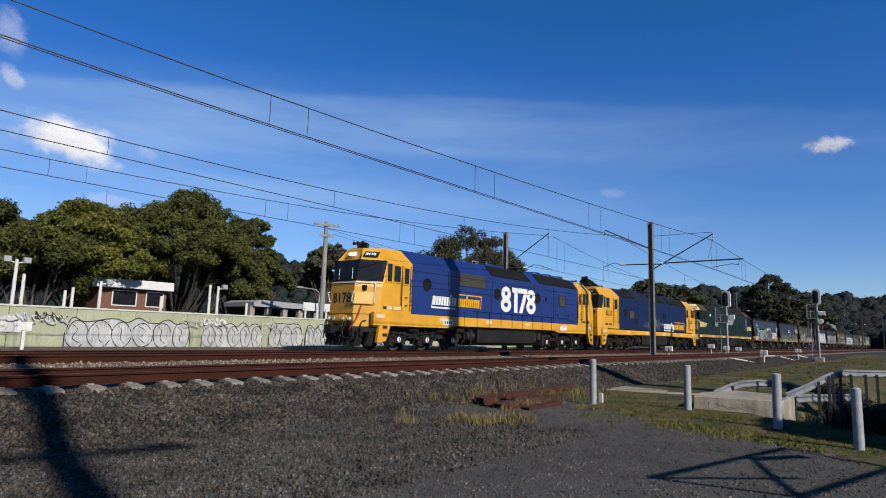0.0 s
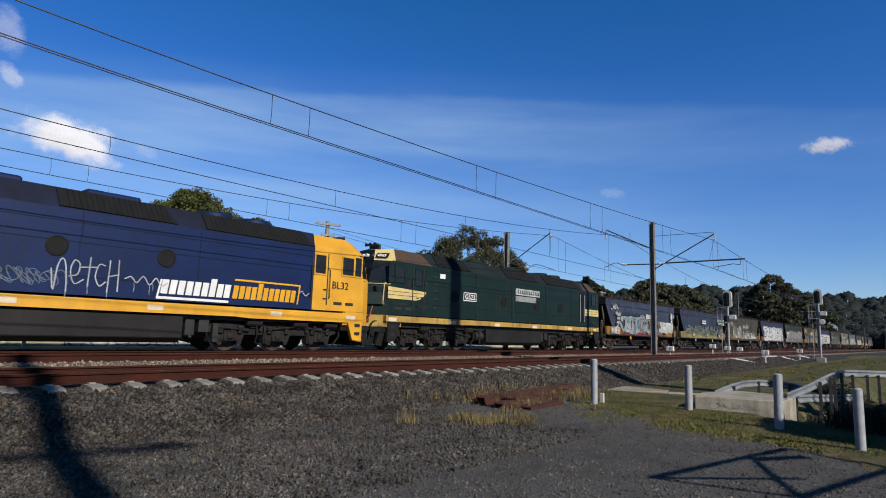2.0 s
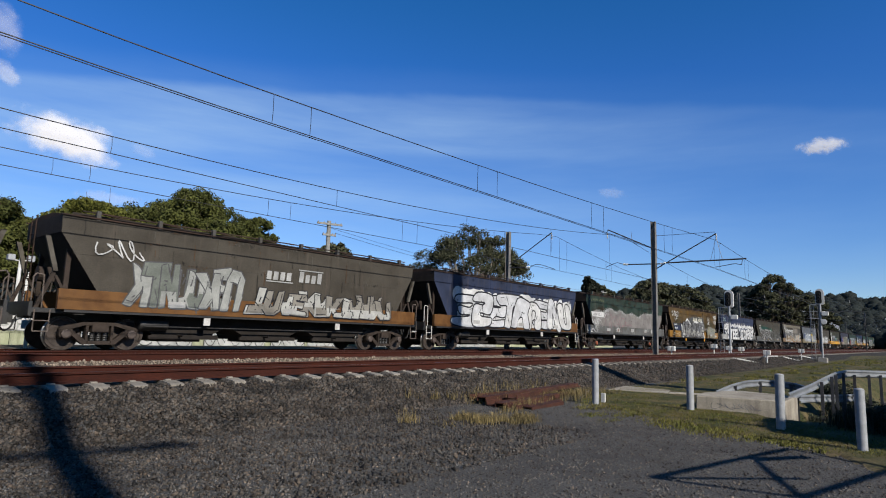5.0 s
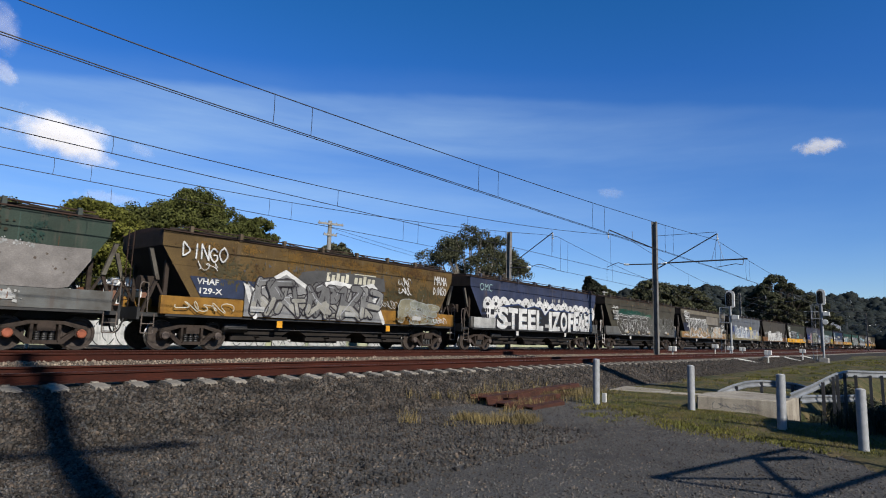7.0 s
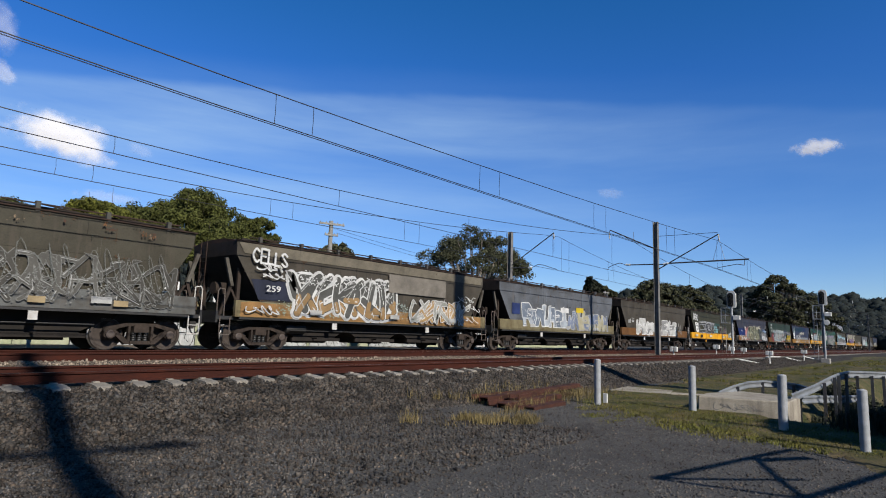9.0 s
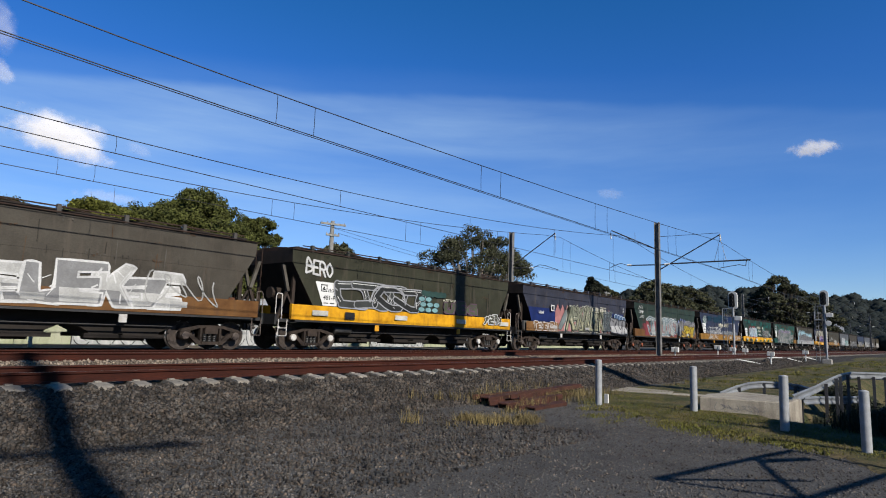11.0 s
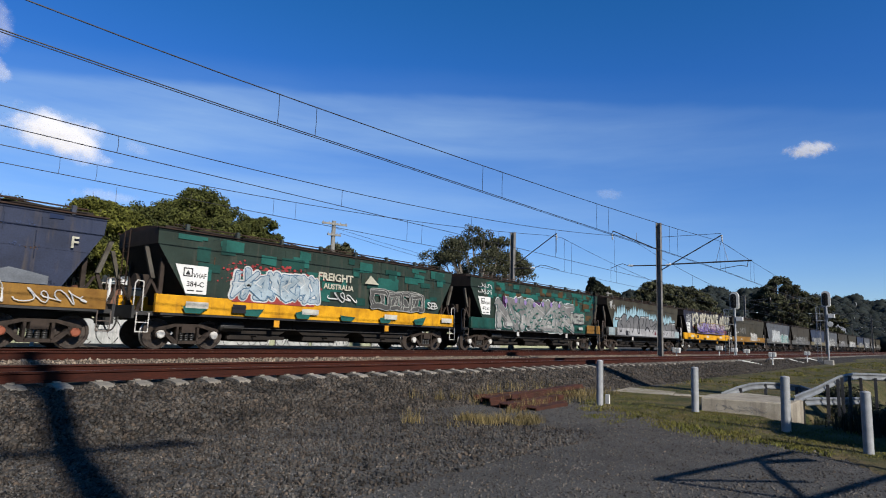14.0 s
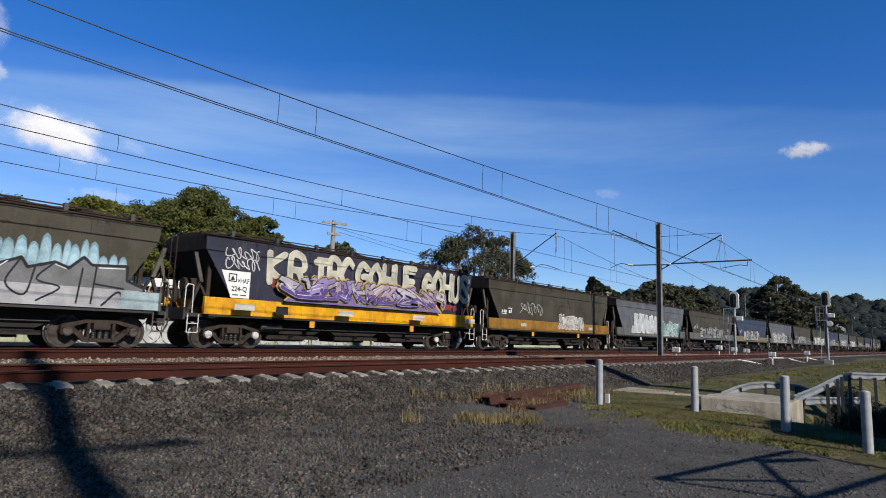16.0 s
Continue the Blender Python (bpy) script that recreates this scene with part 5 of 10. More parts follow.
blades("straw_tufts", [(x, y, 0.16 + 0.014 * x, 0.10 + 0.006 * x, 44) for x, y in verge_spots[1::2]], DRY_GRASS, "uneven straw-coloured tufts on the verge", 0.06, 0.008, 43)
blades("grass_tussocks", [(24 + 46 * tufts.random(), tufts.uniform(3.5, 8.0), 0.5, 0.3, 60) for _ in range(90)], GRASS, "ragged grass tussocks on the bank", 0.13, 0.014, 47)
blades("weed_tuft", [(10.27, 8.72, 0.14, 0.12, 60), (10.76, 8.66, 0.16, 0.12, 70), (7.82, 7.2, 0.22, 0.18, 70), (9.7, 8.9, 0.3, 0.1, 25)],
       DRY_GRASS, "tufts of dry yellow weeds growing in the gravel", 0.24, 0.0045, 11)
blades("weed_tuft", [(8.95, 6.85, 0.30, 0.22, 420), (9.05, 6.4, 0.45, 0.28, 620), (9.5, 5.95, 0.40, 0.2, 380), (9.95, 6.3, 0.25, 0.2, 240), (10.6, 7.0, 0.5, 0.16, 130), (8.3, 6.6, 0.5, 0.4, 40)],
       DRY_GRASS, "low sprawling golden weeds on the gravel", 0.15, 0.005, 13)
blades("weed_tuft", [(13.0, 8.0, 1.3, 0.3, 500), (12.0, 8.3, 1.0, 0.5, 420), (11.6, 7.2, 0.7, 0.3, 160), (14.6, 7.9, 1.4, 0.3, 420), (13.6, 7.4, 1.3, 0.35, 300), (15.8, 7.6, 1.5, 0.5, 300), (11.5, 8.4, 0.6, 0.4, 120), (14.0, 8.9, 1.8, 0.3, 200)],
       DRY_GRASS, "dry brown weeds round the rusty scrap", 0.22, 0.005, 12)
# drain grass in a darker leaf colour that includes the shade there
blades("rank_grass", [(18.0, 1.6, 2.6, 1.0, 7000), (21.5, 0.9, 3.0, 1.4, 7000), (16.5, 0.8, 2.2, 1.2, 4000), (19.0, 0.2, 2.6, 1.5, 3600), (15.2, -0.6, 1.6, 1.0, 1800), (14.0, 0.9, 0.9, 0.9, 1200), (17.5, 2.0, 1.2, 0.5, 900)], BUSH_LEAF, "dark rank grass in the drain", 0.42, 0.012, 15)


def leaves_on(rg, centres, radii, count, size, flat=0.8, shell=0.55):
    """Leaf blades spread through the outer shell of a crown's lobes."""
    c = np.array(centres)
    r = np.array(radii)
    w = (r ** 2) / (r ** 2).sum()
    k = rg.choice(len(c), count, p=w)
    d = rg.normal(size=(count, 3))
    d /= np.linalg.norm(d, axis=1)[:, None]
    rad = r[k] * (shell + (1.08 - shell) * rg.random(count) ** 0.6)
    p = c[k] + d * rad[:, None] * np.array([1, 1, flat])
    n = d + 0.9 * rg.normal(size=(count, 3)) * 0.6
    n /= np.linalg.norm(n, axis=1)[:, None]
    ref = rg.normal(size=(count, 3))
    a = np.cross(n, ref)
    a /= np.linalg.norm(a, axis=1)[:, None]
    b = np.cross(n, a)
    s = size * (0.5 + rg.random(count))
    a, b = a * (s * 1.22)[:, None], b * (s * 0.84)[:, None]
    v = np.stack([p - a, p + 0.5 * a - b, p + 0.5 * a + b], 1).reshape(-1, 3)
    f = np.arange(3 * count).reshape(-1, 3)
    return v, f


def shrub(x, y, r, seed):
    """A low shrub, short stems under a mound of leaves; the drain's shade is in its dark colour."""
    rg = np.random.default_rng(seed)
    g = float(land(x, y))
    t = thing("shrub", "low dark green shrub in the drain", "shrub", pose(x, y, g), "shrubs in the drain")
    cs = [Vector((rg.normal() * r * 0.4, rg.normal() * r * 0.4, r * (0.35 + 0.3 * rg.random()))) for _ in range(6)]
    bm = bmesh.new()
    for c in cs:
        rod(bm, (c.x * 0.2, c.y * 0.2, -0.1), c, 0.02, 5, 0.008)
    part("stems", bm, BARK, t)
    v, f = leaves_on(rg, cs, [r * 0.5] * 6, 2400, 0.035, 0.8, 0.2)
    ob = new("foliage", fast_mesh("foliage", v, f, BUSH_LEAF))
    ob.parent = t


for k, (x, y, r) in enumerate(tuple((16.2 + 1.15 * i + 0.4 * (j % 2), 2.35 - 1.0 * j - 0.05 * i, 0.75 + 0.12 * ((i + j) % 3)) for i in range(8) for j in range(3)) + ((15.7, 2.0, 0.4), (16.5, 2.0, 0.5), (17.3, 1.9, 0.55), (18.3, 1.8, 0.6), (14.6, 0.9, 0.6), (13.6, -0.3, 0.7), (14.0, 0.9, 0.5), (14.9, 1.5, 0.6), (15.8, 1.4, 0.7), (16.8, 1.2, 0.8), (15.3, 0.4, 0.8), (13.2, 0.2, 0.6), (12.6, -0.4, 0.6), (18.2, 1.7, 0.6), (19.6, 1.6, 0.7), (20.4, 0.8, 0.9), (21.6, 0.3, 0.9), (17.6, 0.5, 0.9), (18.9, 0.9, 0.9), (16.4, -0.4, 0.9), (21.6, 2.6, 0.8), (22.6, 2.2, 0.9), (23.6, 1.8, 1.0), (24.8, 1.4, 1.0), (26.0, 0.9, 1.1), (23.0, 3.0, 0.7), (24.4, 2.7, 0.8), (27.4, 0.6, 1.1))):
    shrub(x, y, r, 50 + k)


def colour_light_signal(x, y, base, top, label, footing):
    """A colour-light signal on a mast with cage and ladder, facing back along the line."""
    t = thing("railway_signal", label, "railway signal", pose(x, y, base), "colour-light signals")
    h = top - base
    bm = bmesh.new()
    lathe(bm, [(0, 0.085), (h - 0.9, 0.085), (h - 0.9, 0.06)], 14, "z")
    part("mast", bm, GALV, t, smooth=True)
    bm = bmesh.new()
    box(bm, -0.35 if footing else -0.2, 0.35 if footing else 0.2, -0.35 if footing else -0.2, 0.35 if footing else 0.2, -0.15, 0.42 if footing else 0.06)
    part("footing", bm, CONCRETE, t, "white-grey concrete footing", bevel=0.03)
    # target: rounded white rim round a black face, seen from the -x side
    def outline(w, z0, z1):
        r = w
        return [(-w, z0 + 0.1), (-w * 0.7, z0), (w * 0.7, z0), (w, z0 + 0.1)] + [(r * math.cos(a), z1 - r + r * math.sin(a)) for a in np.linspace(0.0, math.pi, 9)]
    bm = bmesh.new()
    slab(bm, outline(0.34, h - 1.38, h + 0.03), -0.05, 0.14, "x")
    part("target_rim", bm, WHITE, t, "white rounded target rim")
    bm = bmesh.new()
    slab(bm, [(y_ + 0.06, z_) for y_, z_ in outline(0.22, h - 1.28, h - 0.13)], -0.10, -0.055, "x")
    part("target_face", bm, BLACK_MARK, t, "black signal face")
    for z in (h - 1.05, h - 0.75, h - 0.45):
        bm = bmesh.new()
        lathe(bm, [(-0.10, 0.10), (-0.28, 0.10), (-0.28, 0.09), (-0.12, 0.085), (-0.12, 0.01)], 12, "x", (0, 0.06, z))
        part("lamp_hood", bm, BLACK_MARK, t)
    bm = bmesh.new()
    for y0, y1 in ((0.25, 0.75),):
        for z in (h - 2.6, h - 2.0, h - 1.4):
            pipe(bm, [(-0.3, y0, z), (-0.3, y1, z), (0.3, y1, z), (0.3, y0, z)], 0.02, 5)
        for x_ in (-0.3, 0.3):
            rod(bm, (x_, y1, h - 2.6), (x_, y1, h - 1.4), 0.02, 5)
        box(bm, -0.35, 0.35, 0.1, 0.8, h - 2.64, h - 2.6)
    part("cage", bm, GALV, t)
    bm = bmesh.new()
    for y_ in (0.55, 0.85):
        rod(bm, (0.25, y_, 0.0), (0.25, y_, h - 1.4), 0.02, 5)
    for k in range(int((h - 1.6) / 0.3)):
        rod(bm, (0.25, 0.55, 0.3 + 0.3 * k), (0.25, 0.85, 0.3 + 0.3 * k), 0.012, 5)
    part("ladder", bm, GALV, t)
    bm = bmesh.new()
    box(bm, -0.15, 0.1, -0.62, -0.1, h - 2.35, h - 2.0)
    part("relay_box", bm, WHITE, t, "white equipment box", bevel=0.02)
    if footing:
        bm = bmesh.new()
        lathe(bm, [(-0.12, 0.22), (-0.08, 0.24), (0.0, 0.22), (0.0, 0.02)], 14, "x", (0, -0.25, h - 2.9))
        part("marker_disc", bm, WHITE, t, "round white marker lamp")
    return t


colour_light_signal(52.6, 13.5, -0.2, 5.0, "galvanised colour-light signal between the tracks", False)
colour_light_signal(62.6, 8.5, -0.72, 5.75, "tall galvanised colour-light signal on a concrete footing by the line", True)


def line_box(x, y, base, top):
    t = thing("trackside_box", "small white equipment box on a post beside the rail", "equipment box", pose(x, y, base), "trackside boxes")
    bm = bmesh.new()
    rod(bm, (0, 0, -0.1), (0, 0, top - base - 0.2), 0.045, 8)
    part("post", bm, WHITE, t)
    for dy in (-0.12, 0.12):
        bm = bmesh.new()
        box(bm, -0.10, 0.10, dy - 0.10, dy + 0.10, top - base - 0.30, top - base)
        part("housing", bm, WHITE, t, bevel=0.02)
    return t


for x, y, b, tp in ((45.0, 9.3, -0.62, 0.34), (57.4, 9.3, -0.6, 0.41), (37.2, 12.9, -0.22, 0.45), (50.2, 13.0, -0.22, 0.5), (47.0, 13.2, -0.22, 0.62), (53.8, 13.0, -0.22, 0.42)):
    line_box(x, y, b, tp)
for pts in (((44.9, 9.25, -0.6), (44.0, 9.35, -0.55), (41.5, 9.9, -0.28), (40.6, 10.3, -0.18)), ((45.2, 9.4, -0.1), (48, 10.1, -0.12), (53, 10.2, -0.16)),
            ((57.3, 9.2, -0.56), (55.6, 9.5, -0.45), (54.0, 10.0, -0.2)), ((57.6, 9.4, -0.1), (60, 9.8, -0.15), (63, 9.4, -0.4))):
    bm = bmesh.new()
    pipe(bm, smooth3([tuple(p) for p in pts], 6), 0.04, 6)
    whole("cable_conduit", bm, WHITE, "white plastic cable conduit draped over the ballast", "conduit", "cable conduits")
bm = bmesh.new()
box(bm, 13.85, 13.9, 6.42, 6.52, -0.8, -0.52)
whole("marker_peg", bm, WHITE, "short white timber peg beside a bollard", "peg", bevel=0.004)

# ---- what throws the shadows on the road and the train, standing behind and beside the viewer


def timber_pole():
    """Stout timber power pole with a crossarm behind the viewer."""
    d = 16.0
    x, y = 1.15 - 0.2 * d, -d
    t = thing("power_pole", "stout grey timber power pole with a crossarm", "power pole", pose(x, y, GROUND_Z))
    bm = bmesh.new()
    rod(bm, (0, 0, -0.5), (0, 0, 21.0), 0.27, 14, 0.21)
    part("shaft", bm, TIMBER, t, smooth=True)
    bm = bmesh.new()
    box(bm, -2.6, 1.5, -0.34, -0.2, 15.45, 15.6, pose(0, 0, 0, 0, 0, -17))
    part("crossarm", bm, TIMBER, t)
    bm = bmesh.new()
    rod(bm, (-0.9, -0.25, 18.6), (0.0, -0.25, 16.6), 0.10, 8)
    part("brace", bm, TIMBER, t)
    for q in (-2.3, -1.1, 1.1):
        bm = bmesh.new()
        lathe(bm, [(15.55, 0.03), (15.65, 0.07), (15.75, 0.04), (15.85, 0.06)], 10, "z", (q * 0.956 - 0.08, -0.292 * q - 0.26, 0))
        part("insulator", bm, INSULATOR, t)


timber_pole()


def lattice_mast():
    """Steel frame on a post beside the road; its bars cross the low sun."""
    lift = 3.0
    s = lift / math.tan(SUN_EL)
    dx, dy = -math.sin(SUN_AZ) * s, -math.cos(SUN_AZ) * s
    t = thing("lattice_frame", "open steel lattice frame on a post beside the road", "lattice frame", pose(dx, dy, GROUND_Z))
    bm = bmesh.new()
    a, b, c, d, e = (7.02, 2.68), (10.45, 1.92), (9.8, 0.66), (7.3, 1.25), (9.08, 2.08)
    for p, q, r in ((a, b, 0.04), (b, c, 0.035), (c, d, 0.04), (d, a, 0.035), (e, d, 0.034), (a, (8.3, 1.4), 0.03), (e, (9.9, 1.6), 0.06)):
        rod(bm, (*p, lift), (*q, lift), r, 8)
    part("frame", bm, DULL_STEEL, t)
    bm = bmesh.new()
    rod(bm, (7.3, 1.25, -0.3), (7.3, 1.25, lift + 0.05), 0.06, 10)
    part("post", bm, DULL_STEEL, t)


lattice_mast()


def shade_mast():
    """A broad steel column beside the road further along, whose shade crosses the line."""
    y = -2.5
    x = 22.9 - 0.2 * (18.3 - y)
    t = thing("steel_column", "broad dark steel gantry column beside the road", "column", pose(x, y, float(land(x, y))))
    bm = bmesh.new()
    box(bm, -0.36, 0.36, -0.3, 0.3, -0.5, 23.0)
    part("column", bm, DULL_STEEL, t, bevel=0.03)


shade_mast()

# ---------------------------------------------------------------- beyond the line
WALL_PAINT = surface("faded_green_wall_paint", (0.37, 0.40, 0.25), (0.44, 0.45, 0.33), 1.0, 0.8, 0.0, 0.15, 30, 0.15, streak=(0.22, 0.24, 0.15), streak_amount=0.6, each=0.06)
COPING = surface("white_coping", (0.66, 0.66, 0.60), (0.5, 0.5, 0.45), 2, 0.8, 0.0, 0.1, 40, 0.1)
SILVER = surface("streaky_silver_spray", (0.50, 0.51, 0.51), (0.32, 0.34, 0.33), 2.2, 0.6, 0.0, 0.15, 30, 0.0, streak=(0.66, 0.66, 0.65), streak_amount=0.8)


SILVER_LIGHT = surface("pale_spray", (0.60, 0.60, 0.58), (0.5, 0.5, 0.48), 3, 0.6, 0.0, 0.1, 30, 0.0)


def panel_wall():
    """A long painted fence wall of ribbed panels with a coping, covered in graffiti."""
    y, z0, z1 = 28.0, -0.5, 1.42
    t = thing("panel_wall", "long pale green panelled boundary wall covered in silver graffiti", "wall", pose(0, y, 0), kind="structure")
    bm = bmesh.new()
    box(bm, 0.01, 2.39, -0.05, 0.05, z0, z1)
    for i in range(9):
        box(bm, 0.10 + 0.26 * i, 0.15 + 0.26 * i, -0.062, -0.048, z0 + 0.02, z1 - 0.02)
    box(bm, 0.0, 2.4, -0.075, -0.03, 0.30, 0.36)
    me = finish("panel", bm, WALL_PAINT)
    for i in range(-16, 26):
        ob = new("panel", me)
        ob.parent = t
        ob.location = (2.4 * i, 0, 0)
    bm = bmesh.new()
    box(bm, -38.4, 62.4, -0.09, 0.09, z1 - 0.005, z1 + 0.06)
    part("coping", bm, COPING, t, "pale coping along the top")
    rg = random.Random(21)
    fl = Flat(-0.08)
    piece(fl, rg, 5.4, 7.7, 0.45, 0.95, 5, [W_], mark((0.5, 0.52, 0.48)), edge=0.03, fat=0.3, bubble=True)
    for x0, x1, n in ((9.2, 14.6, 6), (15.2, 18.6, 5), (19.0, 21.2, 3), (21.4, 24.2, 5), (26, 31, 7), (34, 40, 8)):
        top = [(x0, 0.35)] + [(x0 + (x1 - x0) * (i + 0.5) / (2 * n), 0.98 + rg.uniform(-0.16, 0.16)) for i in range(2 * n)] + [(x1, 0.4)]
        top = smooth_path(top, 3)
        for p, q in zip(top, top[1:]):
            fl.poly([(p[0], z0), (q[0], z0), (q[0], q[1]), (p[0], p[1])], SILVER)
        fl.stroke([(x0, z0)] + [tuple(p) for p in top] + [(x1, z0)], 0.045, BLACK_MARK)
        w = (x1 - x0) / n
        for i in range(n):                       # rounded outlines, each with an inner curl
            c = x0 + w * (i + 0.5)
            a, b = w * rg.uniform(0.42, 0.52), rg.uniform(0.50, 0.62)
            loop = [(c + a * math.cos(q) * (1 + 0.12 * math.sin(2 * q + i)), 0.36 + b * math.sin(q)) for q in np.linspace(0.3, 0.3 + math.tau * rg.uniform(0.75, 1.0), 22)]
            fl.stroke([(p, max(z0 + 0.1, q)) for p, q in loop], 0.04, BLACK_MARK)
            fl.stroke(smooth_path([(c - a * 0.4, 0.75), (c + a * rg.uniform(-0.1, 0.3), 0.55), (c - a * rg.uniform(0.0, 0.4), 0.2), (c + a * 0.3, 0.0)], 5), 0.032, BLACK_MARK)
            for _ in range(9):                   # streaky roller strokes
                x = c + w * rg.uniform(-0.5, 0.5)
                fl.stroke([(x, rg.uniform(0.5, 0.9)), (x + 0.01, rg.uniform(-0.2, 0.3))], 0.02, SILVER_LIGHT, False)
    for x in (7.2, 8.2, 14.2, 18.6, 15.4):
        tag(fl, rg, x, x + 1.1, 0.75, 1.2, mark((0.66, 0.66, 0.64)), 0.06, 8)
    tag(fl, rg, 8.0, 9.0, 0.95, 1.25, BLACK_MARK, 0.05, 8)
    tag(fl, rg, 15.3, 16.4, 0.9, 1.25, WHITE_MARK, 0.09, 9)
    fl.put("wall_graffiti", t, "silver and black graffiti along the wall")


panel_wall()


def sign_post():
    t = thing("white_post", "thin white post with a small blank plate beside the wall", "post", pose(7.0, 25.2, -0.36))
    bm = bmesh.new()
    box(bm, -0.05, 0.05, -0.05, 0.05, -0.1, 1.0)
    part("post", bm, WHITE, t)
    bm = bmesh.new()
    box(bm, -0.22, 0.22, -0.07, -0.052, 0.86, 1.16)
    part("plate", bm, WHITE, t)


sign_post()


def station_lamp(x, y, top, arm=0.38, heads=2):
    g = float(land(x, y))
    t = thing("lamp_post", "white steel lamp post behind the wall", "lamp post", pose(x, y, g), "lamp posts behind the wall")
    bm = bmesh.new()
    rod(bm, (0, 0, -0.1), (0, 0, top - g), 0.09, 10, 0.07)
    part("post", bm, WHITE, t)
    for k in range(heads):
        q = -1 if k else 1
        bm = bmesh.new()
        rod(bm, (0, 0, top - g - 0.15), (q * arm, 0, top - g - 0.1), 0.03, 6)
        part("arm", bm, WHITE, t)
        bm = bmesh.new()
        box(bm, q * arm - 0.15, q * arm + 0.15, -0.14, 0.14, top - g - 0.16, top - g + 0.12)
        part("lamp_head", bm, GALV, t, bevel=0.03)
    return t


for x, y, top, hd in ((8.3, 32.0, 3.6, 2), (8.75, 32.4, 3.0, 0), (12.1, 32.5, 2.95, 1), (17.7, 32.0, 3.2, 0), (18.2, 32.0, 3.15, 1), (10.7, 33.0, 2.4, 0), (20.1, 32.0, 2.3, 0), (15.2, 32.5, 2.4, 0)):
    station_lamp(x, y, top, heads=hd)
for x, top in ((11.2, 2.6), (25.6, 2.4), (26.6, 2.4), (27.4, 2.3), (28.1, 2.3)):
    station_lamp(x, 33.5, top, heads=0)


def shop():
    """Low brick building with a white flat roof edge, dark openings and an awning."""
    t = thing("brick_building", "low brown brick building with a white flat roof edge", "building", pose(17.0, 46.0, -0.65))
    bm = bmesh.new()
    box(bm, 0, 4.9, 0, 6, 0, 4.1)
    part("wall", bm, BRICK, t)
    bm = bmesh.new()
    box(bm, -0.3, 5.2, -0.5, 6.3, 4.1, 4.75)
    part("roof", bm, WHITE, t, "white roof fascia", bevel=0.02)
    for x0, x1, z0, z1 in ((1.0, 2.6, 2.9, 3.9), (3.4, 4.6, 2.9, 3.9)):
        w = thing_part("window", t)
        bm = bmesh.new()
        box(bm, x0, x1, -0.03, 0.02, z0, z1)
        part("pane", bm, GLASS_DARK, w)
        bm = bmesh.new()
        for a, b, c, d in ((x0 - 0.08, x0, z0 - 0.08, z1 + 0.08), (x1, x1 + 0.08, z0 - 0.08, z1 + 0.08), (x0, x1, z0 - 0.08, z0), (x0, x1, z1, z1 + 0.08)):
            box(bm, a, b, -0.06, 0.02, c, d)
        part("frame", bm, WHITE, w)
    bm = bmesh.new()
    box(bm, 0.6, 3.2, -0.04, 0.02, 0, 2.5)
    part("shopfront", bm, GLASS_DARK, t, "dark shopfront glass")


def thing_part(name, parent):
    ob = new(name)
    ob.empty_display_size = 0.1
    ob.parent = parent
    return ob


shop()


def shelter(x, y, n, label):
    """Open station shelter: flat roof with a pale fascia on square columns."""
    t = thing("station_shelter", label, "shelter", pose(x, y, -0.6))
    L = 1.6 * n
    bm = bmesh.new()
    slab(bm, [(0, 3.2), (L, 3.2), (L, 3.55), (0.6, 3.75), (0, 3.55)], -0.3, 4.2)
    part("roof", bm, GALV, t, "grey flat roof")
    bm = bmesh.new()
    box(bm, L - 3.2, L + 1.8, -0.42, -0.32, 3.1, 3.8)
    part("fascia", bm, WHITE, t, "white fascia board")
    for i in range(n + 1):
        bm = bmesh.new()
        box(bm, 1.6 * i - 0.22, 1.6 * i + 0.22, -0.1, 0.3, 0, 3.2)
        part("column", bm, OLD_CONCRETE, t)
    bm = bmesh.new()
    box(bm, 0, L, 3.9, 4.1, 0, 3.2)
    part("rear_wall", bm, BLACK_IRON, t, "dark rear wall")


shelter(27.5, 43.0, 5, "low station shelter with concrete columns and white fascia")


def street_lamp(x, y, top):
    t = thing("street_lamp", "curved-arm grey street lamp", "street lamp", pose(x, y, -0.6))
    bm = bmesh.new()
    h = top + 0.6
    rod(bm, (0, 0, 0), (0, 0, h - 0.6), 0.09, 8, 0.06)
    pipe(bm, smooth3([(0, 0, h - 0.6), (-0.1, 0, h - 0.25), (-0.6, 0, h - 0.05), (-1.9, 0, h)], 5), 0.04, 6)
    part("column", bm, GALV, t)
    bm = bmesh.new()
    box(bm, -2.5, -1.85, -0.13, 0.13, h - 0.05, h + 0.08)
    part("lamp_head", bm, GALV, t, bevel=0.02)


street_lamp(33.5, 42.0, 4.4)


def power_pole(x, y, top, yaw=0):
    t = thing("power_pole", "grey timber power pole with two crossarms and wires", "power pole", pose(x, y, -0.6, 0, 0, yaw))
    h = top + 0.6
    bm = bmesh.new()
    rod(bm, (0, 0, 0), (0, 0, h), 0.22, 10, 0.15)
    part("shaft", bm, TIMBER, t, smooth=True)
    for z, w in ((h - 0.25, 0.95), (h - 1.05, 0.5)):
        bm = bmesh.new()
        box(bm, -w, w, -0.22, -0.12, z - 0.07, z + 0.07)
        part("crossarm", bm, TIMBER, t)
        for q in (-0.9, -0.45, 0.45, 0.9):
            bm = bmesh.new()
            lathe(bm, [(z + 0.07, 0.02), (z + 0.12, 0.035), (z + 0.16, 0.02)], 8, "z", (q * w, -0.17, 0))
            part("insulator", bm, TIMBER, t)
    return t


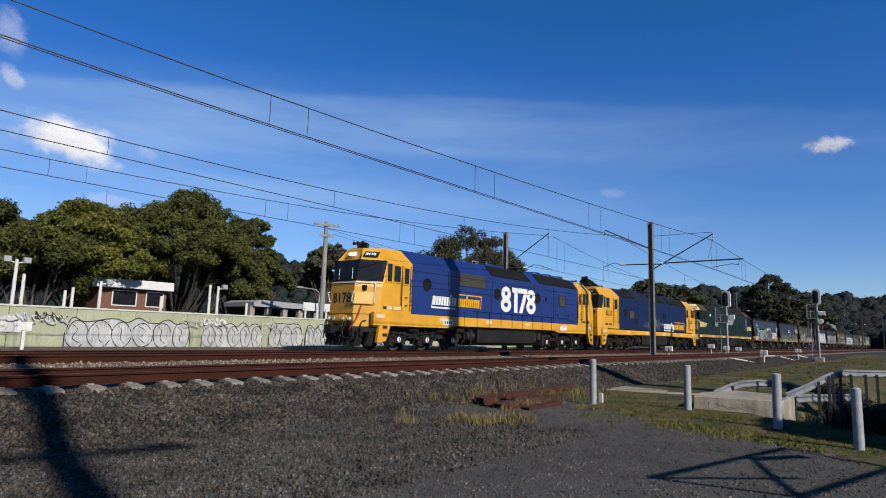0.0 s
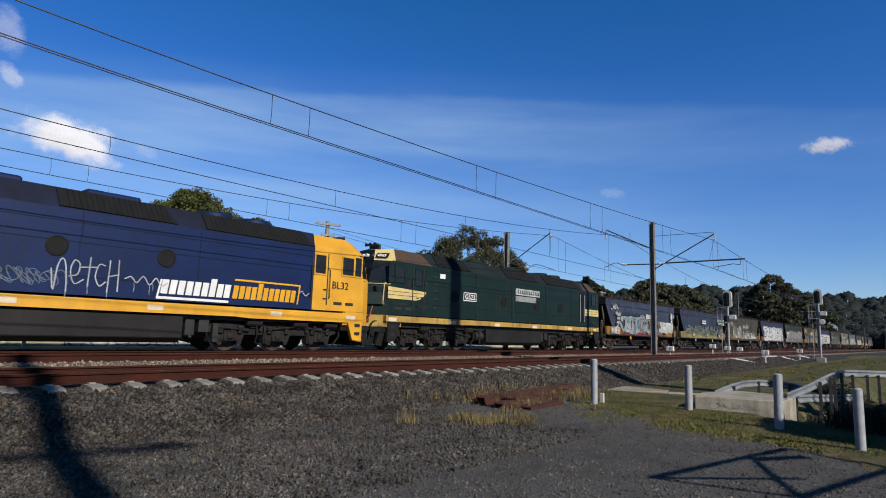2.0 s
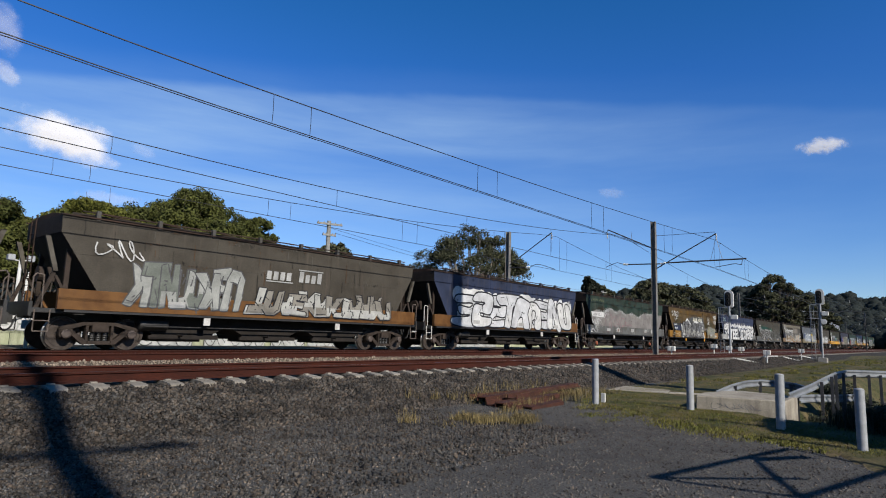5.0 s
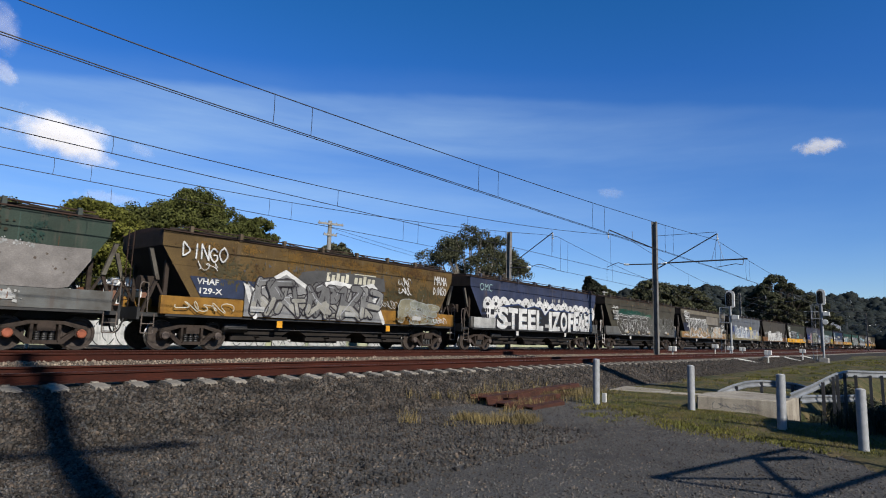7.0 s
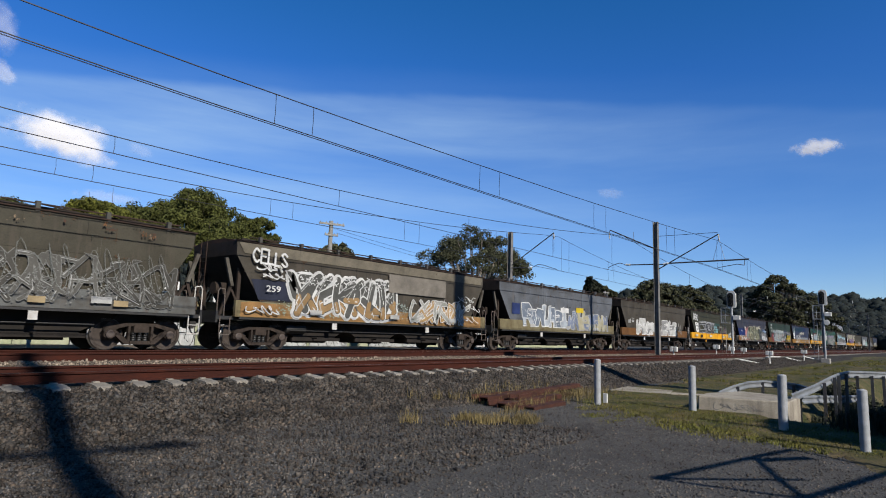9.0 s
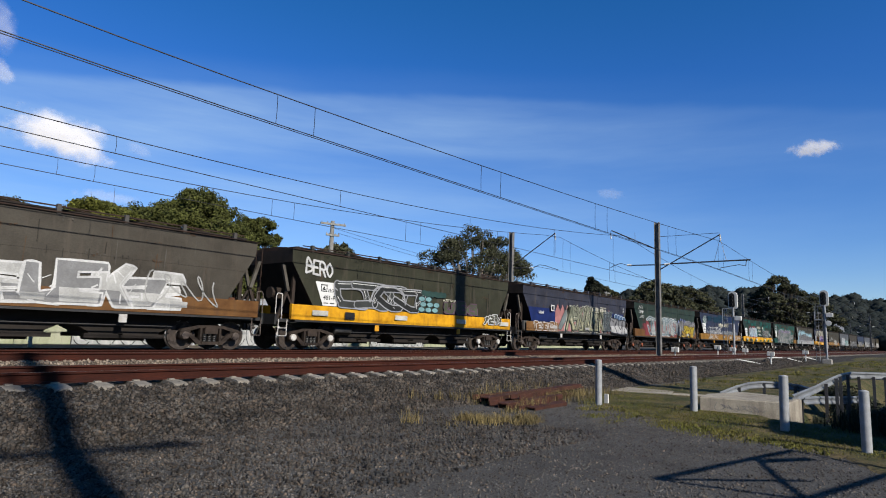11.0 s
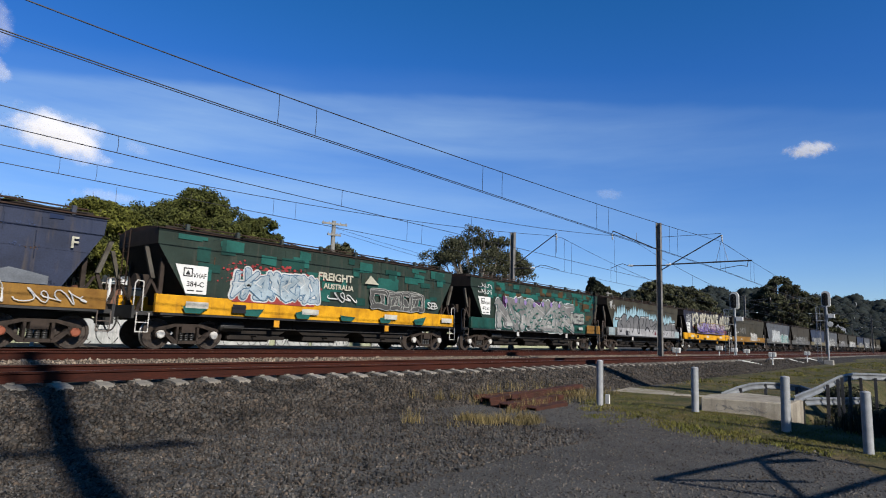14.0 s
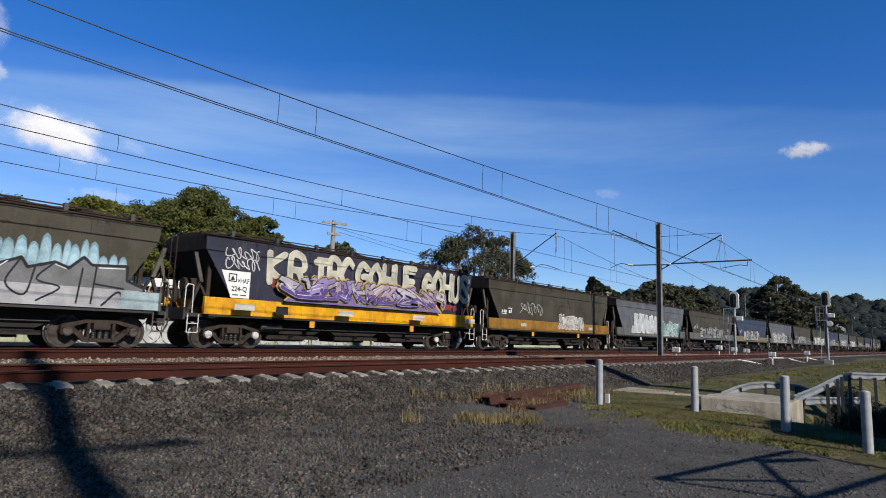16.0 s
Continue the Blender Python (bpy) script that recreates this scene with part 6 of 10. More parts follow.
power_pole(27.4, 34.0, 8.65, -20)
power_pole(88, 41, 8.2)
for z, dy in ((8.4, 0.8), (7.7, -0.7)):
    bm = bmesh.new()
    b, c = Vector((27.4, 34.0 + dy, z)), Vector((88, 41 + dy, z - 0.4))
    for p, q in ((b, c),):
        pipe(bm, [p.lerp(q, i / 10) - Vector((0, 0, 3.2 * (i / 10) * (1 - i / 10))) for i in range(11)], 0.012, 4)
    whole("power_line", bm, WIRE, "thin dark power line behind the railway", "power line", "power lines")

# ---- trees


def tree(name, x, y, h, spread, leaf, bark, label, seed, lobes=14, count=7000, size=0.3, low=0.3, flat=0.75, category="tree", lobe=0.36, squash=1.0, skirt=0):
    """Tapered trunk, forking limbs and a crown of leafy lobes on their ends."""
    rg = np.random.default_rng(seed)
    g = float(land(x, y))
    t = thing(name, label, category, pose(x, y, g))
    h = h - g
    bm = bmesh.new()
    r0 = 0.03 * h
    fork = Vector((rg.normal() * 0.3, rg.normal() * 0.3, h * low))
    rod(bm, (0, 0, -0.3), fork, r0, 10, r0 * 0.7)
    cs, rs = [], []
    for i in range(lobes):
        a = i * 2.4 + rg.random()
        q = math.sqrt((i + 0.5) / lobes)
        top = h * (low + (1 - low) * (0.25 + 0.60 * (1 - q * q * 0.75))) * (0.9 + 0.14 * rg.random())
        rr = spread * lobe * (0.75 + 0.5 * rg.random())
        c = Vector((spread * (1 - lobe * 0.8) * q * math.cos(a), squash * spread * (1 - lobe * 0.8) * q * math.sin(a), min(top, h - rr * flat * 0.9)))
        mid = fork.lerp(c, 0.5) + Vector((rg.normal() * 0.2, rg.normal() * 0.2, -0.1 * h * q))
        rod(bm, fork, mid, r0 * 0.42, 6, r0 * 0.25)
        rod(bm, mid, c, r0 * 0.25, 6, r0 * 0.08)
        for _ in range(3):
            e = c + Vector(rg.normal(size=3) * rr * 0.5)
            rod(bm, mid.lerp(c, 0.6), e, r0 * 0.1, 4, r0 * 0.04)
        cs.append(c)
        rs.append(rr)
    part("trunk", bm, bark, t)
    for i in range(skirt):                   # lower boughs that hide the limbs
        a, q = i * 2.4 + rg.random(), math.sqrt((i + 0.5) / skirt)
        cs.append(Vector((0.85 * spread * q * math.cos(a), 0.85 * spread * q * math.sin(a), h * (0.30 + 0.26 * rg.random()))))
        rs.append(spread * lobe * (0.9 + 0.5 * rg.random()))
    clumps, sizes = [], []
    for c, rr in zip(cs, rs):                # each lobe breaks up into leafy tufts, with gaps between them
        for _ in range(15):
            d = Vector(rg.normal(size=3)).normalized()
            if d.z < -0.35:
                d.z *= -0.6
            q = rr * (0.26 + 0.20 * rg.random())
            clumps.append(c + Vector((d.x, d.y, d.z * flat)) * (rr * (0.62 + 0.26 * rg.random())))
            sizes.append(q)
    v, f = leaves_on(rg, clumps, sizes, int(count * 1.25), size, 0.8, 0.25)
    ob = new("crown", fast_mesh("crown", v, f, leaf))
    ob.parent = t
    return t


# figs beside the station road
tree("fig_tree", 25.6, 52, 13.7, 7.2, FIG_LEAF, BARK, "large dark green spreading fig tree behind the wall", 1, 34, 92000, 0.092, 0.05, 0.85, lobe=0.27)
tree("fig_tree", 33.2, 54, 12.9, 4.9, FIG_LEAF, BARK, "dark green fig tree behind the wall", 2, 24, 56000, 0.092, 0.05, 0.95, lobe=0.29)
tree("fig_tree", 18.0, 50, 11.3, 5.8, FIG_LEAF_B, BARK, "spreading yellow-green tree behind the wall", 3, 30, 70000, 0.092, 0.05, 0.6, lobe=0.26)
tree("fig_tree", 10.5, 52, 10.4, 5.6, FIG_LEAF, BARK, "spreading green tree behind the wall", 4, 28, 70000, 0.092, 0.05, 0.62, lobe=0.27)
tree("fig_tree", 3.0, 50, 8.9, 6.0, FIG_LEAF, BARK, "spreading green tree behind the wall", 5, 16, 48000, 0.1, 0.05, 0.75)
tree("fig_tree", 22.5, 60, 10.5, 6.0, FIG_LEAF, BARK, "dark tree behind the others", 6, 14, 30000, 0.13, 0.03, 0.8)
tree("fig_tree", 13.5, 62, 10.4, 6.5, FIG_LEAF, BARK, "dark tree behind the others", 16, 14, 30000, 0.13, 0.03, 0.8)
tree("fig_tree", 6.5, 47, 8.6, 5.0, FIG_LEAF, BARK, "spreading green tree behind the wall", 21, 14, 44000, 0.092, 0.05, 0.8)
tree("fig_tree", 14.0, 48.5, 9.0, 4.8, FIG_LEAF, BARK, "spreading green tree behind the wall", 22, 14, 44000, 0.092, 0.05, 0.8)
tree("fig_tree", 30.0, 50, 9.0, 4.0, FIG_LEAF, BARK, "dark green tree behind the wall", 23, 14, 44000, 0.092, 0.05, 0.9)
# gums and others beyond the train
tree("gum_tree", 59.0, 45, 14.7, 7.8, GUM_LEAF, PALE_BARK, "open-crowned gum tree with pale limbs", 7, 40, 24000, 0.095, 0.28, 0.75, lobe=0.19)
tree("gum_tree", 66.5, 47, 11.0, 4.0, GUM_LEAF, PALE_BARK, "open-crowned gum tree with pale limbs", 8, 12, 8000, 0.10, 0.30, 0.8, lobe=0.32)
tree("gum_tree", 64, 78, 15.3, 6.0, GUM_LEAF, BARK, "grey-green gum tree in the distance", 9, 12, 10000, 0.28, 0.3, 0.7)
tree("pine_tree", 118, 58, 15.9, 2.3, BUSH_LEAF, BARK, "dark narrow pine in the distance", 10, 12, 9000, 0.3, 0.1, 1.2, lobe=0.42)
tree("gum_tree", 128, 60, 14.6, 3.8, GUM_LEAF, BARK, "grey-green gum tree in the distance", 11, 16, 7000, 0.24, 0.25, 0.7, lobe=0.28)
tree("gum_tree", 112, 42, 13.0, 7.3, GUM_LEAF, BARK, "broad leafy tree beyond the train", 12, 44, 24000, 0.2, 0.1, 0.65, lobe=0.19, skirt=20)
tree("gum_tree", 126, 41, 13.0, 7.3, GUM_LEAF, BARK, "broad leafy tree beyond the train", 13, 44, 24000, 0.2, 0.1, 0.65, lobe=0.19, skirt=20)
tree("gum_tree", 150, 29, 17.4, 6.8, GUM_LEAF, BARK, "tall dark gum tree with a domed crown", 14, 54, 30000, 0.2, 0.2, 0.6, lobe=0.165, skirt=40)
tree("gum_tree", 164, 24, 13.5, 6.0, GUM_LEAF, BARK, "dark gum tree beside a taller one", 15, 34, 20000, 0.2, 0.1, 0.6, lobe=0.19, skirt=24)


# unseen trees behind the viewer's right shoulder, added to lay shade on the drain
tree("roadside_tree", 12.35, -5.1, 4.3, 2.3, GUM_LEAF, BARK, "small unseen leafy tree added to shade the drain's edge", 32, 16, 9000, 0.11, 0.25, 0.8, lobe=0.36)
tree("roadside_tree", 17.6, -10.5, 6.6, 3.2, GUM_LEAF, BARK, "unseen leafy tree added to shade the drain", 31, 18, 14000, 0.12, 0.25, 0.8, lobe=0.34)


def hill_height(x, y):
    d = np.hypot(x, y)
    az = np.degrees(np.arctan2(y, x))
    slope = np.interp(az, (-40, -10, 2, 6, 12, 16, 22, 34, 46, 52, 57, 65, 80, 120, 160), (0.05, 0.05, 0.054, 0.060, 0.070, 0.074, 0.068, 0.055, 0.07, 0.098, 0.112, 0.115, 0.09, 0.06, 0.05))
    wob = 1 + 0.05 * np.sin(az * 1.9 + d * 0.004) + 0.03 * np.sin(az * 4.7)
    return -1.5 + slope * wob * d * smoothstep(230, 620, d)


def hills():
    az = np.radians(np.arange(-45, 170, 1.0))
    ds = np.array([200, 260, 320, 380, 440, 500, 560, 620, 700, 800, 1000])
    A, D = np.meshgrid(az, ds)
    x, y = D * np.cos(A), D * np.sin(A)
    z = hill_height(x, y)
    n = len(az)
    i = np.arange(len(ds) - 1)[:, None] * n + np.arange(n - 1)[None, :]
    f = np.stack([i, i + n, i + n + 1, i + 1], -1).reshape(-1, 4)
    tagged(new("hill_ground", fast_mesh("hill_ground", np.stack([x.ravel(), y.ravel(), z.ravel()], 1), f, HILL_LEAF)),
           "dark wooded hills behind the town", "hill", kind="structure")
    rg = np.random.default_rng(31)
    m = 6500
    a = np.radians(np.concatenate([rg.uniform(-6, 30, m // 2), rg.uniform(30, 75, m // 2)]))
    d = 240 + 400 * rg.random(m) ** 0.8
    cx, cy = d * np.cos(a), d * np.sin(a)
    r = 2.6 + 2.8 * rg.random(m)
    cz = hill_height(cx, cy) + r * 0.9
    v, f = leaves_on(rg, np.stack([cx, cy, cz], 1), r, 200000, 0.42, 1.0, 0.8)
    lump = bmesh.new()                       # the massed foliage inside each crown
    bmesh.ops.create_icosphere(lump, subdivisions=1, radius=1.0)
    lv = np.array([tuple(q.co) for q in lump.verts])
    lf = np.array([[q.index for q in g.verts] for g in lump.faces])
    lump.free()
    lv = lv[None] * (0.80 + 0.26 * rg.random((m, len(lv), 1))) * r[:, None, None] + np.stack([cx, cy, cz], 1)[:, None, :]
    lf = (lf[None] + lv.shape[1] * np.arange(m)[:, None, None]).reshape(-1, 3)
    tagged(new("woodland", fast_mesh("woodland", lv.reshape(-1, 3), lf, HILL_LEAF)), "massed dark crowns of the gum woodland", "woodland", kind="stuff")
    tagged(new("woodland", fast_mesh("woodland", v, f, HILL_LEAF)), "dark gum woodland covering the hills", "woodland", kind="stuff")


hills()


def cottage(x, y, w, d, h, yaw, roof, label):
    t = thing("house", label, "house", pose(x, y, float(hill_height(x, y)) if math.hypot(x, y) > 235 else float(land(x, y)), 0, 0, yaw), "houses beyond the line")
    bm = bmesh.new()
    box(bm, -w / 2, w / 2, -d / 2, d / 2, -1.0, h)
    part("wall", bm, CREAM_WALL, t)
    bm = bmesh.new()
    slab(bm, [(-d / 2 - 0.5, h), (d / 2 + 0.5, h), (0, h + d * 0.26)], -w / 2 - 0.4, w / 2 + 0.4, "x")
    part("roof", bm, roof, t)
    for q in (-w / 4, w / 4):
        win = thing_part("window", t)
        bm = bmesh.new()
        box(bm, q - 0.7, q + 0.7, -d / 2 - 0.04, -d / 2 + 0.02, h * 0.35, h * 0.8)
        part("pane", bm, GLASS_DARK, win)


CREAM_WALL = surface("cream_house_wall", (0.52, 0.48, 0.40), (0.42, 0.38, 0.31), 1, 0.85, 0.0, 0.08, 20, 0.05)
ROOF_GREY = surface("pale_metal_roof", (0.40, 0.41, 0.42), (0.32, 0.32, 0.33), 1, 0.5, 0.3, 0.06, 20, 0.02)
cottage(150, 48, 13, 9, 2.8, -65, ROOF_GREY, "cream house with a pale metal roof beyond the train")
cottage(185, 45, 14, 9, 3.0, -75, ROOF_GREY, "cream house with a pale metal roof beyond the train")
cottage(205, 30, 12, 9, 5.6, -80, ROOF_GREY, "two-storey cream house among the trees")
cottage(172, 62, 13, 9, 5.6, -65, ROOF_GREY, "cream house with a pale metal roof on the rise")

# ---- clouds: thin drifting sheets of vapour, bulging where they are thick


def vapour(name, w, h, lean, dense, seed):
    """Sunlit vapour that thins out towards a billowing edge; flatter and softer underneath."""
    m = bpy.data.materials.new(name)
    m.use_nodes = True
    n, l = m.node_tree.nodes, m.node_tree.links
    p = n["Principled BSDF"]
    p.inputs["Base Color"].default_value = (0.36, 0.36, 0.375, 1)
    p.inputs["Roughness"].default_value = 1.0
    p.inputs["Specular IOR Level"].default_value = 0.0

    def maths(op, a, b=0.0):
        x = n.new("ShaderNodeMath")
        x.operation = op
        for k, v in enumerate((a, b)):
            if isinstance(v, (int, float)):
                x.inputs[k].default_value = v
            else:
                l.new(v, x.inputs[k])
        return x.outputs["Value"]

    def billow(scale, detail):
        mp = n.new("ShaderNodeMapping")
        mp.inputs["Location"].default_value = (seed * 3.7, 0.0, seed * 1.9)
        mp.inputs["Scale"].default_value = (1 / h, 1 / h, 1 / h)
        t = n.new("ShaderNodeTexNoise")
        t.inputs["Scale"].default_value = scale
        t.inputs["Detail"].default_value = detail
        t.inputs["Roughness"].default_value = 0.6
        l.new(co.outputs["Object"], mp.inputs["Vector"])
        l.new(mp.outputs["Vector"], t.inputs["Vector"])
        return maths("SUBTRACT", t.outputs["Fac"], 0.5)

    co = n.new("ShaderNodeTexCoord")
    xyz = n.new("ShaderNodeSeparateXYZ")
    l.new(co.outputs["Object"], xyz.inputs["Vector"])
    a = maths("MULTIPLY", xyz.outputs["X"], 2 / w)
    b = maths("ADD", maths("MULTIPLY", xyz.outputs["Z"], 2 / h), maths("MULTIPLY", a, lean))
    r = maths("SQRT", maths("ADD", maths("MULTIPLY", a, a), maths("MULTIPLY", b, b)))
    rim = maths("ADD", maths("SUBTRACT", 0.95, r), maths("MULTIPLY", billow(2.0, 6), 1.25))
    soft = n.new("ShaderNodeMapRange")
    soft.interpolation_type = "SMOOTHSTEP"
    for k, v in zip(("From Min", "From Max", "To Min", "To Max"), (-0.02, 0.62, 0.0, dense)):
        soft.inputs[k].default_value = v
    l.new(rim, soft.inputs["Value"])
    l.new(soft.outputs["Result"], p.inputs["Alpha"])
    return m


def cloud(direction, w, h, lean, dense, drift, seed, label, dist=3000.0):
    """A cloud w by h metres, a billowing shell that bulges towards the sun; lean lets one side sink."""
    d = Vector(direction).normalized()
    c = d * dist
    right = Vector((d.y, -d.x, 0)).normalized()
    up = right.cross(d)
    turn = Matrix((right, d, up)).transposed().to_4x4()
    nx, ny = 80, 48
    tip, tilt = -0.7 * LIGHT.dot(right), -0.7 * LIGHT.dot(up)      # the sheet lies across the sunlight
    verts = []
    for j in range(ny):
        for i in range(nx):
            a, b = 3.0 * (i / (nx - 1) - 0.5), 3.0 * (j / (ny - 1) - 0.5)
            q = Vector((a * w / h * 1.1, b * 1.1, seed * 7.3))
            puff = noise.fractal(q * 1.3, 0.75, 2.0, 5) * 0.30 + noise.fractal(q * 3.1, 0.8, 2.0, 4) * 0.12
            rim = max(0.0, 1.2 - math.hypot(a, b + lean * a))
            verts.append((a * w / 2, tip * a * w / 2 + tilt * b * h / 2 - h * (0.10 * rim + 0.05 * puff), b * h / 2))
    faces = [(j * nx + i, j * nx + i + 1, (j + 1) * nx + i + 1, (j + 1) * nx + i) for j in range(ny - 1) for i in range(nx - 1)]
    me = bpy.data.meshes.new("cloud")
    me.from_pydata(verts, [], faces)
    me.materials.append(vapour("sunlit_vapour", w, h, lean, dense, seed))
    me.shade_smooth()
    ob = tagged(new("cloud", me), label, "cloud", "small clouds")
    CLOUDS.append((ob, Matrix.Translation(c + right * drift / 2) @ turn, Matrix.Translation(c - right * drift / 2) @ turn))


cloud((0.2700, 0.926, 0.2570), 430, 240, 0.42, 0.98, 92, 1, "bright white fair-weather cloud with soft edges")
cloud((0.9537, 0.1225, 0.2765), 225, 80, -0.05, 0.75, 125, 2, "small soft white cloud")
cloud((0.178, 0.910, 0.374), 150, 210, 0.3, 0.28, 95, 3, "thin white scrap of cloud")
cloud((0.192, 0.927, 0.322), 120, 100, 0.4, 0.36, 95, 4, "thin white scrap of cloud")
cloud((0.8865, 0.4005, 0.2316), 150, 60, 0.25, 0.13, 60, 5, "faint small cloud low in the sky")
cloud((0.3605, 0.8972, 0.2553), 120, 70, 0.5, 0.13, 92, 6, "faint wisp beside a cloud")
cloud((0.3354, 0.9246, 0.1803), 300, 70, 0.1, 0.20, 60, 7, "pale low cloud above the trees")

# ---- locomotives


def loco_bogie(parent, x, wheels):
    """Three-axle bogie: deep side frame with pedestals, axle boxes, springs, brake cylinders, rods and pipes."""
    bm = bmesh.new()
    rgb = random.Random(int(x * 10))
    for s in (-1, 1):
        y0, y1 = (0.92, 1.08) if s > 0 else (-1.08, -0.92)
        slab(bm, [(-2.75, 0.66), (-2.6, 0.92), (-1.35, 0.96), (-1.1, 0.84), (-0.75, 0.84), (-0.5, 0.96), (0.5, 0.96), (0.75, 0.84), (1.1, 0.84), (1.35, 0.96), (2.6, 0.92), (2.75, 0.66), (2.4, 0.56), (-2.4, 0.56)], y0, y1)
        for a in (-1.9, 0.0, 1.9):
            slab(bm, [(a - 0.56, 0.60), (a - 0.44, 0.22), (a - 0.30, 0.20), (a - 0.26, 0.34), (a + 0.26, 0.34), (a + 0.30, 0.20), (a + 0.44, 0.22), (a + 0.56, 0.60)], y0 - 0.012, y1 + 0.012)
            slab(bm, [(a - 0.24, 0.34), (a + 0.24, 0.34), (a + 0.24, 0.70), (a + 0.14, 0.80), (a - 0.14, 0.80), (a - 0.24, 0.70)], y0 - 0.05, y1 + 0.05)
            for d in (-0.36, 0.36):
                lathe(bm, [(0.60, 0.09), (0.63, 0.11), (0.67, 0.09), (0.71, 0.11), (0.75, 0.09), (0.79, 0.11), (0.84, 0.09)], 8, "z", (a + d, s * 1.10, 0))
            rod(bm, (a - 0.62, s * 1.14, 0.92), (a - 0.50, s * 1.14, 0.26), 0.035, 6)
            box(bm, a - 0.62, a - 0.50, s * 1.02 - 0.12, s * 1.02 + 0.12, 0.26, 0.62)
        for a in (-1.05, 0.9, 2.35):
            lathe(bm, [(-0.34, 0.05), (-0.31, 0.15), (0.22, 0.16), (0.27, 0.17), (0.30, 0.10), (0.38, 0.04)], 12, "x", (a, s * 1.16, 1.00))
            box(bm, a - 0.12, a + 0.12, s * 1.1 - 0.06, s * 1.1 + 0.06, 0.80, 0.95)
        for a, b, z0, z1 in ((-2.5, -1.2, 0.80, 0.70), (-0.5, 0.8, 0.74, 0.88), (0.9, 2.2, 0.88, 0.72)):
            rod(bm, (a, s * 1.19, z0), (b, s * 1.19, z1), 0.028, 6)
        pipe(bm, [(-2.85, s * 1.15, 0.95), (-2.8, s * 1.18, 0.55), (-2.55, s * 1.1, 0.18)], 0.03, 6)
        pipe(bm, [(2.85, s * 1.15, 0.95), (2.8, s * 1.18, 0.55), (2.55, s * 1.1, 0.18)], 0.03, 6)
        pipe(bm, [(-0.98, s * 1.2, 1.02), (-0.9, s * 1.22, 0.6), (-0.95, s * 1.15, 0.30), (-0.7, s * 1.1, 0.2)], 0.025, 6)
        for k in range(9):
            a = rgb.uniform(-2.6, 2.6)
            z = rgb.uniform(0.45, 0.95)
            box(bm, a - rgb.uniform(0.05, 0.14), a + rgb.uniform(0.05, 0.14), s * 1.12 - 0.05, s * 1.12 + 0.06, z - rgb.uniform(0.04, 0.10), z + rgb.uniform(0.04, 0.10))
    box(bm, -2.6, 2.6, -0.6, 0.6, 0.50, 1.05)
    ob = part("bogie", bm, LOCO_BOGIE, parent, "sooty three-axle bogie")
    ob.location = (x, 0, 0)
    for a in (-1.9, 0.0, 1.9):
        w = new("loco_wheelset", wheels)
        w.name = "wheelset"
        w.parent = ob
        w.location = (a, 0, 0.50)
    return ob


def hood_section(cant=3.90, top=4.55, inset=0.55, bottom=1.55, half=1.455):
    return [(-half, bottom), (-half, cant), (-half + inset, top), (0, top + 0.05), (half - inset, top), (half, cant), (half, bottom)]


def loft(bm, sections):
    """Skins a run of like sections, each (x or function of z, points (y, z))."""
    rings = [[bm.verts.new((x(z) if callable(x) else x, y, z)) for y, z in pts] for x, pts in sections]
    n = len(rings[0])
    for a, b in zip(rings, rings[1:]):
        for i in range(n):
            j = (i + 1) % n
            bm.faces.new((a[i], a[j], b[j], b[i]))
    bm.faces.new(rings[0][::-1])
    bm.faces.new(rings[-1])


def pane(parent, x0, x1, z0, z1, y, name="side_window", mat=None, frame_mat=None, out=0.012, gasket=True):
    """A framed opening on a side face; y is the face."""
    s = -1 if y < 0 else 1
    ob = None
    if gasket:
        bm = bmesh.new()
        for a, b, c, d in ((x0 - 0.05, x0, z0 - 0.05, z1 + 0.05), (x1, x1 + 0.05, z0 - 0.05, z1 + 0.05), (x0, x1, z0 - 0.05, z0), (x0, x1, z1, z1 + 0.05)):
            box(bm, a, b, min(y, y + s * 0.03), max(y, y + s * 0.03), c, d)
        ob = part(name, bm, frame_mat or BLACK_IRON, parent)
    bm = bmesh.new()
    box(bm, x0, x1, min(y, y + s * out), max(y, y + s * out), z0, z1)
    part("glass" if gasket else name, bm, mat or GLASS_DARK, ob or parent)


def porthole(parent, x, z, y, r=0.24, mat=None):
    s = -1 if y < 0 else 1
    bm = bmesh.new()
    lathe(bm, [(0.0, r + 0.04), (s * 0.02, r + 0.04), (s * 0.025, r), (s * 0.012, r - 0.01), (s * 0.012, 0.02)], 20, "y", (x, y, z))
    part("porthole", bm, mat or GRILLE, parent, "round grilled porthole")


def louvre(parent, x0, x1, z0, z1, y, mat=None):
    s = -1 if y < 0 else 1
    bm = bmesh.new()
    box(bm, x0, x1, min(y, y + s * 0.006), max(y, y + s * 0.006), z0, z1)
    n = max(3, int((z1 - z0) / 0.09))
    for i in range(n):
        z = z0 + (z1 - z0) * (i + 0.5) / n
        box(bm, x0 + 0.02, x1 - 0.02, min(y, y + s * 0.02), max(y, y + s * 0.02), z - 0.02, z + 0.012)
    part("louvre", bm, mat or MESH_BROWN, parent)


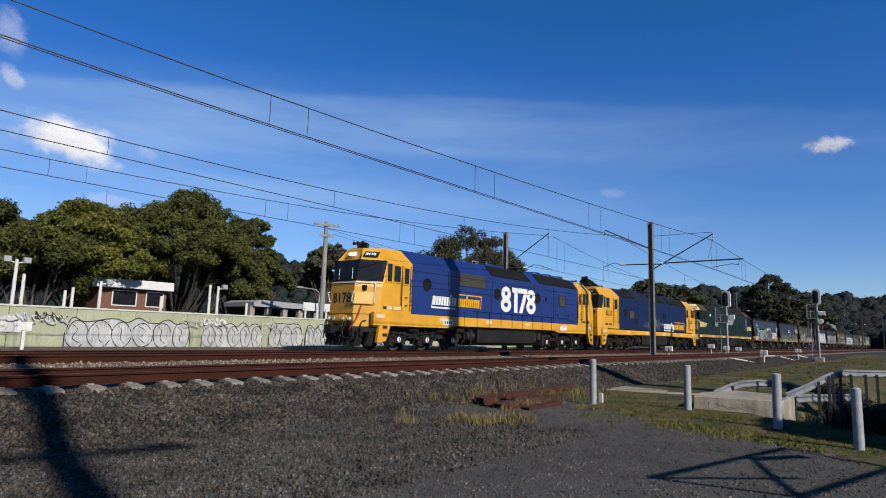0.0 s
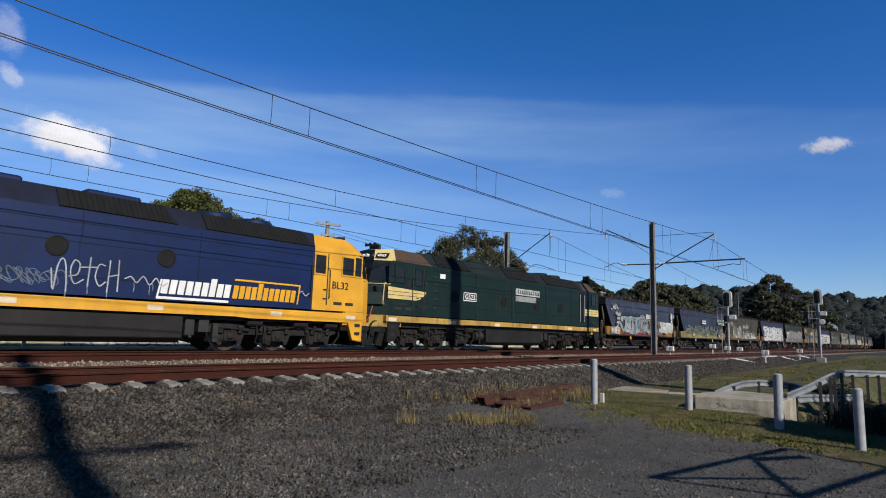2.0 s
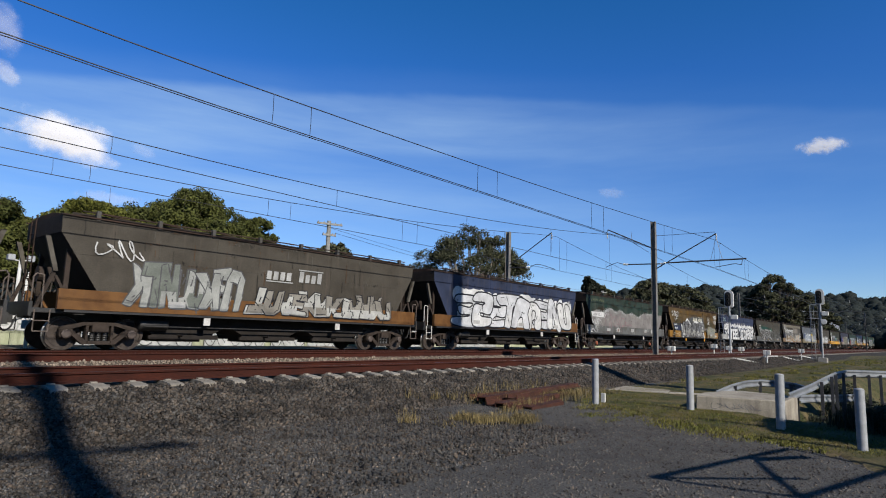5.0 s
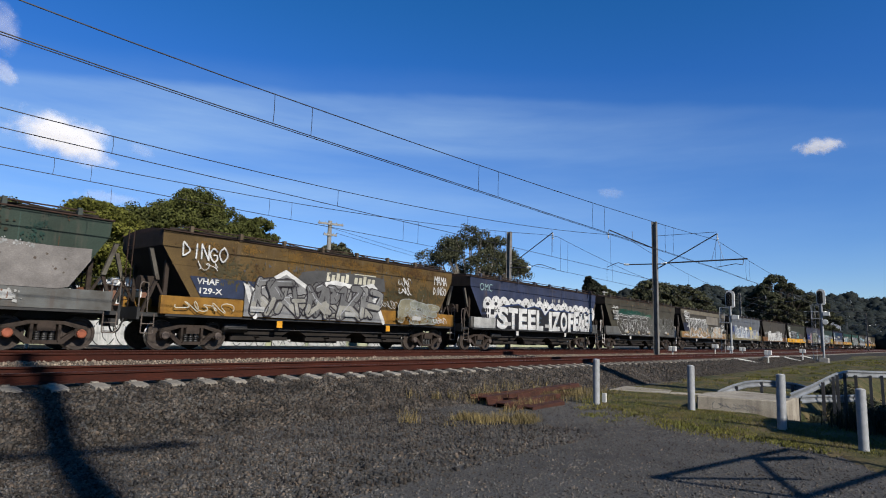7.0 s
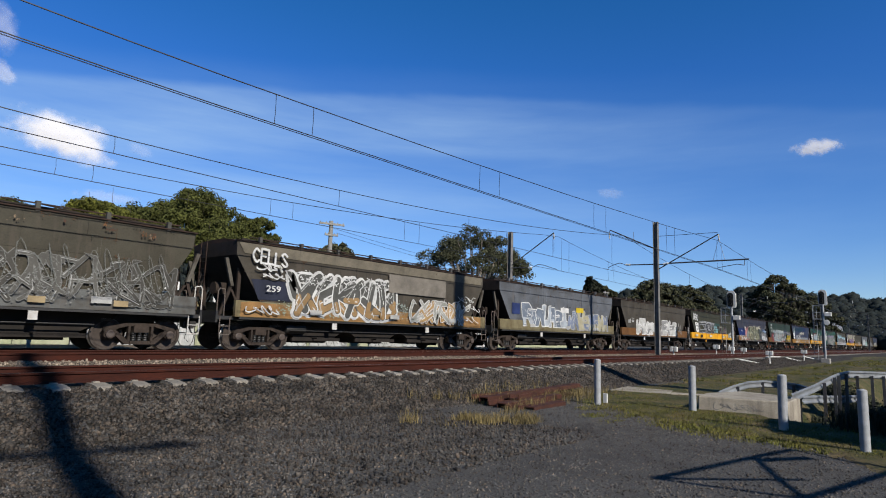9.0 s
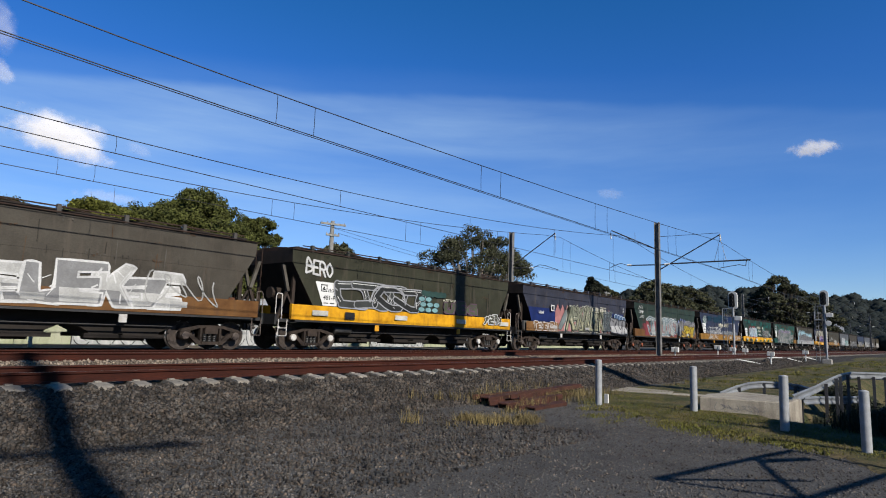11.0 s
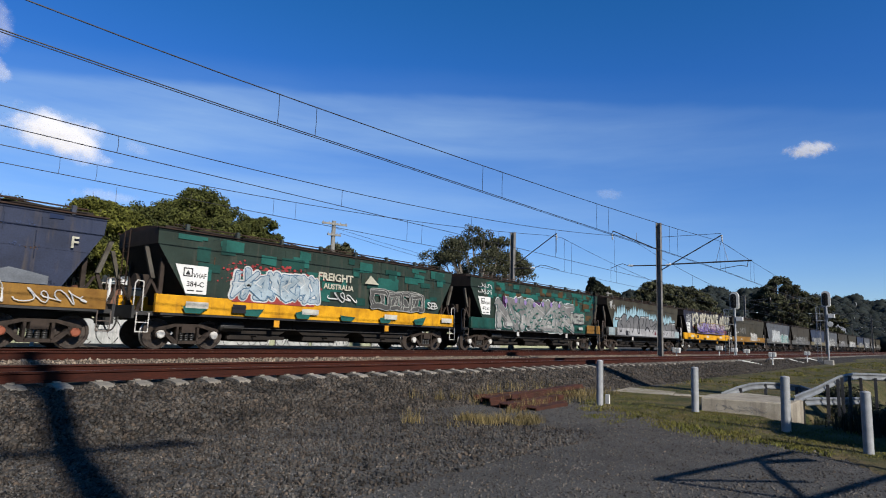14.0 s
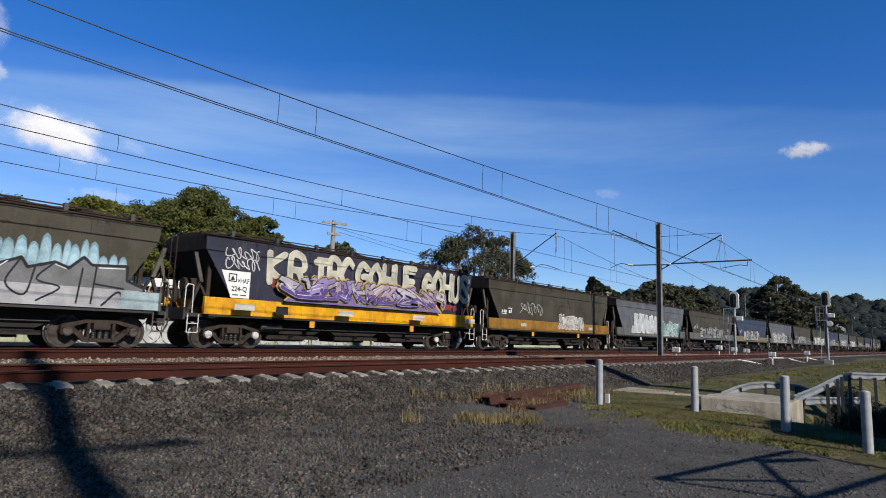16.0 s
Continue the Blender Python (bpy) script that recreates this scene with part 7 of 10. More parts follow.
def cab(parent, x0, q, length, paint, roof_paint, out, ahead, brow):
    """A driving cab whose front is at x0 and which runs to x0 + q * length: nose, windscreen, brow, doors.
    out: how far the middle of the front stands before its corners; ahead: how far the corners stand before x0."""
    X = (lambda d: x0 + q * d)
    half = 1.455
    front = (lambda z: X(float(np.interp(z, (1.2, 2.72, 2.95, 3.9, 4.6), (0.0, 0.02, 0.10, 0.32, 0.75))) - ahead))
    rim = 0.52 if ahead else 0.88
    bm = bmesh.new()
    sec = [(-half, 1.55), (-half, 2.72), (-half, 2.95), (-half, 3.90), (-half + 0.52, 4.50), (0, 4.56), (half - 0.52, 4.50), (half, 3.90), (half, 2.95), (half, 2.72), (half, 1.55)]
    back = [(y, z) for y, z in sec]
    sl = (lambda z: X(length - float(np.interp(z, (3.9, 4.55), (0.0, 0.28)))))
    tip = [(y * rim, z if z < 4.2 else z - 0.08) for y, z in sec]
    loft(bm, [(lambda z: front(z) - q * out, tip), (front, sec), (sl, back)])
    ob = part("cab", bm, [paint, roof_paint, brow], parent, bevel=0.0)
    for f in ob.data.polygons:
        if f.center.z > 3.95 and abs(f.normal.x) < 0.5:
            f.material_index = 1
        if f.center.z > 3.9 and q * (f.center.x - front(f.center.z)) < 0:
            f.material_index = 2

    def skin(y, z, d=0.0):
        """How far forward the faceted front lies at (y, z); d: proud of it."""
        return front(z) - q * (out * min(1.0, max(0.0, (half - abs(y)) / (half * (1 - rim)))) + d)
    return ob, X, skin


def build_loco(spec):
    """A full-width-body diesel locomotive with a cab at each end, its length running along +x from its leading end."""
    L = 20.6
    u, body_paint, cab_paint, roof_paint, sill_paint = spec["u"], spec["body"], spec["cab"], spec["roof"], spec["sill"]
    loco = thing("diesel_locomotive", spec["label"], "locomotive", pose(u, TRACK_Y, 0), "locomotives of the goods train")
    c1, c2 = spec["cabs"]
    bm = bmesh.new()
    a, b = c1, L - c2
    sl1 = (lambda z: a - float(np.interp(z, (3.9, 4.55), (0.0, 0.30))))
    sl2 = (lambda z: b + float(np.interp(z, (3.9, 4.55), (0.0, 0.30))))
    loft(bm, [(sl1, hood_section(half=1.45)), (sl2, hood_section(half=1.45))])
    hood = part("hood", bm, [body_paint, roof_paint], loco)
    for f in hood.data.polygons:            # soot and oil lie along the shoulders and the roof
        if f.center.z > 3.95:
            f.material_index = 1
    for s in (-1, 1):                       # seams and panel edges
        bm = bmesh.new()
        for z in spec["seams"]:
            box(bm, a + 0.05, b - 0.05, s * 1.45 - 0.01, s * 1.45 + 0.012, z, z + 0.022)
        for x in spec["joints"]:
            box(bm, x, x + 0.02, s * 1.45 - 0.01, s * 1.45 + 0.008, 1.66, 3.86)
        part("panel_seams", bm, spec["seam"], hood)
    # roof grilles on the sloping shoulder
    for s in (-1, 1):
        for g0, g1 in spec["grilles"]:
            bm = bmesh.new()
            n = Vector((0, s * 0.65, 0.55)).normalized()
            lo, hi = Vector((0, s * 1.43, 3.94)), Vector((0, s * 0.94, 4.52))
            q = [Vector((g0, 0, 0)) + lo, Vector((g1, 0, 0)) + lo, Vector((g1 - 0.25, 0, 0)) + hi, Vector((g0, 0, 0)) + hi]
            bot = [bm.verts.new(p - n * 0.02) for p in q]
            topv = [bm.verts.new(p + n * 0.03) for p in q]
            bm.faces.new(bot)
            bm.faces.new(topv)
            for i in range(4):
                j = (i + 1) % 4
                bm.faces.new((bot[i], bot[j], topv[j], topv[i]))
            k = int((g1 - g0) / 0.16)
            for i in range(1, k):
                x = g0 + 0.1 + (g1 - g0 - 0.2) * i / k
                rod(bm, Vector((x, 0, 0)) + lo + n * 0.035, Vector((x, 0, 0)) + hi + n * 0.035, 0.014, 4)
            part("roof_grille", bm, GRILLE, hood, "sooty black roof grille")
    for x in spec["fans"]:                  # roof fans and humps
        bm = bmesh.new()
        lathe(bm, [(4.50, 0.66), (4.66, 0.66), (4.72, 0.58), (4.74, 0.3), (4.74, 0.04)], 20, "z", (x, -0.25, 0))
        part("roof_fan", bm, body_paint, loco, smooth=True)
    for x in spec["humps"]:
        bm = bmesh.new()
        box(bm, x, x + 1.6, -0.6, 0.6, 4.5, 4.74)
        part("roof_hump", bm, body_paint, loco, bevel=0.06)
    # cabs
    for x0, q, ln, lead in ((0.0, 1, c1, True), (L, -1, c2, False)):
        nose = spec["nose"] if lead else 0.40
        ahead = spec["ahead"] if lead else 0.0
        ob, X, skin = cab(loco, x0, q, ln, cab_paint, spec["cab_roof"], nose - ahead, ahead, spec["brow"])
        E = (lambda d, X=X, nose=nose: X(d - nose))
        tagged(ob, spec["cab_label"])
        # windscreen
        def sheet_on(y0, y1, z0, z1, d0, d1, inset=1.0):
            bm = bmesh.new()
            v = [bm.verts.new((skin(y, z, d), y, z)) for d in (d0, d1) for y, z in ((y0, z0), (y1, z0), (y1 * inset, z1), (y0 * inset, z1))]
            for f in ((0, 1, 2, 3), (4, 5, 6, 7), (0, 1, 5, 4), (1, 2, 6, 5), (2, 3, 7, 6), (3, 0, 4, 7)):
                bm.faces.new([v[k] for k in f])
            return bm
        knee = 1.455 * (0.52 if ahead else 0.88)
        for y0, y1 in (((-1.42, -1.31), (-1.22, -0.05), (0.05, 1.22), (1.31, 1.42)) if not ahead else ((-1.36, -knee - 0.01), (-knee + 0.03, -0.04), (0.04, knee - 0.03), (knee + 0.01, 1.36))):
            part("windscreen", sheet_on(y0, y1, 3.02, 3.80, -0.01, 0.016), GLASS_DARK, ob)
        for y0, y1 in ((-1.44, -knee), (-knee, knee), (knee, 1.44)):
            part("windscreen_surround", sheet_on(y0, y1, 2.94, 3.88, -0.015, 0.008), GRILLE, ob)
        bm = bmesh.new()
        for y in (-0.5, 0.35):
            rod(bm, (skin(y, 3.0, 0.03), y, 3.0), (skin(y, 3.55, 0.03), y + 0.12, 3.55), 0.012, 5)
        part("wiper", bm, GALV, ob)
        bm = bmesh.new()
        pipe(bm, [(skin(y, 2.86, 0.01), y, 2.86) for y in (-1.45, -knee, knee, 1.45)], 0.025, 6)
        part("nose_trim", bm, CREAM, ob, "cream trim under the windscreen")
        for y in (-0.62, 0.62):             # number boxes and lamps on the brow
            if ahead:
                c = math.copysign(1.0, y)
                part("number_box", sheet_on(*sorted((c * 0.79, c * 1.14)), 4.03, 4.25, -0.02, 0.05), GRILLE, ob, "black number box")
                wd, lv, lf = lettering(spec["number"], 0.15, 0.006)
                me = bpy.data.meshes.new("box_number")
                me.from_pydata([(skin(c * 0.965 + 0.27 * (0.5 - p[0] / wd), 4.085 + p[2], 0.056), c * 0.965 + 0.27 * (0.5 - p[0] / wd), 4.085 + p[2]) for p in lv], [], lf)
                me.materials.append(WHITE_MARK)
                new("box_number", me).parent = ob
                continue
            bm = bmesh.new()
            z = 4.14
            a, b = sorted((skin(0, z, 0.05), skin(0, z, -0.3)))
            box(bm, a, b, y - 0.34, y + 0.34, z - 0.14, z + 0.14)
            part("number_box", bm, GRILLE, ob, "black number box", bevel=0.05)
        for y in (-0.12, 0.12):
            bm = bmesh.new()
            z = 4.17
            f = skin(0, z)
            lathe(bm, [(f + q * 0.15, 0.08), (f - q * 0.06, 0.08), (f - q * 0.07, 0.065), (f - q * 0.05, 0.01)], 14, "x", (0, y, z))
            part("headlight", bm, HEADLIGHT if lead and spec["lit"] else INSULATOR, ob, "lit round headlight" if lead and spec["lit"] else "round headlight")
        # side windows and doors of the cab
        for s in (-1, 1):
            y = s * 1.455
            f0, f1, d0, d1 = spec["cab_windows"]
            pane(ob, *sorted((X(f0 - (0.40 if ahead else 0.42)), X(f0 - 0.12 if ahead else f0 - 0.08))), 2.98 if ahead else 3.0, 3.76, y, "quarter_light", frame_mat=cab_paint)
            pane(ob, *sorted((X(f0), X(f1))), 3.0, 3.70, y, "side_window", frame_mat=cab_paint)
            bm = bmesh.new()
            for e in (d0 - 0.1, d1 + 0.04):
                aa, bb = sorted((X(e), X(e + 0.05)))
                box(bm, aa, bb, min(y, y + s * 0.012), max(y, y + s * 0.012), 1.75, 3.75)
            part("door_edge", bm, BLACK_IRON, ob)
            pane(ob, *sorted((X(d0 + 0.05), X(d1 - 0.05))), 2.95, 3.66, y, "door_window", frame_mat=cab_paint)
            bm = bmesh.new()
            for zz in (2.35, 2.0):
                aa = X(d0 + 0.12)
                rod(bm, (aa, y + s * 0.04, zz), (aa + 0.14, y + s * 0.04, zz), 0.02, 6)
            for e in (d0 - 0.16, d1 + 0.12):
                pipe(bm, [(X(e), y, 2.0), (X(e), y + s * 0.06, 2.05), (X(e), y + s * 0.06, 3.1), (X(e), y, 3.15)], 0.016, 5)
            part("door_handle", bm, BLACK_IRON, ob)
            # raised black plates stand for the shade in the step recesses
            bm = bmesh.new()
            for e in (0.55, 1.15):
                aa, bb = sorted((X(e), X(e + 0.42)))
                box(bm, aa, bb, min(y, y + s * 0.004), max(y, y + s * 0.02), 1.78, 1.90)
            part("step_recess", bm, BLACK_IRON, ob)
        # nose: handrails, marker lamps, headstock
        bm = bmesh.new()
        for y in (-0.72, 0.72):
            pipe(bm, [(E(0.0), y, 2.05), (E(-0.08), y, 2.08), (E(-0.08), y * 1.12, 2.45), (E(0.0), y * 1.12, 2.48)], 0.02, 6)
        if ahead:                            # tall corner rails, joined under the windscreen
            for y in (-1.30, 1.30):
                pipe(bm, [(skin(y, 2.0), y, 1.98), (skin(y, 2.0, 0.08), y, 2.02), (skin(y, 2.8, 0.08), y, 2.86), (skin(y, 2.9), y, 2.92)], 0.024, 6)
            pipe(bm, [(skin(y, 2.86, 0.06), y, 2.86) for y in (-1.30, -knee, knee, 1.30)], 0.018, 6)
        part("nose_handrail", bm, spec["rails"], ob, "painted nose handrails")
        if ahead:                            # sloping sand box and vents low on the nose, pale cab vents on the side
            bm = bmesh.new()
            v = [bm.verts.new((skin(y, z, d), y, z)) for y in (-1.28, -0.80) for z, d in ((1.90, -0.02), (1.96, 0.16), (2.48, 0.03), (2.48, -0.02))]
            for f in ((0, 1, 2, 3), (4, 5, 6, 7), (0, 1, 5, 4), (1, 2, 6, 5), (2, 3, 7, 6), (3, 0, 4, 7)):
                bm.faces.new([v[k] for k in f])
            part("sand_box", bm, cab_paint, ob, bevel=0.015)
            for a, b in spec["vents"]:
                bm = bmesh.new()
                box(bm, X(a), X(b), -1.468, -1.452, 1.78, 1.92)
                part("cab_vent", bm, REFLECTOR, ob, "pale vent low on the cab side")
            bm = bmesh.new()
            slab(bm, [(skin(y, 1.6, 0.04), y) for y in (-1.44, -knee, knee, 1.44)] + [(X(1.0), 1.44), (X(1.0), -1.44)], 1.552, 1.63, "z")
            part("nose_ledge", bm, cab_paint, ob)
        for y in (-0.98, 0.98):
            bm = bmesh.new()
            a, b = sorted((skin(y, 2.66, 0.05), skin(y, 2.66, -0.1)))
            box(bm, a, b, y - 0.13, y + 0.13, 2.56, 2.76)
            part("marker_lamp", bm, GRILLE, ob, bevel=0.01)
        bm = bmesh.new()
        slab(bm, [(skin(y, 1.55, -0.02), y) for y in (-1.40, -knee, knee, 1.40)] + [(X(1.0), 1.40), (X(1.0), -1.40)], 1.02, 1.545, "z")
        part("headstock", bm, sill_paint, loco)
        for y in (-0.62, 0.62):
            bm = bmesh.new()
            a, b = sorted((skin(y, 1.3, 0.06), skin(y, 1.3, -0.1)))
            box(bm, a, b, y - 0.24, y + 0.24, 1.20, 1.46)
            part("buffer_beam_plate", bm, cab_paint, loco, bevel=0.01)
        for s in (-1, 1):
            bm = bmesh.new()
            slab(bm, sorted_poly([(X(0.02 - ahead), 1.54), (X(0.95 - ahead * 0.6), 1.54), (X(0.50 - ahead * 0.7), 0.42), (X(0.02 - ahead * 0.6), 0.36)]), min(s * 1.30, s * 1.465), max(s * 1.30, s * 1.465))
            part("corner_step", bm, spec["steps"], loco, bevel=0.01)
            # foot holes as thin black plates, coloured like the shade inside them
            for zz in (0.62, 0.95):
                bm = bmesh.new()
                box(bm, min(X(0.14 - ahead), X(0.42 - ahead)), max(X(0.14 - ahead), X(0.42 - ahead)), min(s * 1.462, s * 1.472), max(s * 1.462, s * 1.472), zz, zz + 0.13)
                part("foot_hole", bm, BLACK_MARK, loco)
        for k in range(9):                   # plough of upright bars under the headstock
            y = -1.16 + 0.29 * k
            e = (lambda d, y=y: skin(y, 1.3, -d))
            bm = bmesh.new()
            slab(bm, sorted_poly([(e(-0.20), 0.20), (e(0.16), 0.20), (e(0.30), 0.80), (e(0.02), 0.80)]), y - 0.09, y + 0.09)
            part("plough_bar", bm, PILOT, loco, bevel=0.01)
        bm = bmesh.new()
        slab(bm, [(skin(y, 1.3, 0.06), y) for y in (-1.3, -knee, knee, 1.3)] + [(X(1.0), 1.3), (X(1.0), -1.3)], 0.80, 1.015, "z")
        part("pilot_beam", bm, PILOT, loco)
        for y in (-1.0, -0.75, 0.62, 0.95):
            bm = bmesh.new()
            box(bm, *sorted((skin(y, 1.3, 0.16), skin(y, 1.3, -0.02))), y - 0.07, y + 0.09, 0.62, 0.92)
            part("hose_bracket", bm, PILOT, loco, bevel=0.01)
        bm = bmesh.new()
        box(bm, min(E(0.0), E(-0.62)), max(E(0.0), E(-0.62)), -0.14, 0.14, 0.78, 1.0)
        box(bm, min(E(-0.45), E(-0.70)), max(E(-0.45), E(-0.70)), -0.22, 0.2, 0.70, 1.06)
        part("coupler", bm, PILOT, loco, bevel=0.01)
        bm = bmesh.new()
        rgl = random.Random(5 if lead else 6)
        for k in range(11):
            y = -1.10 + 0.22 * k + rgl.uniform(-0.1, 0.1)
            if abs(y) < 0.2:
                y = 0.35
            z = rgl.uniform(1.05, 1.35)
            g = (lambda d, y=y: skin(y, 1.3, d))
            pipe(bm, smooth3([(g(-0.02), y, z), (g(0.18), y + 0.05, z - 0.1), (g(0.24), y + rgl.uniform(-0.2, 0.2), 0.62), (g(0.10), y + rgl.uniform(-0.3, 0.3), 0.5)]), 0.026, 6)
        part("brake_hoses", bm, BLACK_MARK, loco, "hanging black air hoses")
        bm = bmesh.new()
        pipe(bm, smooth3([(skin(-0.95, 1.7), -0.95, 1.9), (skin(-0.95, 1.4, 0.2), -0.95, 1.4), (skin(-0.8, 1.2, 0.22), -0.8, 0.95), (skin(-0.6, 1.2, 0.1), -0.6, 0.85)]), 0.03, 6)
        part("jumper_cable", bm, RED_HOSE, loco, "red jumper cable")
        bm = bmesh.new()
        for y in (-0.3, 0.0, 0.25):
            lathe(bm, [(X(0.55), 0.03), (X(0.4), 0.04), (X(0.22), 0.085)], 10, "x", (0, y, 4.70))
        box(bm, min(X(0.48), X(0.6)), max(X(0.48), X(0.6)), -0.34, 0.3, 4.3, 4.70)
        part("horn", bm, BLACK_IRON, loco, "black roof horns")
    # sill: deep painted band with a stepped lower edge
    for s in (-1, 1):
        bm = bmesh.new()
        ya, yb = sorted((s * 1.30, s * 1.47))
        slab(bm, [(0.0, spec["band"][0]), (c1 + 2.6, spec["band"][0]), (c1 + 3.2, spec["band"][1]), (L - c2 - 3.2, spec["band"][1]), (L - c2 - 2.6, spec["band"][0]), (L, spec["band"][0]),
                  (L, spec["band"][2]), (0.0, spec["band"][2])], ya, yb)
        part("side_sill", bm, sill_paint, loco)
        for x in (0.15, 4.3, 8.1, 11.9, 16.2, 19.7):
            bm = bmesh.new()
            box(bm, x, x + 0.48, min(s * 1.47, s * 1.476), max(s * 1.47, s * 1.476), spec["band"][2] - 0.24, spec["band"][2] - 0.08)
            part("reflector_plate", bm, REFLECTOR, loco)
    # fuel tank, air reservoirs and bogies
    bm = bmesh.new()
    slab(bm, [(-1.36, 1.10), (-1.36, 0.42), (-1.1, 0.26), (1.1, 0.26), (1.36, 0.42), (1.36, 1.10)], 7.5, 13.1, "x")
    part("fuel_tank", bm, FUEL, loco, "sooty dark fuel tank", bevel=0.02)
    bm = bmesh.new()
    for s in (-1, 1):
        lathe(bm, [(6.75, 0.05), (6.78, 0.22), (7.42, 0.22), (7.45, 0.05)], 14, "x", (0, s * 1.05, 0.72))
        rod(bm, (7.0, s * 1.30, 0.3), (7.0, s * 1.30, 1.1), 0.03, 6)
    box(bm, 0.4, L - 0.4, -1.2, 1.2, 1.02, 1.5)
    box(bm, 6.4, 14.4, -0.7, 0.7, 0.42, 1.05)
    for s in (-1, 1):
        for x, w, z0, z1 in ((13.25, 0.3, 0.5, 1.0), (13.7, 0.35, 0.62, 1.05), (6.9, 0.4, 0.9, 1.1), (14.2, 0.2, 0.3, 0.9)):
            box(bm, x, x + w, min(s * 0.7, s * 1.22), max(s * 0.7, s * 1.22), z0, z1)
    part("underframe", bm, BLACK_IRON, loco)
    for x in (3.8, 16.8):
        loco_bogie(loco, x, LOCO_WHEELS if spec["lit"] else LOCO_WHEELS_SOOTY)
    spec["trim"](loco, hood)
    TRAIN.append((loco, u))
    return loco


SEAMS = {"blue": surface("dark_blue_seam", (0.006, 0.012, 0.06), (0.004, 0.008, 0.04), 2, 0.6, 0.0, 0.1, 40, 0.0),
         "old": surface("dark_old_blue_seam", (0.005, 0.010, 0.03), (0.004, 0.007, 0.02), 2, 0.6, 0.0, 0.1, 40, 0.0),
         "green": surface("dark_green_seam", (0.006, 0.010, 0.009), (0.004, 0.007, 0.007), 2, 0.6, 0.0, 0.1, 40, 0.0)}
PILOT = surface("greasy_pilot_iron", (0.018, 0.017, 0.017), (0.008, 0.008, 0.008), 5, 0.55, 0.0, 0.3, 40, 0.2)
FUEL = surface("sooty_fuel_tank", (0.022, 0.020, 0.019), (0.010, 0.0095, 0.009), 0.9, 0.6, 0.0, 0.2, 40, 0.1, streak=(0.036, 0.030, 0.026), streak_amount=0.45)
REFLECTOR = surface("pale_reflector", (0.72, 0.60, 0.44), (0.6, 0.48, 0.32), 4, 0.5, 0.0, 0.08, 40, 0.0)


def two_tone_logo(fl, x0, x1, z0, z1, lean=0.10):
    """The operator's mark as plain shapes: close-set slanted white blocks, then orange ones, each half with its rule."""
    mid = x0 + (x1 - x0) * 0.47
    base, top = z0 + 0.17 * (z1 - z0), z0 + 0.72 * (z1 - z0)
    for a, b, mat, n, tall in ((x0 + 0.04, mid, WHITE_MARK, 9, 6), (mid + 0.06, x1 - 0.08, ORANGE_MARK, 11, 4)):
        w = (b - a) / n
        for i in range(n):
            hi = z0 + 0.90 * (z1 - z0) if i == tall else top
            fl.bar(a + w * i, a + w * (i + 0.80), base, hi, mat, lean * (hi - base) / (z1 - z0))
    fl.bar(x0 - 0.08, mid - 0.06, z0 - 0.03, z0 + 0.05, WHITE_MARK)
    fl.bar(x0 - 0.08, x0 - 0.02, z0, top, WHITE_MARK, lean)
    fl.bar(mid + 0.12, x1 + 0.08, z1 - 0.06, z1, ORANGE_MARK)
    fl.bar(x1 - 0.02, x1 + 0.04, z0 + 0.08, z1, ORANGE_MARK, lean * 0.8)


def big_number(fl, x, z, h=1.40, t=0.33):
    """The leading locomotive's number in heavy condensed numerals."""
    def lobe(cx, cz, rx, rz):
        k, n = len(fl.v), 36
        for i in range(n):
            c, s = math.cos(i * math.tau / n), math.sin(i * math.tau / n)
            fl.v += [(cx + rx * c, fl.y, cz + rz * s), (cx + (rx - t) * c, fl.y, cz + (rz - t * 0.82) * s)]
        for i in range(n):
            j = (i + 1) % n
            fl.f.append((k + 2 * i, k + 2 * i + 1, k + 2 * j + 1, k + 2 * j))
            fl.m.append(fl.colour(WHITE_MARK))
        fl.y += fl.step
    for x0 in (x, x + 2.60):
        lobe(x0 + 0.515, z + 0.40, 0.515, 0.40)
        lobe(x0 + 0.515, z + h - 0.385, 0.465, 0.385)
    x0 = x + 1.12
    fl.poly([(x0 + 0.20, z), (x0 + 0.55, z), (x0 + 0.55, z + h), (x0 + 0.20, z + h)], WHITE_MARK)
    fl.poly([(x0, z + h - 0.28), (x0 + 0.25, z + h - 0.28), (x0 + 0.25, z + h), (x0, z + h)], WHITE_MARK)
    x0 = x + 1.72
    fl.poly([(x0, z + h - 0.29), (x0 + 0.98, z + h - 0.29), (x0 + 0.98, z + h), (x0, z + h)], WHITE_MARK)
    fl.poly([(x0 + 0.10, z), (x0 + 0.46, z), (x0 + 0.98, z + h - 0.25), (x0 + 0.62, z + h - 0.25)], WHITE_MARK)


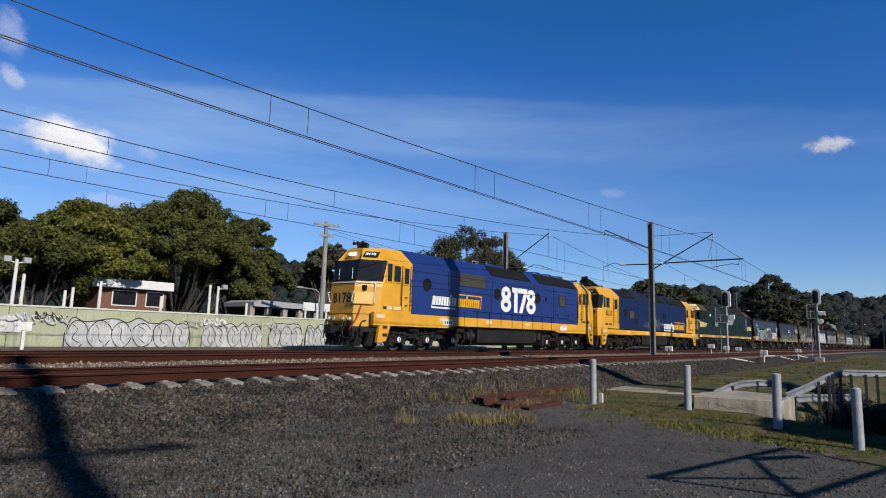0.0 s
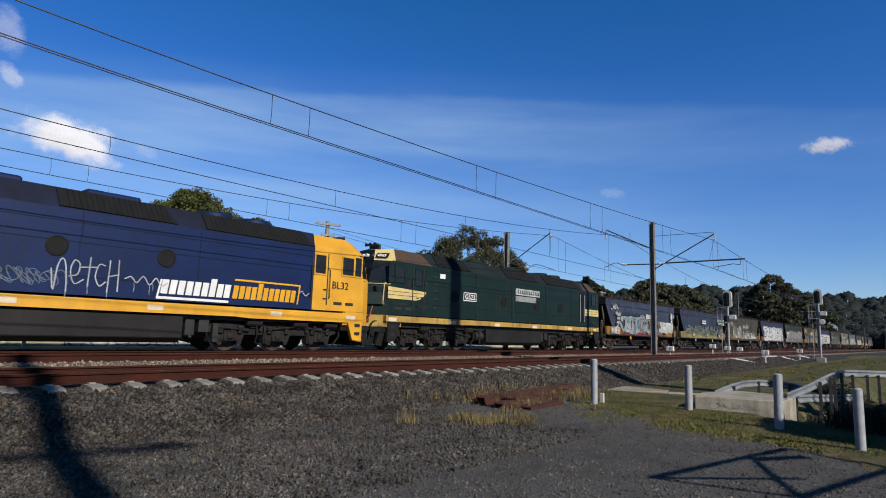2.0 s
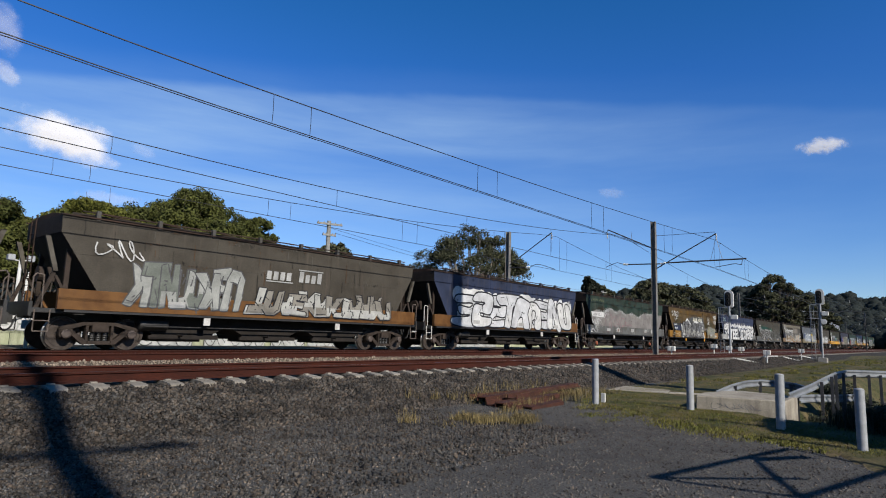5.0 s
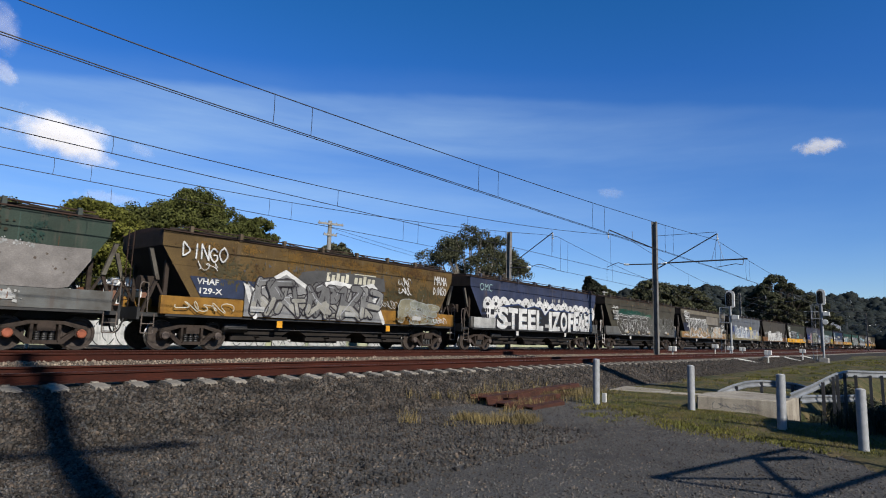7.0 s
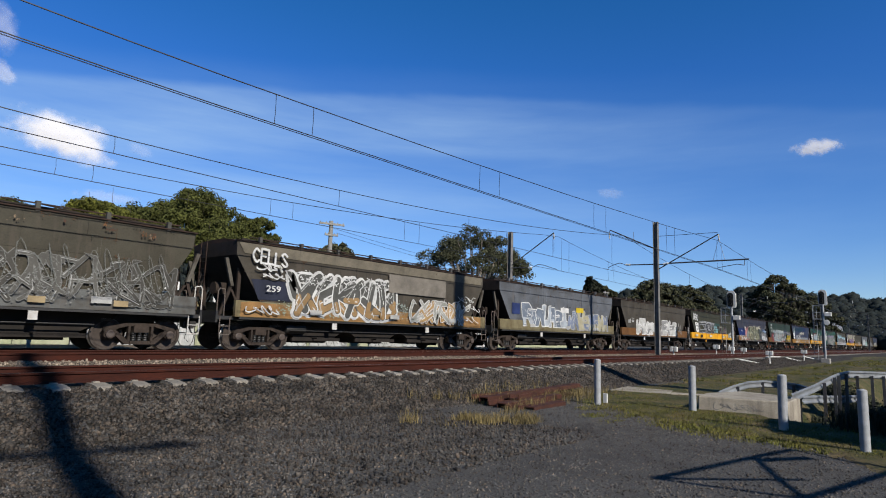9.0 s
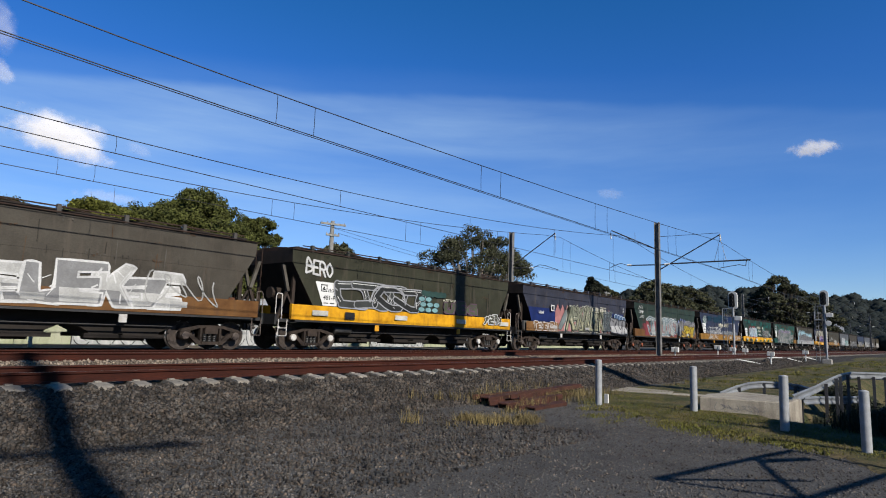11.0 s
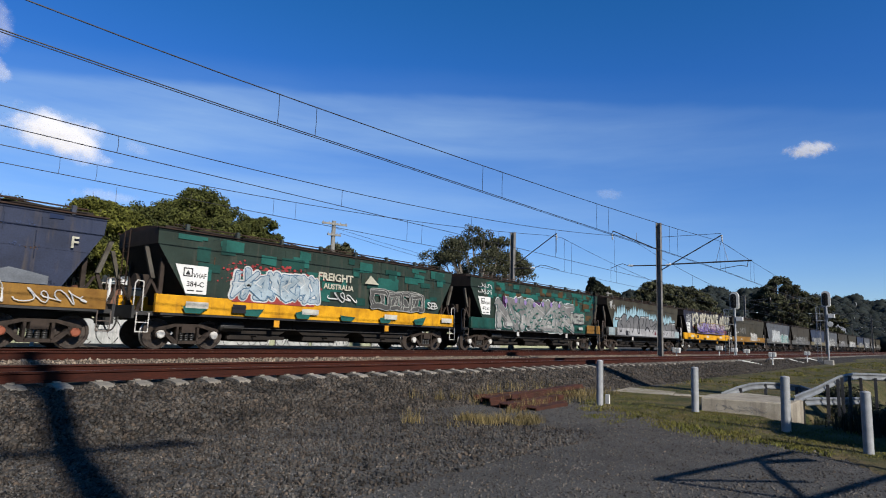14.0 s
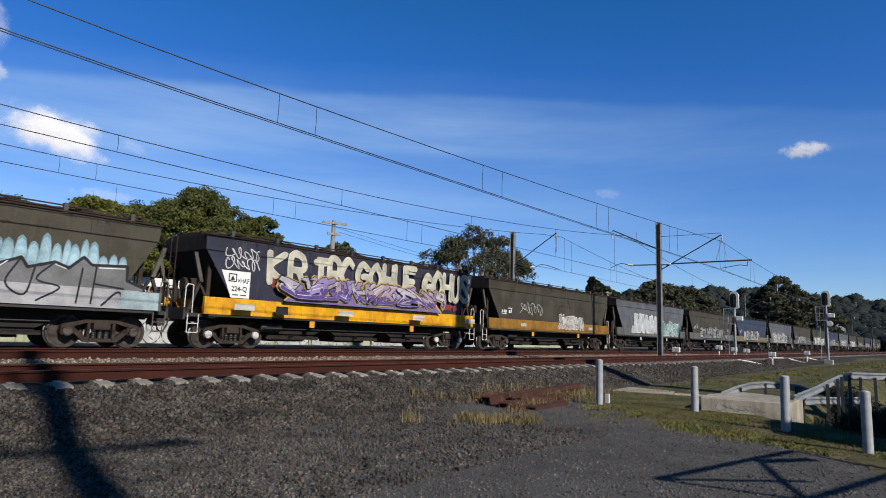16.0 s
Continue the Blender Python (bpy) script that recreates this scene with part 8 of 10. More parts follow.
def trim_first(loco, hood):
    fl = Flat(-1.466)
    big_number(fl, 9.42, 2.08)
    fl.put("side_number", loco, "large white numerals on the side")
    fl = Flat(-1.466)
    two_tone_logo(fl, 3.75, 7.55, 2.02, 2.78)
    fl.put("side_lettering", loco, "slanted white and orange bars on the side")
    fl = Flat(-1.474)
    fl.bar(4.6, 5.35, 1.22, 1.50, WHITE_MARK)
    for i in range(4):
        fl.bar(4.68 + 0.16 * i, 4.78 + 0.16 * i, 1.28, 1.42, BLACK_MARK)
    fl.bar(16.0, 16.9, 1.22, 1.48, WHITE_MARK)
    fl.put("sill_marks", loco, "small white plates with dark marks")
    for x, z, r in ((3.35, 3.05, 0.26), (9.1, 3.0, 0.27), (13.3, 3.05, 0.27)):
        porthole(hood, x, z, -1.45, r)
    louvre(hood, 5.75, 8.0, 3.20, 3.82, -1.45, MESH_BROWN)
    pane(hood, 15.9, 16.6, 2.75, 3.35, -1.45, "filter_panel", MESH_BROWN)
    louvre(hood, 16.7, 17.2, 1.9, 2.5, -1.45, LOCO_BLUE)
    bm = bmesh.new()
    pipe(bm, [(8.2, -0.4, 4.62), (8.2, -0.4, 4.78), (9.0, -0.2, 4.8)], 0.02, 5)
    for x in (2.9, 3.6, 4.6):
        rod(bm, (x, -0.85, 4.52), (x, -0.85, 4.68), 0.03, 6)
    part("roof_lugs", bm, GALV, hood)
    nose_text(loco, "8178", x=-0.512, z=2.02, size=0.60, off=0.0)
    bm = bmesh.new()
    for i in range(9):
        x = 6.2 + 1.085 * i
        box(bm, x, x + 0.025, -1.478, -1.455, 1.12, 1.97)
    pipe(bm, [(7.0, -1.465, 1.98), (16.6, -1.465, 1.98), (18.3, -1.465, 1.76)], 0.016, 5)
    part("sill_joints", bm, spec_seam("blue"), loco)
    bm = bmesh.new()
    lathe(bm, [(-0.66, 0.5), (-0.62, 0.62), (-0.54, 0.66)], 18, "x", (0.0, 0.0, 1.30))
    ob = part("pilot_cowl", bm, LOCO_YELLOW, loco, smooth=True)
    for v in ob.data.vertices:
        v.co.z = 1.30 + (v.co.z - 1.30) * 0.32
    for y in (-0.36, 0.36, -0.82, 0.82):
        bm = bmesh.new()
        lathe(bm, [(-0.50, 0.07), (-0.68, 0.07), (-0.69, 0.06), (-0.67, 0.01)], 12, "x", (0.0, y * 0.8, 1.33))
        part("ditch_light", bm, INSULATOR, loco, "round lamp above the coupler")
    for x, z0, z1 in ((14.19, 2.97, 3.16), (17.0, 2.1, 2.2), (15.6, 2.1, 2.2)):
        bm = bmesh.new()
        box(bm, x, x + 0.2, -1.458, -1.45, z0, z1)
        part("small_hatch", bm, GRILLE, hood)
    bm = bmesh.new()
    for a, b, c, d in ((14.88, 14.9, 2.28, 3.6), (15.47, 15.49, 2.28, 3.6), (14.9, 15.47, 3.58, 3.6)):
        box(bm, a, b, -1.457, -1.45, c, d)
    part("access_door", bm, spec_seam("blue"), hood)


def nose_text(loco, body, x=-0.412, z=1.98, size=0.52, mat=None, off=0.0):
    """Dark numerals across the nose, facing the front, and white ones in the number boxes."""
    w, v, f = lettering(body, size, 0.012)
    for name, vv, m in (("nose_number", [(x - 0.004, 0.5 * w + off - a, z + c) for a, _, c in v], mat or BLACK_IRON),):
        me = bpy.data.meshes.new(name)
        me.from_pydata(vv, [], f)
        me.materials.append(m)
        ob = new(name, me)
        ob.parent = loco
    w, v, f = lettering(body, 0.20, 0.006)
    for y in (() if mat is None else (-0.62, 0.62)):
        me = bpy.data.meshes.new("box_number")
        me.from_pydata([(float(np.interp(4.14, (3.9, 4.6), (0.32, 0.75))) + x - 0.046, y + 0.5 * w * 0.85 - a * 0.85, 4.07 + c) for a, _, c in v], [], f)
        me.materials.append(WHITE_MARK)
        ob = new("box_number", me)
        ob.parent = loco


def trim_second(loco, hood):
    fl = Flat(-1.466)
    two_tone_logo(fl, 12.2, 17.3, 1.62, 2.42)
    fl.put("side_lettering", loco, "slanted white and orange bars on the side")
    fl = Flat(-1.466)
    rg = random.Random(9)
    for k in range(3):
        tag(fl, rg, 7.4 + 0.5 * k, 9.0 + 0.3 * k, 1.75, 2.2, mark((0.16, 0.20, 0.28)), 0.03, 9)
    chalk = mark((0.50, 0.52, 0.56))
    for run in (((9.27, 2.22), (9.36, 1.66), (9.42, 2.3), (9.52, 2.52), (9.62, 2.3), (9.68, 1.62)),
                ((9.72, 2.05), (9.92, 2.12), (9.96, 2.4), (9.82, 2.5), (9.74, 2.2), (9.86, 1.86), (10.08, 1.98)),
                ((10.22, 2.62), (10.2, 1.8)), ((10.0, 2.32), (10.42, 2.36)), ((10.62, 2.42), (10.46, 2.44), (10.38, 2.1), (10.5, 1.84), (10.66, 1.96)),
                ((10.74, 2.58), (10.72, 1.68)), ((10.98, 2.62), (11.0, 1.72)), ((10.72, 2.12), (11.0, 2.2)),
                ((11.18, 2.11), (11.35, 2.18), (11.52, 2.02), (11.7, 2.22), (11.9, 1.98), (12.08, 2.2), (12.25, 1.98), (12.44, 2.08)),
                ((17.35, 2.1), (17.5, 2.2), (17.65, 2.04), (17.82, 2.14))):
        fl.stroke(smooth_path(run, 5) if len(run) > 2 else run, 0.035, chalk)
    for q, z0, z1 in ((9.66, 1.7, 1.5), (10.2, 1.85, 1.6), (10.72, 1.7, 1.5), (11.45, 2.0, 1.75), (11.9, 1.98, 1.7), (12.0, 2.0, 1.82)):
        fl.stroke(((q, z0), (q + 0.01, z1)), 0.014, chalk)
    fl.put("graffiti", loco, "white scrawls on the side")
    fl = Flat(-1.470)
    fl.text("BL32", 0.62, 2.46, 0.50, BLACK_MARK, 0.006, 1.0)
    fl.put("cab_number", loco, "black cab numerals")
    fl = Flat(-1.470)
    fl.text("BL32", 18.9, 2.42, 0.40, BLACK_MARK, 0.004, 0.85)
    fl.put("cab_number", loco, "black cab numerals")
    porthole(hood, 4.1, 2.75, -1.45, 0.25)
    for x in (9.35, 12.35):
        porthole(hood, x, 2.85, -1.45, 0.25)
    pane(hood, 4.85, 5.7, 2.42, 2.95, -1.45, "filter_panel", MESH_BROWN)
    pane(hood, 5.95, 6.2, 2.0, 2.4, -1.45, "vent", GRILLE)
    nose_text(loco, "BL32", mat=WHITE)


def trim_third(loco, hood):
    fl = Flat(-1.470)
    for x0, x1, f0 in ((0.05, 2.4, 1), (18.5, 20.55, -1)):
        if f0 > 0:                           # a cream band with two dark lines, stepped and rounded at its rear
            fl.poly([(x0, 2.24), (x1 - 0.55, 2.24), (x1 - 0.28, 2.30), (x1 - 0.22, 2.38), (x1 - 0.06, 2.44), (x1 + 0.12, 2.58), (x1 + 0.12, 2.66), (x0, 2.76)], CREAM)
        else:
            fl.bar(x0, x1, 2.26, 2.70, CREAM)
        for z in (2.395, 2.55):
            fl.bar(x0, x1 - 0.1, z, z + 0.022, BLACK_MARK)
        fl.put("cab_stripes", loco, "cream band with two thin dark lines")
        fl = Flat(-1.470)
    for z in (3.36, 3.06, 2.72, 2.34, 1.92):      # foot holes up the side behind the cab, their shade painted as black marks
        fl.bar(3.02, 3.30, z, z + 0.10, BLACK_MARK)
    for x, z in ((0.75, 1.98), (2.1, 1.92)):
        fl.bar(x, x + 0.5, z, z + 0.09, BLACK_MARK)
    fl.put("foot_holes", loco, "black marks painted for the shaded foot holes")
    fl = Flat(-1.470)
    fl.bar(5.35, 6.42, 2.45, 2.88, WHITE_MARK)
    fl.bar(5.39, 6.38, 2.49, 2.84, BLACK_MARK)
    fl.text("G523", 5.48, 2.54, 0.36, WHITE_MARK, 0.006, 0.82)
    fl.put("number_plate_mark", loco, "white numerals on a black plate")
    fl = Flat(-1.470)
    fl.bar(3.5, 3.9, 3.4, 3.62, WHITE_MARK)
    fl.put("notice", loco, "small white notice")
    fl = Flat(-1.470)
    fl.bar(10.1, 12.7, 3.08, 3.44, mark((0.55, 0.56, 0.55)))
    fl.bar(10.1, 12.3, 2.72, 3.02, mark((0.33, 0.36, 0.35)))
    for i in range(12):
        fl.bar(10.3 + 0.2 * i, 10.42 + 0.2 * i, 3.15, 3.36 if i % 4 else 3.40, mark((0.16, 0.18, 0.18)), 0.03)
    fl.put("side_lettering", loco, "pale worn panels with dark bars")
    for x in (4.7, 9.0, 12.4, 15.2):
        porthole(hood, x, 2.6, -1.45, 0.25)
    bm = bmesh.new()
    box(bm, 9.86, 9.93, -1.462, -1.45, 1.7, 3.72)
    box(bm, 9.42, 9.86, -1.460, -1.45, 3.68, 3.72)
    box(bm, 9.40, 9.43, -1.460, -1.45, 1.7, 3.72)
    part("door_gap", bm, BLACK_MARK, hood)
    # flat black panel: the shade inside the open doorway given as colour
    bm = bmesh.new()
    box(bm, 17.86, 18.36, -1.468, -1.45, 1.80, 3.76)
    part("doorway", bm, GRILLE, hood, "flat black panel for the dark inside of a doorway")
    bm = bmesh.new()
    for x in (17.80, 18.40):
        rod(bm, (x, -1.52, 1.85), (x, -1.52, 3.6), 0.02, 6)
        for z in (1.85, 3.6):
            rod(bm, (x, -1.52, z), (x, -1.45, z), 0.018, 6)
    part("door_handrail", bm, GALV, hood)
    nose_text(loco, "G523", mat=WHITE)


def spec_seam(kind):
    return SEAMS[kind]


SOOTY_BLUE = surface("sooty_blue_roof", (0.010, 0.016, 0.045), (0.007, 0.008, 0.014), 0.7, 0.7, 0.0, 0.2, 20, 0.1)
SOOTY_GREEN = surface("sooty_green_roof", (0.010, 0.019, 0.018), (0.008, 0.009, 0.009), 0.7, 0.7, 0.0, 0.2, 20, 0.1)
OLD_CREAM = surface("rusty_cream_sill", (0.50, 0.33, 0.08), (0.30, 0.17, 0.05), 0.9, 0.6, 0.0, 0.15, 40, 0.05, streak=(0.06, 0.04, 0.03), streak_amount=0.8)
SPECS = (
    dict(u=17.5, brow=LOCO_YELLOW, steps=LOCO_YELLOW, rails=WHITE, vents=((0.75, 1.08), (1.16, 1.66)), number="8178", body=LOCO_BLUE, cab=LOCO_YELLOW, roof=LOCO_BLUE, cab_roof=LOCO_YELLOW, sill=LOCO_YELLOW, cabs=(2.3, 2.2), seam=spec_seam("blue"), seams=(2.9, 3.6),
         joints=(4.9, 8.6, 12.9, 15.2), grilles=((8.6, 12.6), (13.5, 18.38)), fans=(14.4, 15.8, 17.2), humps=(9.2,), lit=True, nose=0.52, ahead=-0.42, nose_box=False,
         cab_windows=(1.12, 1.54, 1.74, 2.14), band=(1.08, 1.20, 1.64), trim=trim_first, cab_label="glossy yellow driving cab",
         label="blue and yellow diesel locomotive leading the goods train"),
    dict(u=39.55, brow=LOCO_YELLOW, steps=LOCO_YELLOW, rails=WHITE, vents=(), number="", body=LOCO_BLUE_OLD, cab=LOCO_YELLOW, roof=SOOTY_BLUE, cab_roof=LOCO_YELLOW, sill=LOCO_YELLOW, cabs=(2.9, 2.6), seam=spec_seam("old"), seams=(2.05, 3.0, 3.55),
         joints=(6.4, 9.9, 13.4), grilles=((3.4, 6.0), (9.3, 12.6), (13.6, 17.95)), fans=(14.4, 16.0), humps=(7.0, 10.2), lit=False, nose=0.40, ahead=0.0, nose_box=False,
         cab_windows=(0.62, 1.2, 2.0, 2.6), band=(1.12, 1.16, 1.48), trim=trim_second, cab_label="yellow driving cab with dark panel marks",
         label="faded blue and yellow diesel locomotive, second in the train"),
    dict(u=61.5, brow=CREAM, steps=PILOT, rails=CREAM, vents=(), number="G523", body=LOCO_GREEN, cab=LOCO_GREEN, roof=SOOTY_GREEN, cab_roof=ROOF_RUST, sill=OLD_CREAM, cabs=(2.9, 2.2), seam=spec_seam("green"), seams=(2.1, 3.0, 3.7),
         joints=(6.4, 9.7, 13.4, 16.6), grilles=((3.4, 6.0), (9.3, 12.6), (13.6, 17.95)), fans=(14.4, 16.0), humps=(7.0, 10.2), lit=False, nose=0.52, ahead=-0.15, nose_box=False,
         cab_windows=(0.50, 1.02, 1.74, 2.28), band=(1.24, 1.26, 1.50), trim=trim_third, cab_label="dark green cab with cream stripes and a rusty roof",
         label="dark green diesel locomotive with cream stripes and rusty roof"),
)
for spec in SPECS:
    build_loco(spec)
wagons = build_wagons()

# ---------------------------------------------------------------- paint on the wagons' sides
SIDE_Y = -1.481


def code_panel(fl, number, z=2.15, x=0.60):
    """White panel with the wagon's code, cut along the sloping end; x is its upper corner."""
    fl.poly([(x + 0.40, z - 0.45), (x + 1.08, z - 0.45), (x + 1.08, z + 0.45), (x, z + 0.45)], WHITE_MARK)
    fl.bar(x + 0.27, x + 0.58, z + 0.08, z + 0.36, BLACK_MARK)
    fl.bar(x + 0.31, x + 0.54, z + 0.12, z + 0.32, WHITE_MARK)
    fl.poly([(x + 0.34, z + 0.14), (x + 0.51, z + 0.14), (x + 0.425, z + 0.30)], BLACK_MARK)
    fl.text("VHAF", x + 0.60, z + 0.06, 0.22, BLACK_MARK, 0.004, 0.44)
    fl.text(number, x + 0.40, z - 0.22, 0.23, BLACK_MARK, 0.005, 0.58)
    for i in range(2):
        fl.bar(x + 0.44 + 0.30 * i, x + 0.66 + 0.30 * i, z - 0.37, z - 0.33, BLACK_MARK)


def small_code(fl, x, z, mat):
    for i in range(4):
        fl.bar(x + 0.16 * i, x + 0.16 * i + 0.11, z, z + 0.2, mat)
    for i in range(4):
        fl.bar(x + 0.16 * i, x + 0.16 * i + 0.11, z - 0.3, z - 0.1, mat)
    fl.bar(x + 0.75, x + 1.05, z - 0.1, z + 0.18, mat)


def word_bars(fl, rg, x0, x1, z0, z1, mat, n=12):
    """Worn lettering as plain bars, with a rule below."""
    w = (x1 - x0) / n
    for i in range(n):
        if i != n // 2:
            fl.bar(x0 + w * i, x0 + w * (i + 0.7), z0, z1 - (0.0 if rg.random() < 0.3 else 0.25 * (z1 - z0)), mat, 0.03)
    fl.bar(x0, x0 + (x1 - x0) * 0.45, z0 - 0.08, z0 - 0.04, mat)
    fl.bar(x0 + (x1 - x0) * 0.55, x1, z1 + 0.03, z1 + 0.07, mat)


def patches(fl, rg, x0, x1, z0, z1, mats, n, big=0.9):
    """Roller-painted rectangles over old paint."""
    for _ in range(n):
        x, z = rg.uniform(x0, x1), rg.uniform(z0, z1)
        w, h = big * rg.uniform(0.25, 1.0), big * rg.uniform(0.15, 0.5)
        x1c, z1c = min(x + w, x1), min(z + h, z1)
        edge_lo = 1.1 - (z - 1.62) * 0.68 + 0.1
        if x < edge_lo or x1c > 14.15 - edge_lo * 0.9:
            continue
        fl.poly([(x, z + rg.uniform(-0.03, 0.03)), (x1c, z + rg.uniform(-0.03, 0.03)), (x1c, z1c), (x, z1c + rg.uniform(-0.04, 0.04))], mats[rg.randrange(len(mats))])


def scuffs(fl, rg, x, z, w, h, mat, n, size=0.035):
    """Flaked or smudged paint: many small flecks, thinning out from the middle."""
    base = fl.y
    for i in range(n):
        fl.y = base - 0.00003 * (i % 10)
        a, b, r = x + rg.gauss(0, 0.4) * w, z + rg.gauss(0, 0.4) * h, 0.75 * size * rg.uniform(0.3, 1.3)
        if 1.15 < b < 3.66 and a > 0.15 + max(0.0, (3.2 - b) * 0.64):
            p, s = rg.uniform(0, 6.3), rg.uniform(0.6, 2.2)
            fl.poly([(a + r * rg.uniform(0.5, 1) * math.cos(p + q * 1.257), b + r * s * rg.uniform(0.5, 1) * math.sin(p + q * 1.257)) for q in range(5)], mat)
    fl.y = base - 0.00005


def ragged(fl, rg, x0, x1, z0, z1, mat, n=26, amp=0.12, spikes=False):
    """A painted field with a ragged or dripping upper edge."""
    top = []
    for i in range(n + 1):
        x = x0 + (x1 - x0) * i / n
        top.append((x, z1 + (amp * (1 if i % 2 else -1) * rg.uniform(0.5, 1) if spikes else rg.uniform(-amp, amp))))
    for (a, b), (c, d) in zip(top, top[1:]):
        fl.poly([(a, z0), (c, z0), (c, d), (a, b)], mat)


def dress_wagons():
    w, k = mark(W_), mark(K_)
    silver, cream, red = mark((0.40, 0.41, 0.43)), mark((0.66, 0.63, 0.50)), mark((0.30, 0.05, 0.05))
    teal, lblue, purple, yellow, pink = (0.30, 0.46, 0.45), mark((0.36, 0.58, 0.68)), (0.22, 0.17, 0.42), mark((0.70, 0.52, 0.03)), (0.60, 0.33, 0.33)
    dgreen, mgreen, brown = mark((0.012, 0.075, 0.060)), mark((0.02, 0.14, 0.115)), mark((0.10, 0.06, 0.025))
    grey, dgrey, white_dim = mark((0.25, 0.25, 0.25)), mark((0.11, 0.11, 0.115)), mark((0.48, 0.48, 0.46))
    for i, wg in enumerate(wagons):
        rg = random.Random(100 + i)
        fl = Flat(SIDE_Y)
        n = i + 1
        grime = random.Random(700 + i)
        body = WAGONS[i][0] if i < len(WAGONS) else BROWNGREY
        if n <= 22:                              # rust runs, dust and chipped paint
            pale, worn = mark(tuple(v * 1.7 + 0.03 for v in body)), mark(tuple(v * 0.55 for v in body))
            rusty = mark((0.105, 0.055, 0.026))
            for q in range(26):
                x, z = grime.uniform(1.3, 12.9), grime.uniform(2.5, 3.62)
                fl.stroke([(x, z), (x + grime.uniform(-0.02, 0.02), z - grime.uniform(0.15, 0.8))], grime.uniform(0.008, 0.03), (rusty, worn, worn, pale)[q % 4], False)
            for q in range(30):
                x, z = grime.uniform(1.0, 13.2), grime.choice((3.22, 2.67, 3.6, 3.64, 1.75)) + grime.uniform(-0.06, 0.05)
                scuffs(fl, grime, x, z, grime.uniform(0.1, 0.5), 0.07, (rusty, pale, worn)[q % 3], 10, 0.032)
        if n == 1:
            ragged(fl, rg, 2.6, 8.3, 1.14, 1.75, red, 16, 0.1)
            for a in range(3):
                tag(fl, rg, 2.2 + 1.9 * a, 3.9 + 1.9 * a, 2.35, 2.8, mark((0.012, 0.018, 0.035)), 0.05, 9)
            mist(fl, rg, 2.8, 6.0, 1.15, 1.7, red, 150, 0.12)
            burner(fl, rg, 2.7, 8.0, 1.2, 2.45, 6, [(0.10, 0.13, 0.17), (0.24, 0.13, 0.15), (0.20, 0.24, 0.26), (0.30, 0.33, 0.33)], mark((0.34, 0.47, 0.46)), k, mark((0.42, 0.46, 0.47)), fat=0.34, edge=0.04, bubble=True)
            mist(fl, rg, 3.7, 4.5, 1.25, 2.1, mark((0.56, 0.52, 0.66)), 90, 0.08)
            mist(fl, rg, 6.6, 8.0, 1.3, 2.1, mark((0.34, 0.44, 0.43)), 120, 0.10)
            burner(fl, rg, 8.2, 10.4, 1.2, 2.3, 3, [(0.17, 0.16, 0.155), (0.21, 0.20, 0.18)], mark((0.05, 0.05, 0.055)), fat=0.6, edge=0.03, bubble=True)
            burner(fl, rg, 10.4, 13.2, 1.5, 2.15, 6, [(0.62, 0.62, 0.58), (0.5, 0.56, 0.58)], mark((0.36, 0.38, 0.38)), w, w, fat=0.6, edge=0.02, bubble=True)
            mist(fl, rg, 10.6, 13.0, 1.6, 2.15, w, 160, 0.08)
            for a in range(9):
                fl.stroke([(10.6 + 0.28 * a, 1.6), (10.62 + 0.28 * a, rg.uniform(1.25, 1.5))], 0.03, w)
            word_bars(fl, rg, 7.2, 9.6, 2.55, 2.85, w)
            tag(fl, rg, 5.9, 6.8, 2.45, 2.75, mark((0.40, 0.43, 0.45)), 0.05, 7)
            hand(fl, rg, "BOWER", 0.72, 2.05, 1.2, 1.62, w, 0.085)
            tag(fl, rg, 0.75, 1.9, 2.87, 3.32, w, 0.06, 8)
            mist(fl, rg, 1.3, 2.3, 2.45, 2.75, white_dim, 70, 0.12)
            small_code(fl, 1.6, 2.2, white_dim)
            fl.bar(1.55, 1.85, 1.75, 2.0, white_dim)
            fl.bar(1.60, 1.80, 1.80, 1.95, k)
            for a in range(7):                   # a small drawn face with spikes
                fl.stroke([(12.95, 2.55), (12.95 + 0.32 * math.cos(0.5 + 0.35 * a), 2.55 + 0.55 * math.sin(0.5 + 0.35 * a))], 0.07, w)
            fl.disc(12.95, 2.5, 0.2, w, 12)
            for q in (-0.08, 0.08):
                fl.disc(12.95 + q, 2.52, 0.05, k, 8)
            fl.text("F", 13.45, 2.72, 0.36, w, 0.012)
            hand(fl, rg, "DOG", 10.75, 11.3, 1.2, 1.4, mark((0.08, 0.05, 0.02)), 0.03)
        elif n == 2:
            ragged(fl, rg, 1.0, 13.6, 1.14, 1.75, mark((0.36, 0.28, 0.09)), 30, 0.06)
            for a in range(40):
                fl.disc(rg.uniform(1.2, 13.4), rg.uniform(1.2, 1.7), rg.uniform(0.1, 0.5), mark((0.26, 0.25, 0.13)), 8, rg.uniform(0.03, 0.1))
            mist(fl, rg, 1.5, 12.6, 1.2, 1.8, mark((0.20, 0.20, 0.14)), 240, 0.14)
            burner(fl, rg, 1.6, 12.6, 1.5, 2.25, 15, [(0.20, 0.24, 0.22), (0.24, 0.26, 0.20)], mark((0.05, 0.07, 0.10)), fat=0.32, edge=0.015)
            fl.bar(6.0, 7.2, 2.5, 2.85, w)
            for a in range(5):
                fl.bar(6.1 + 0.2 * a, 6.22 + 0.2 * a, 2.58, 2.78, mark((0.10, 0.11, 0.16)))
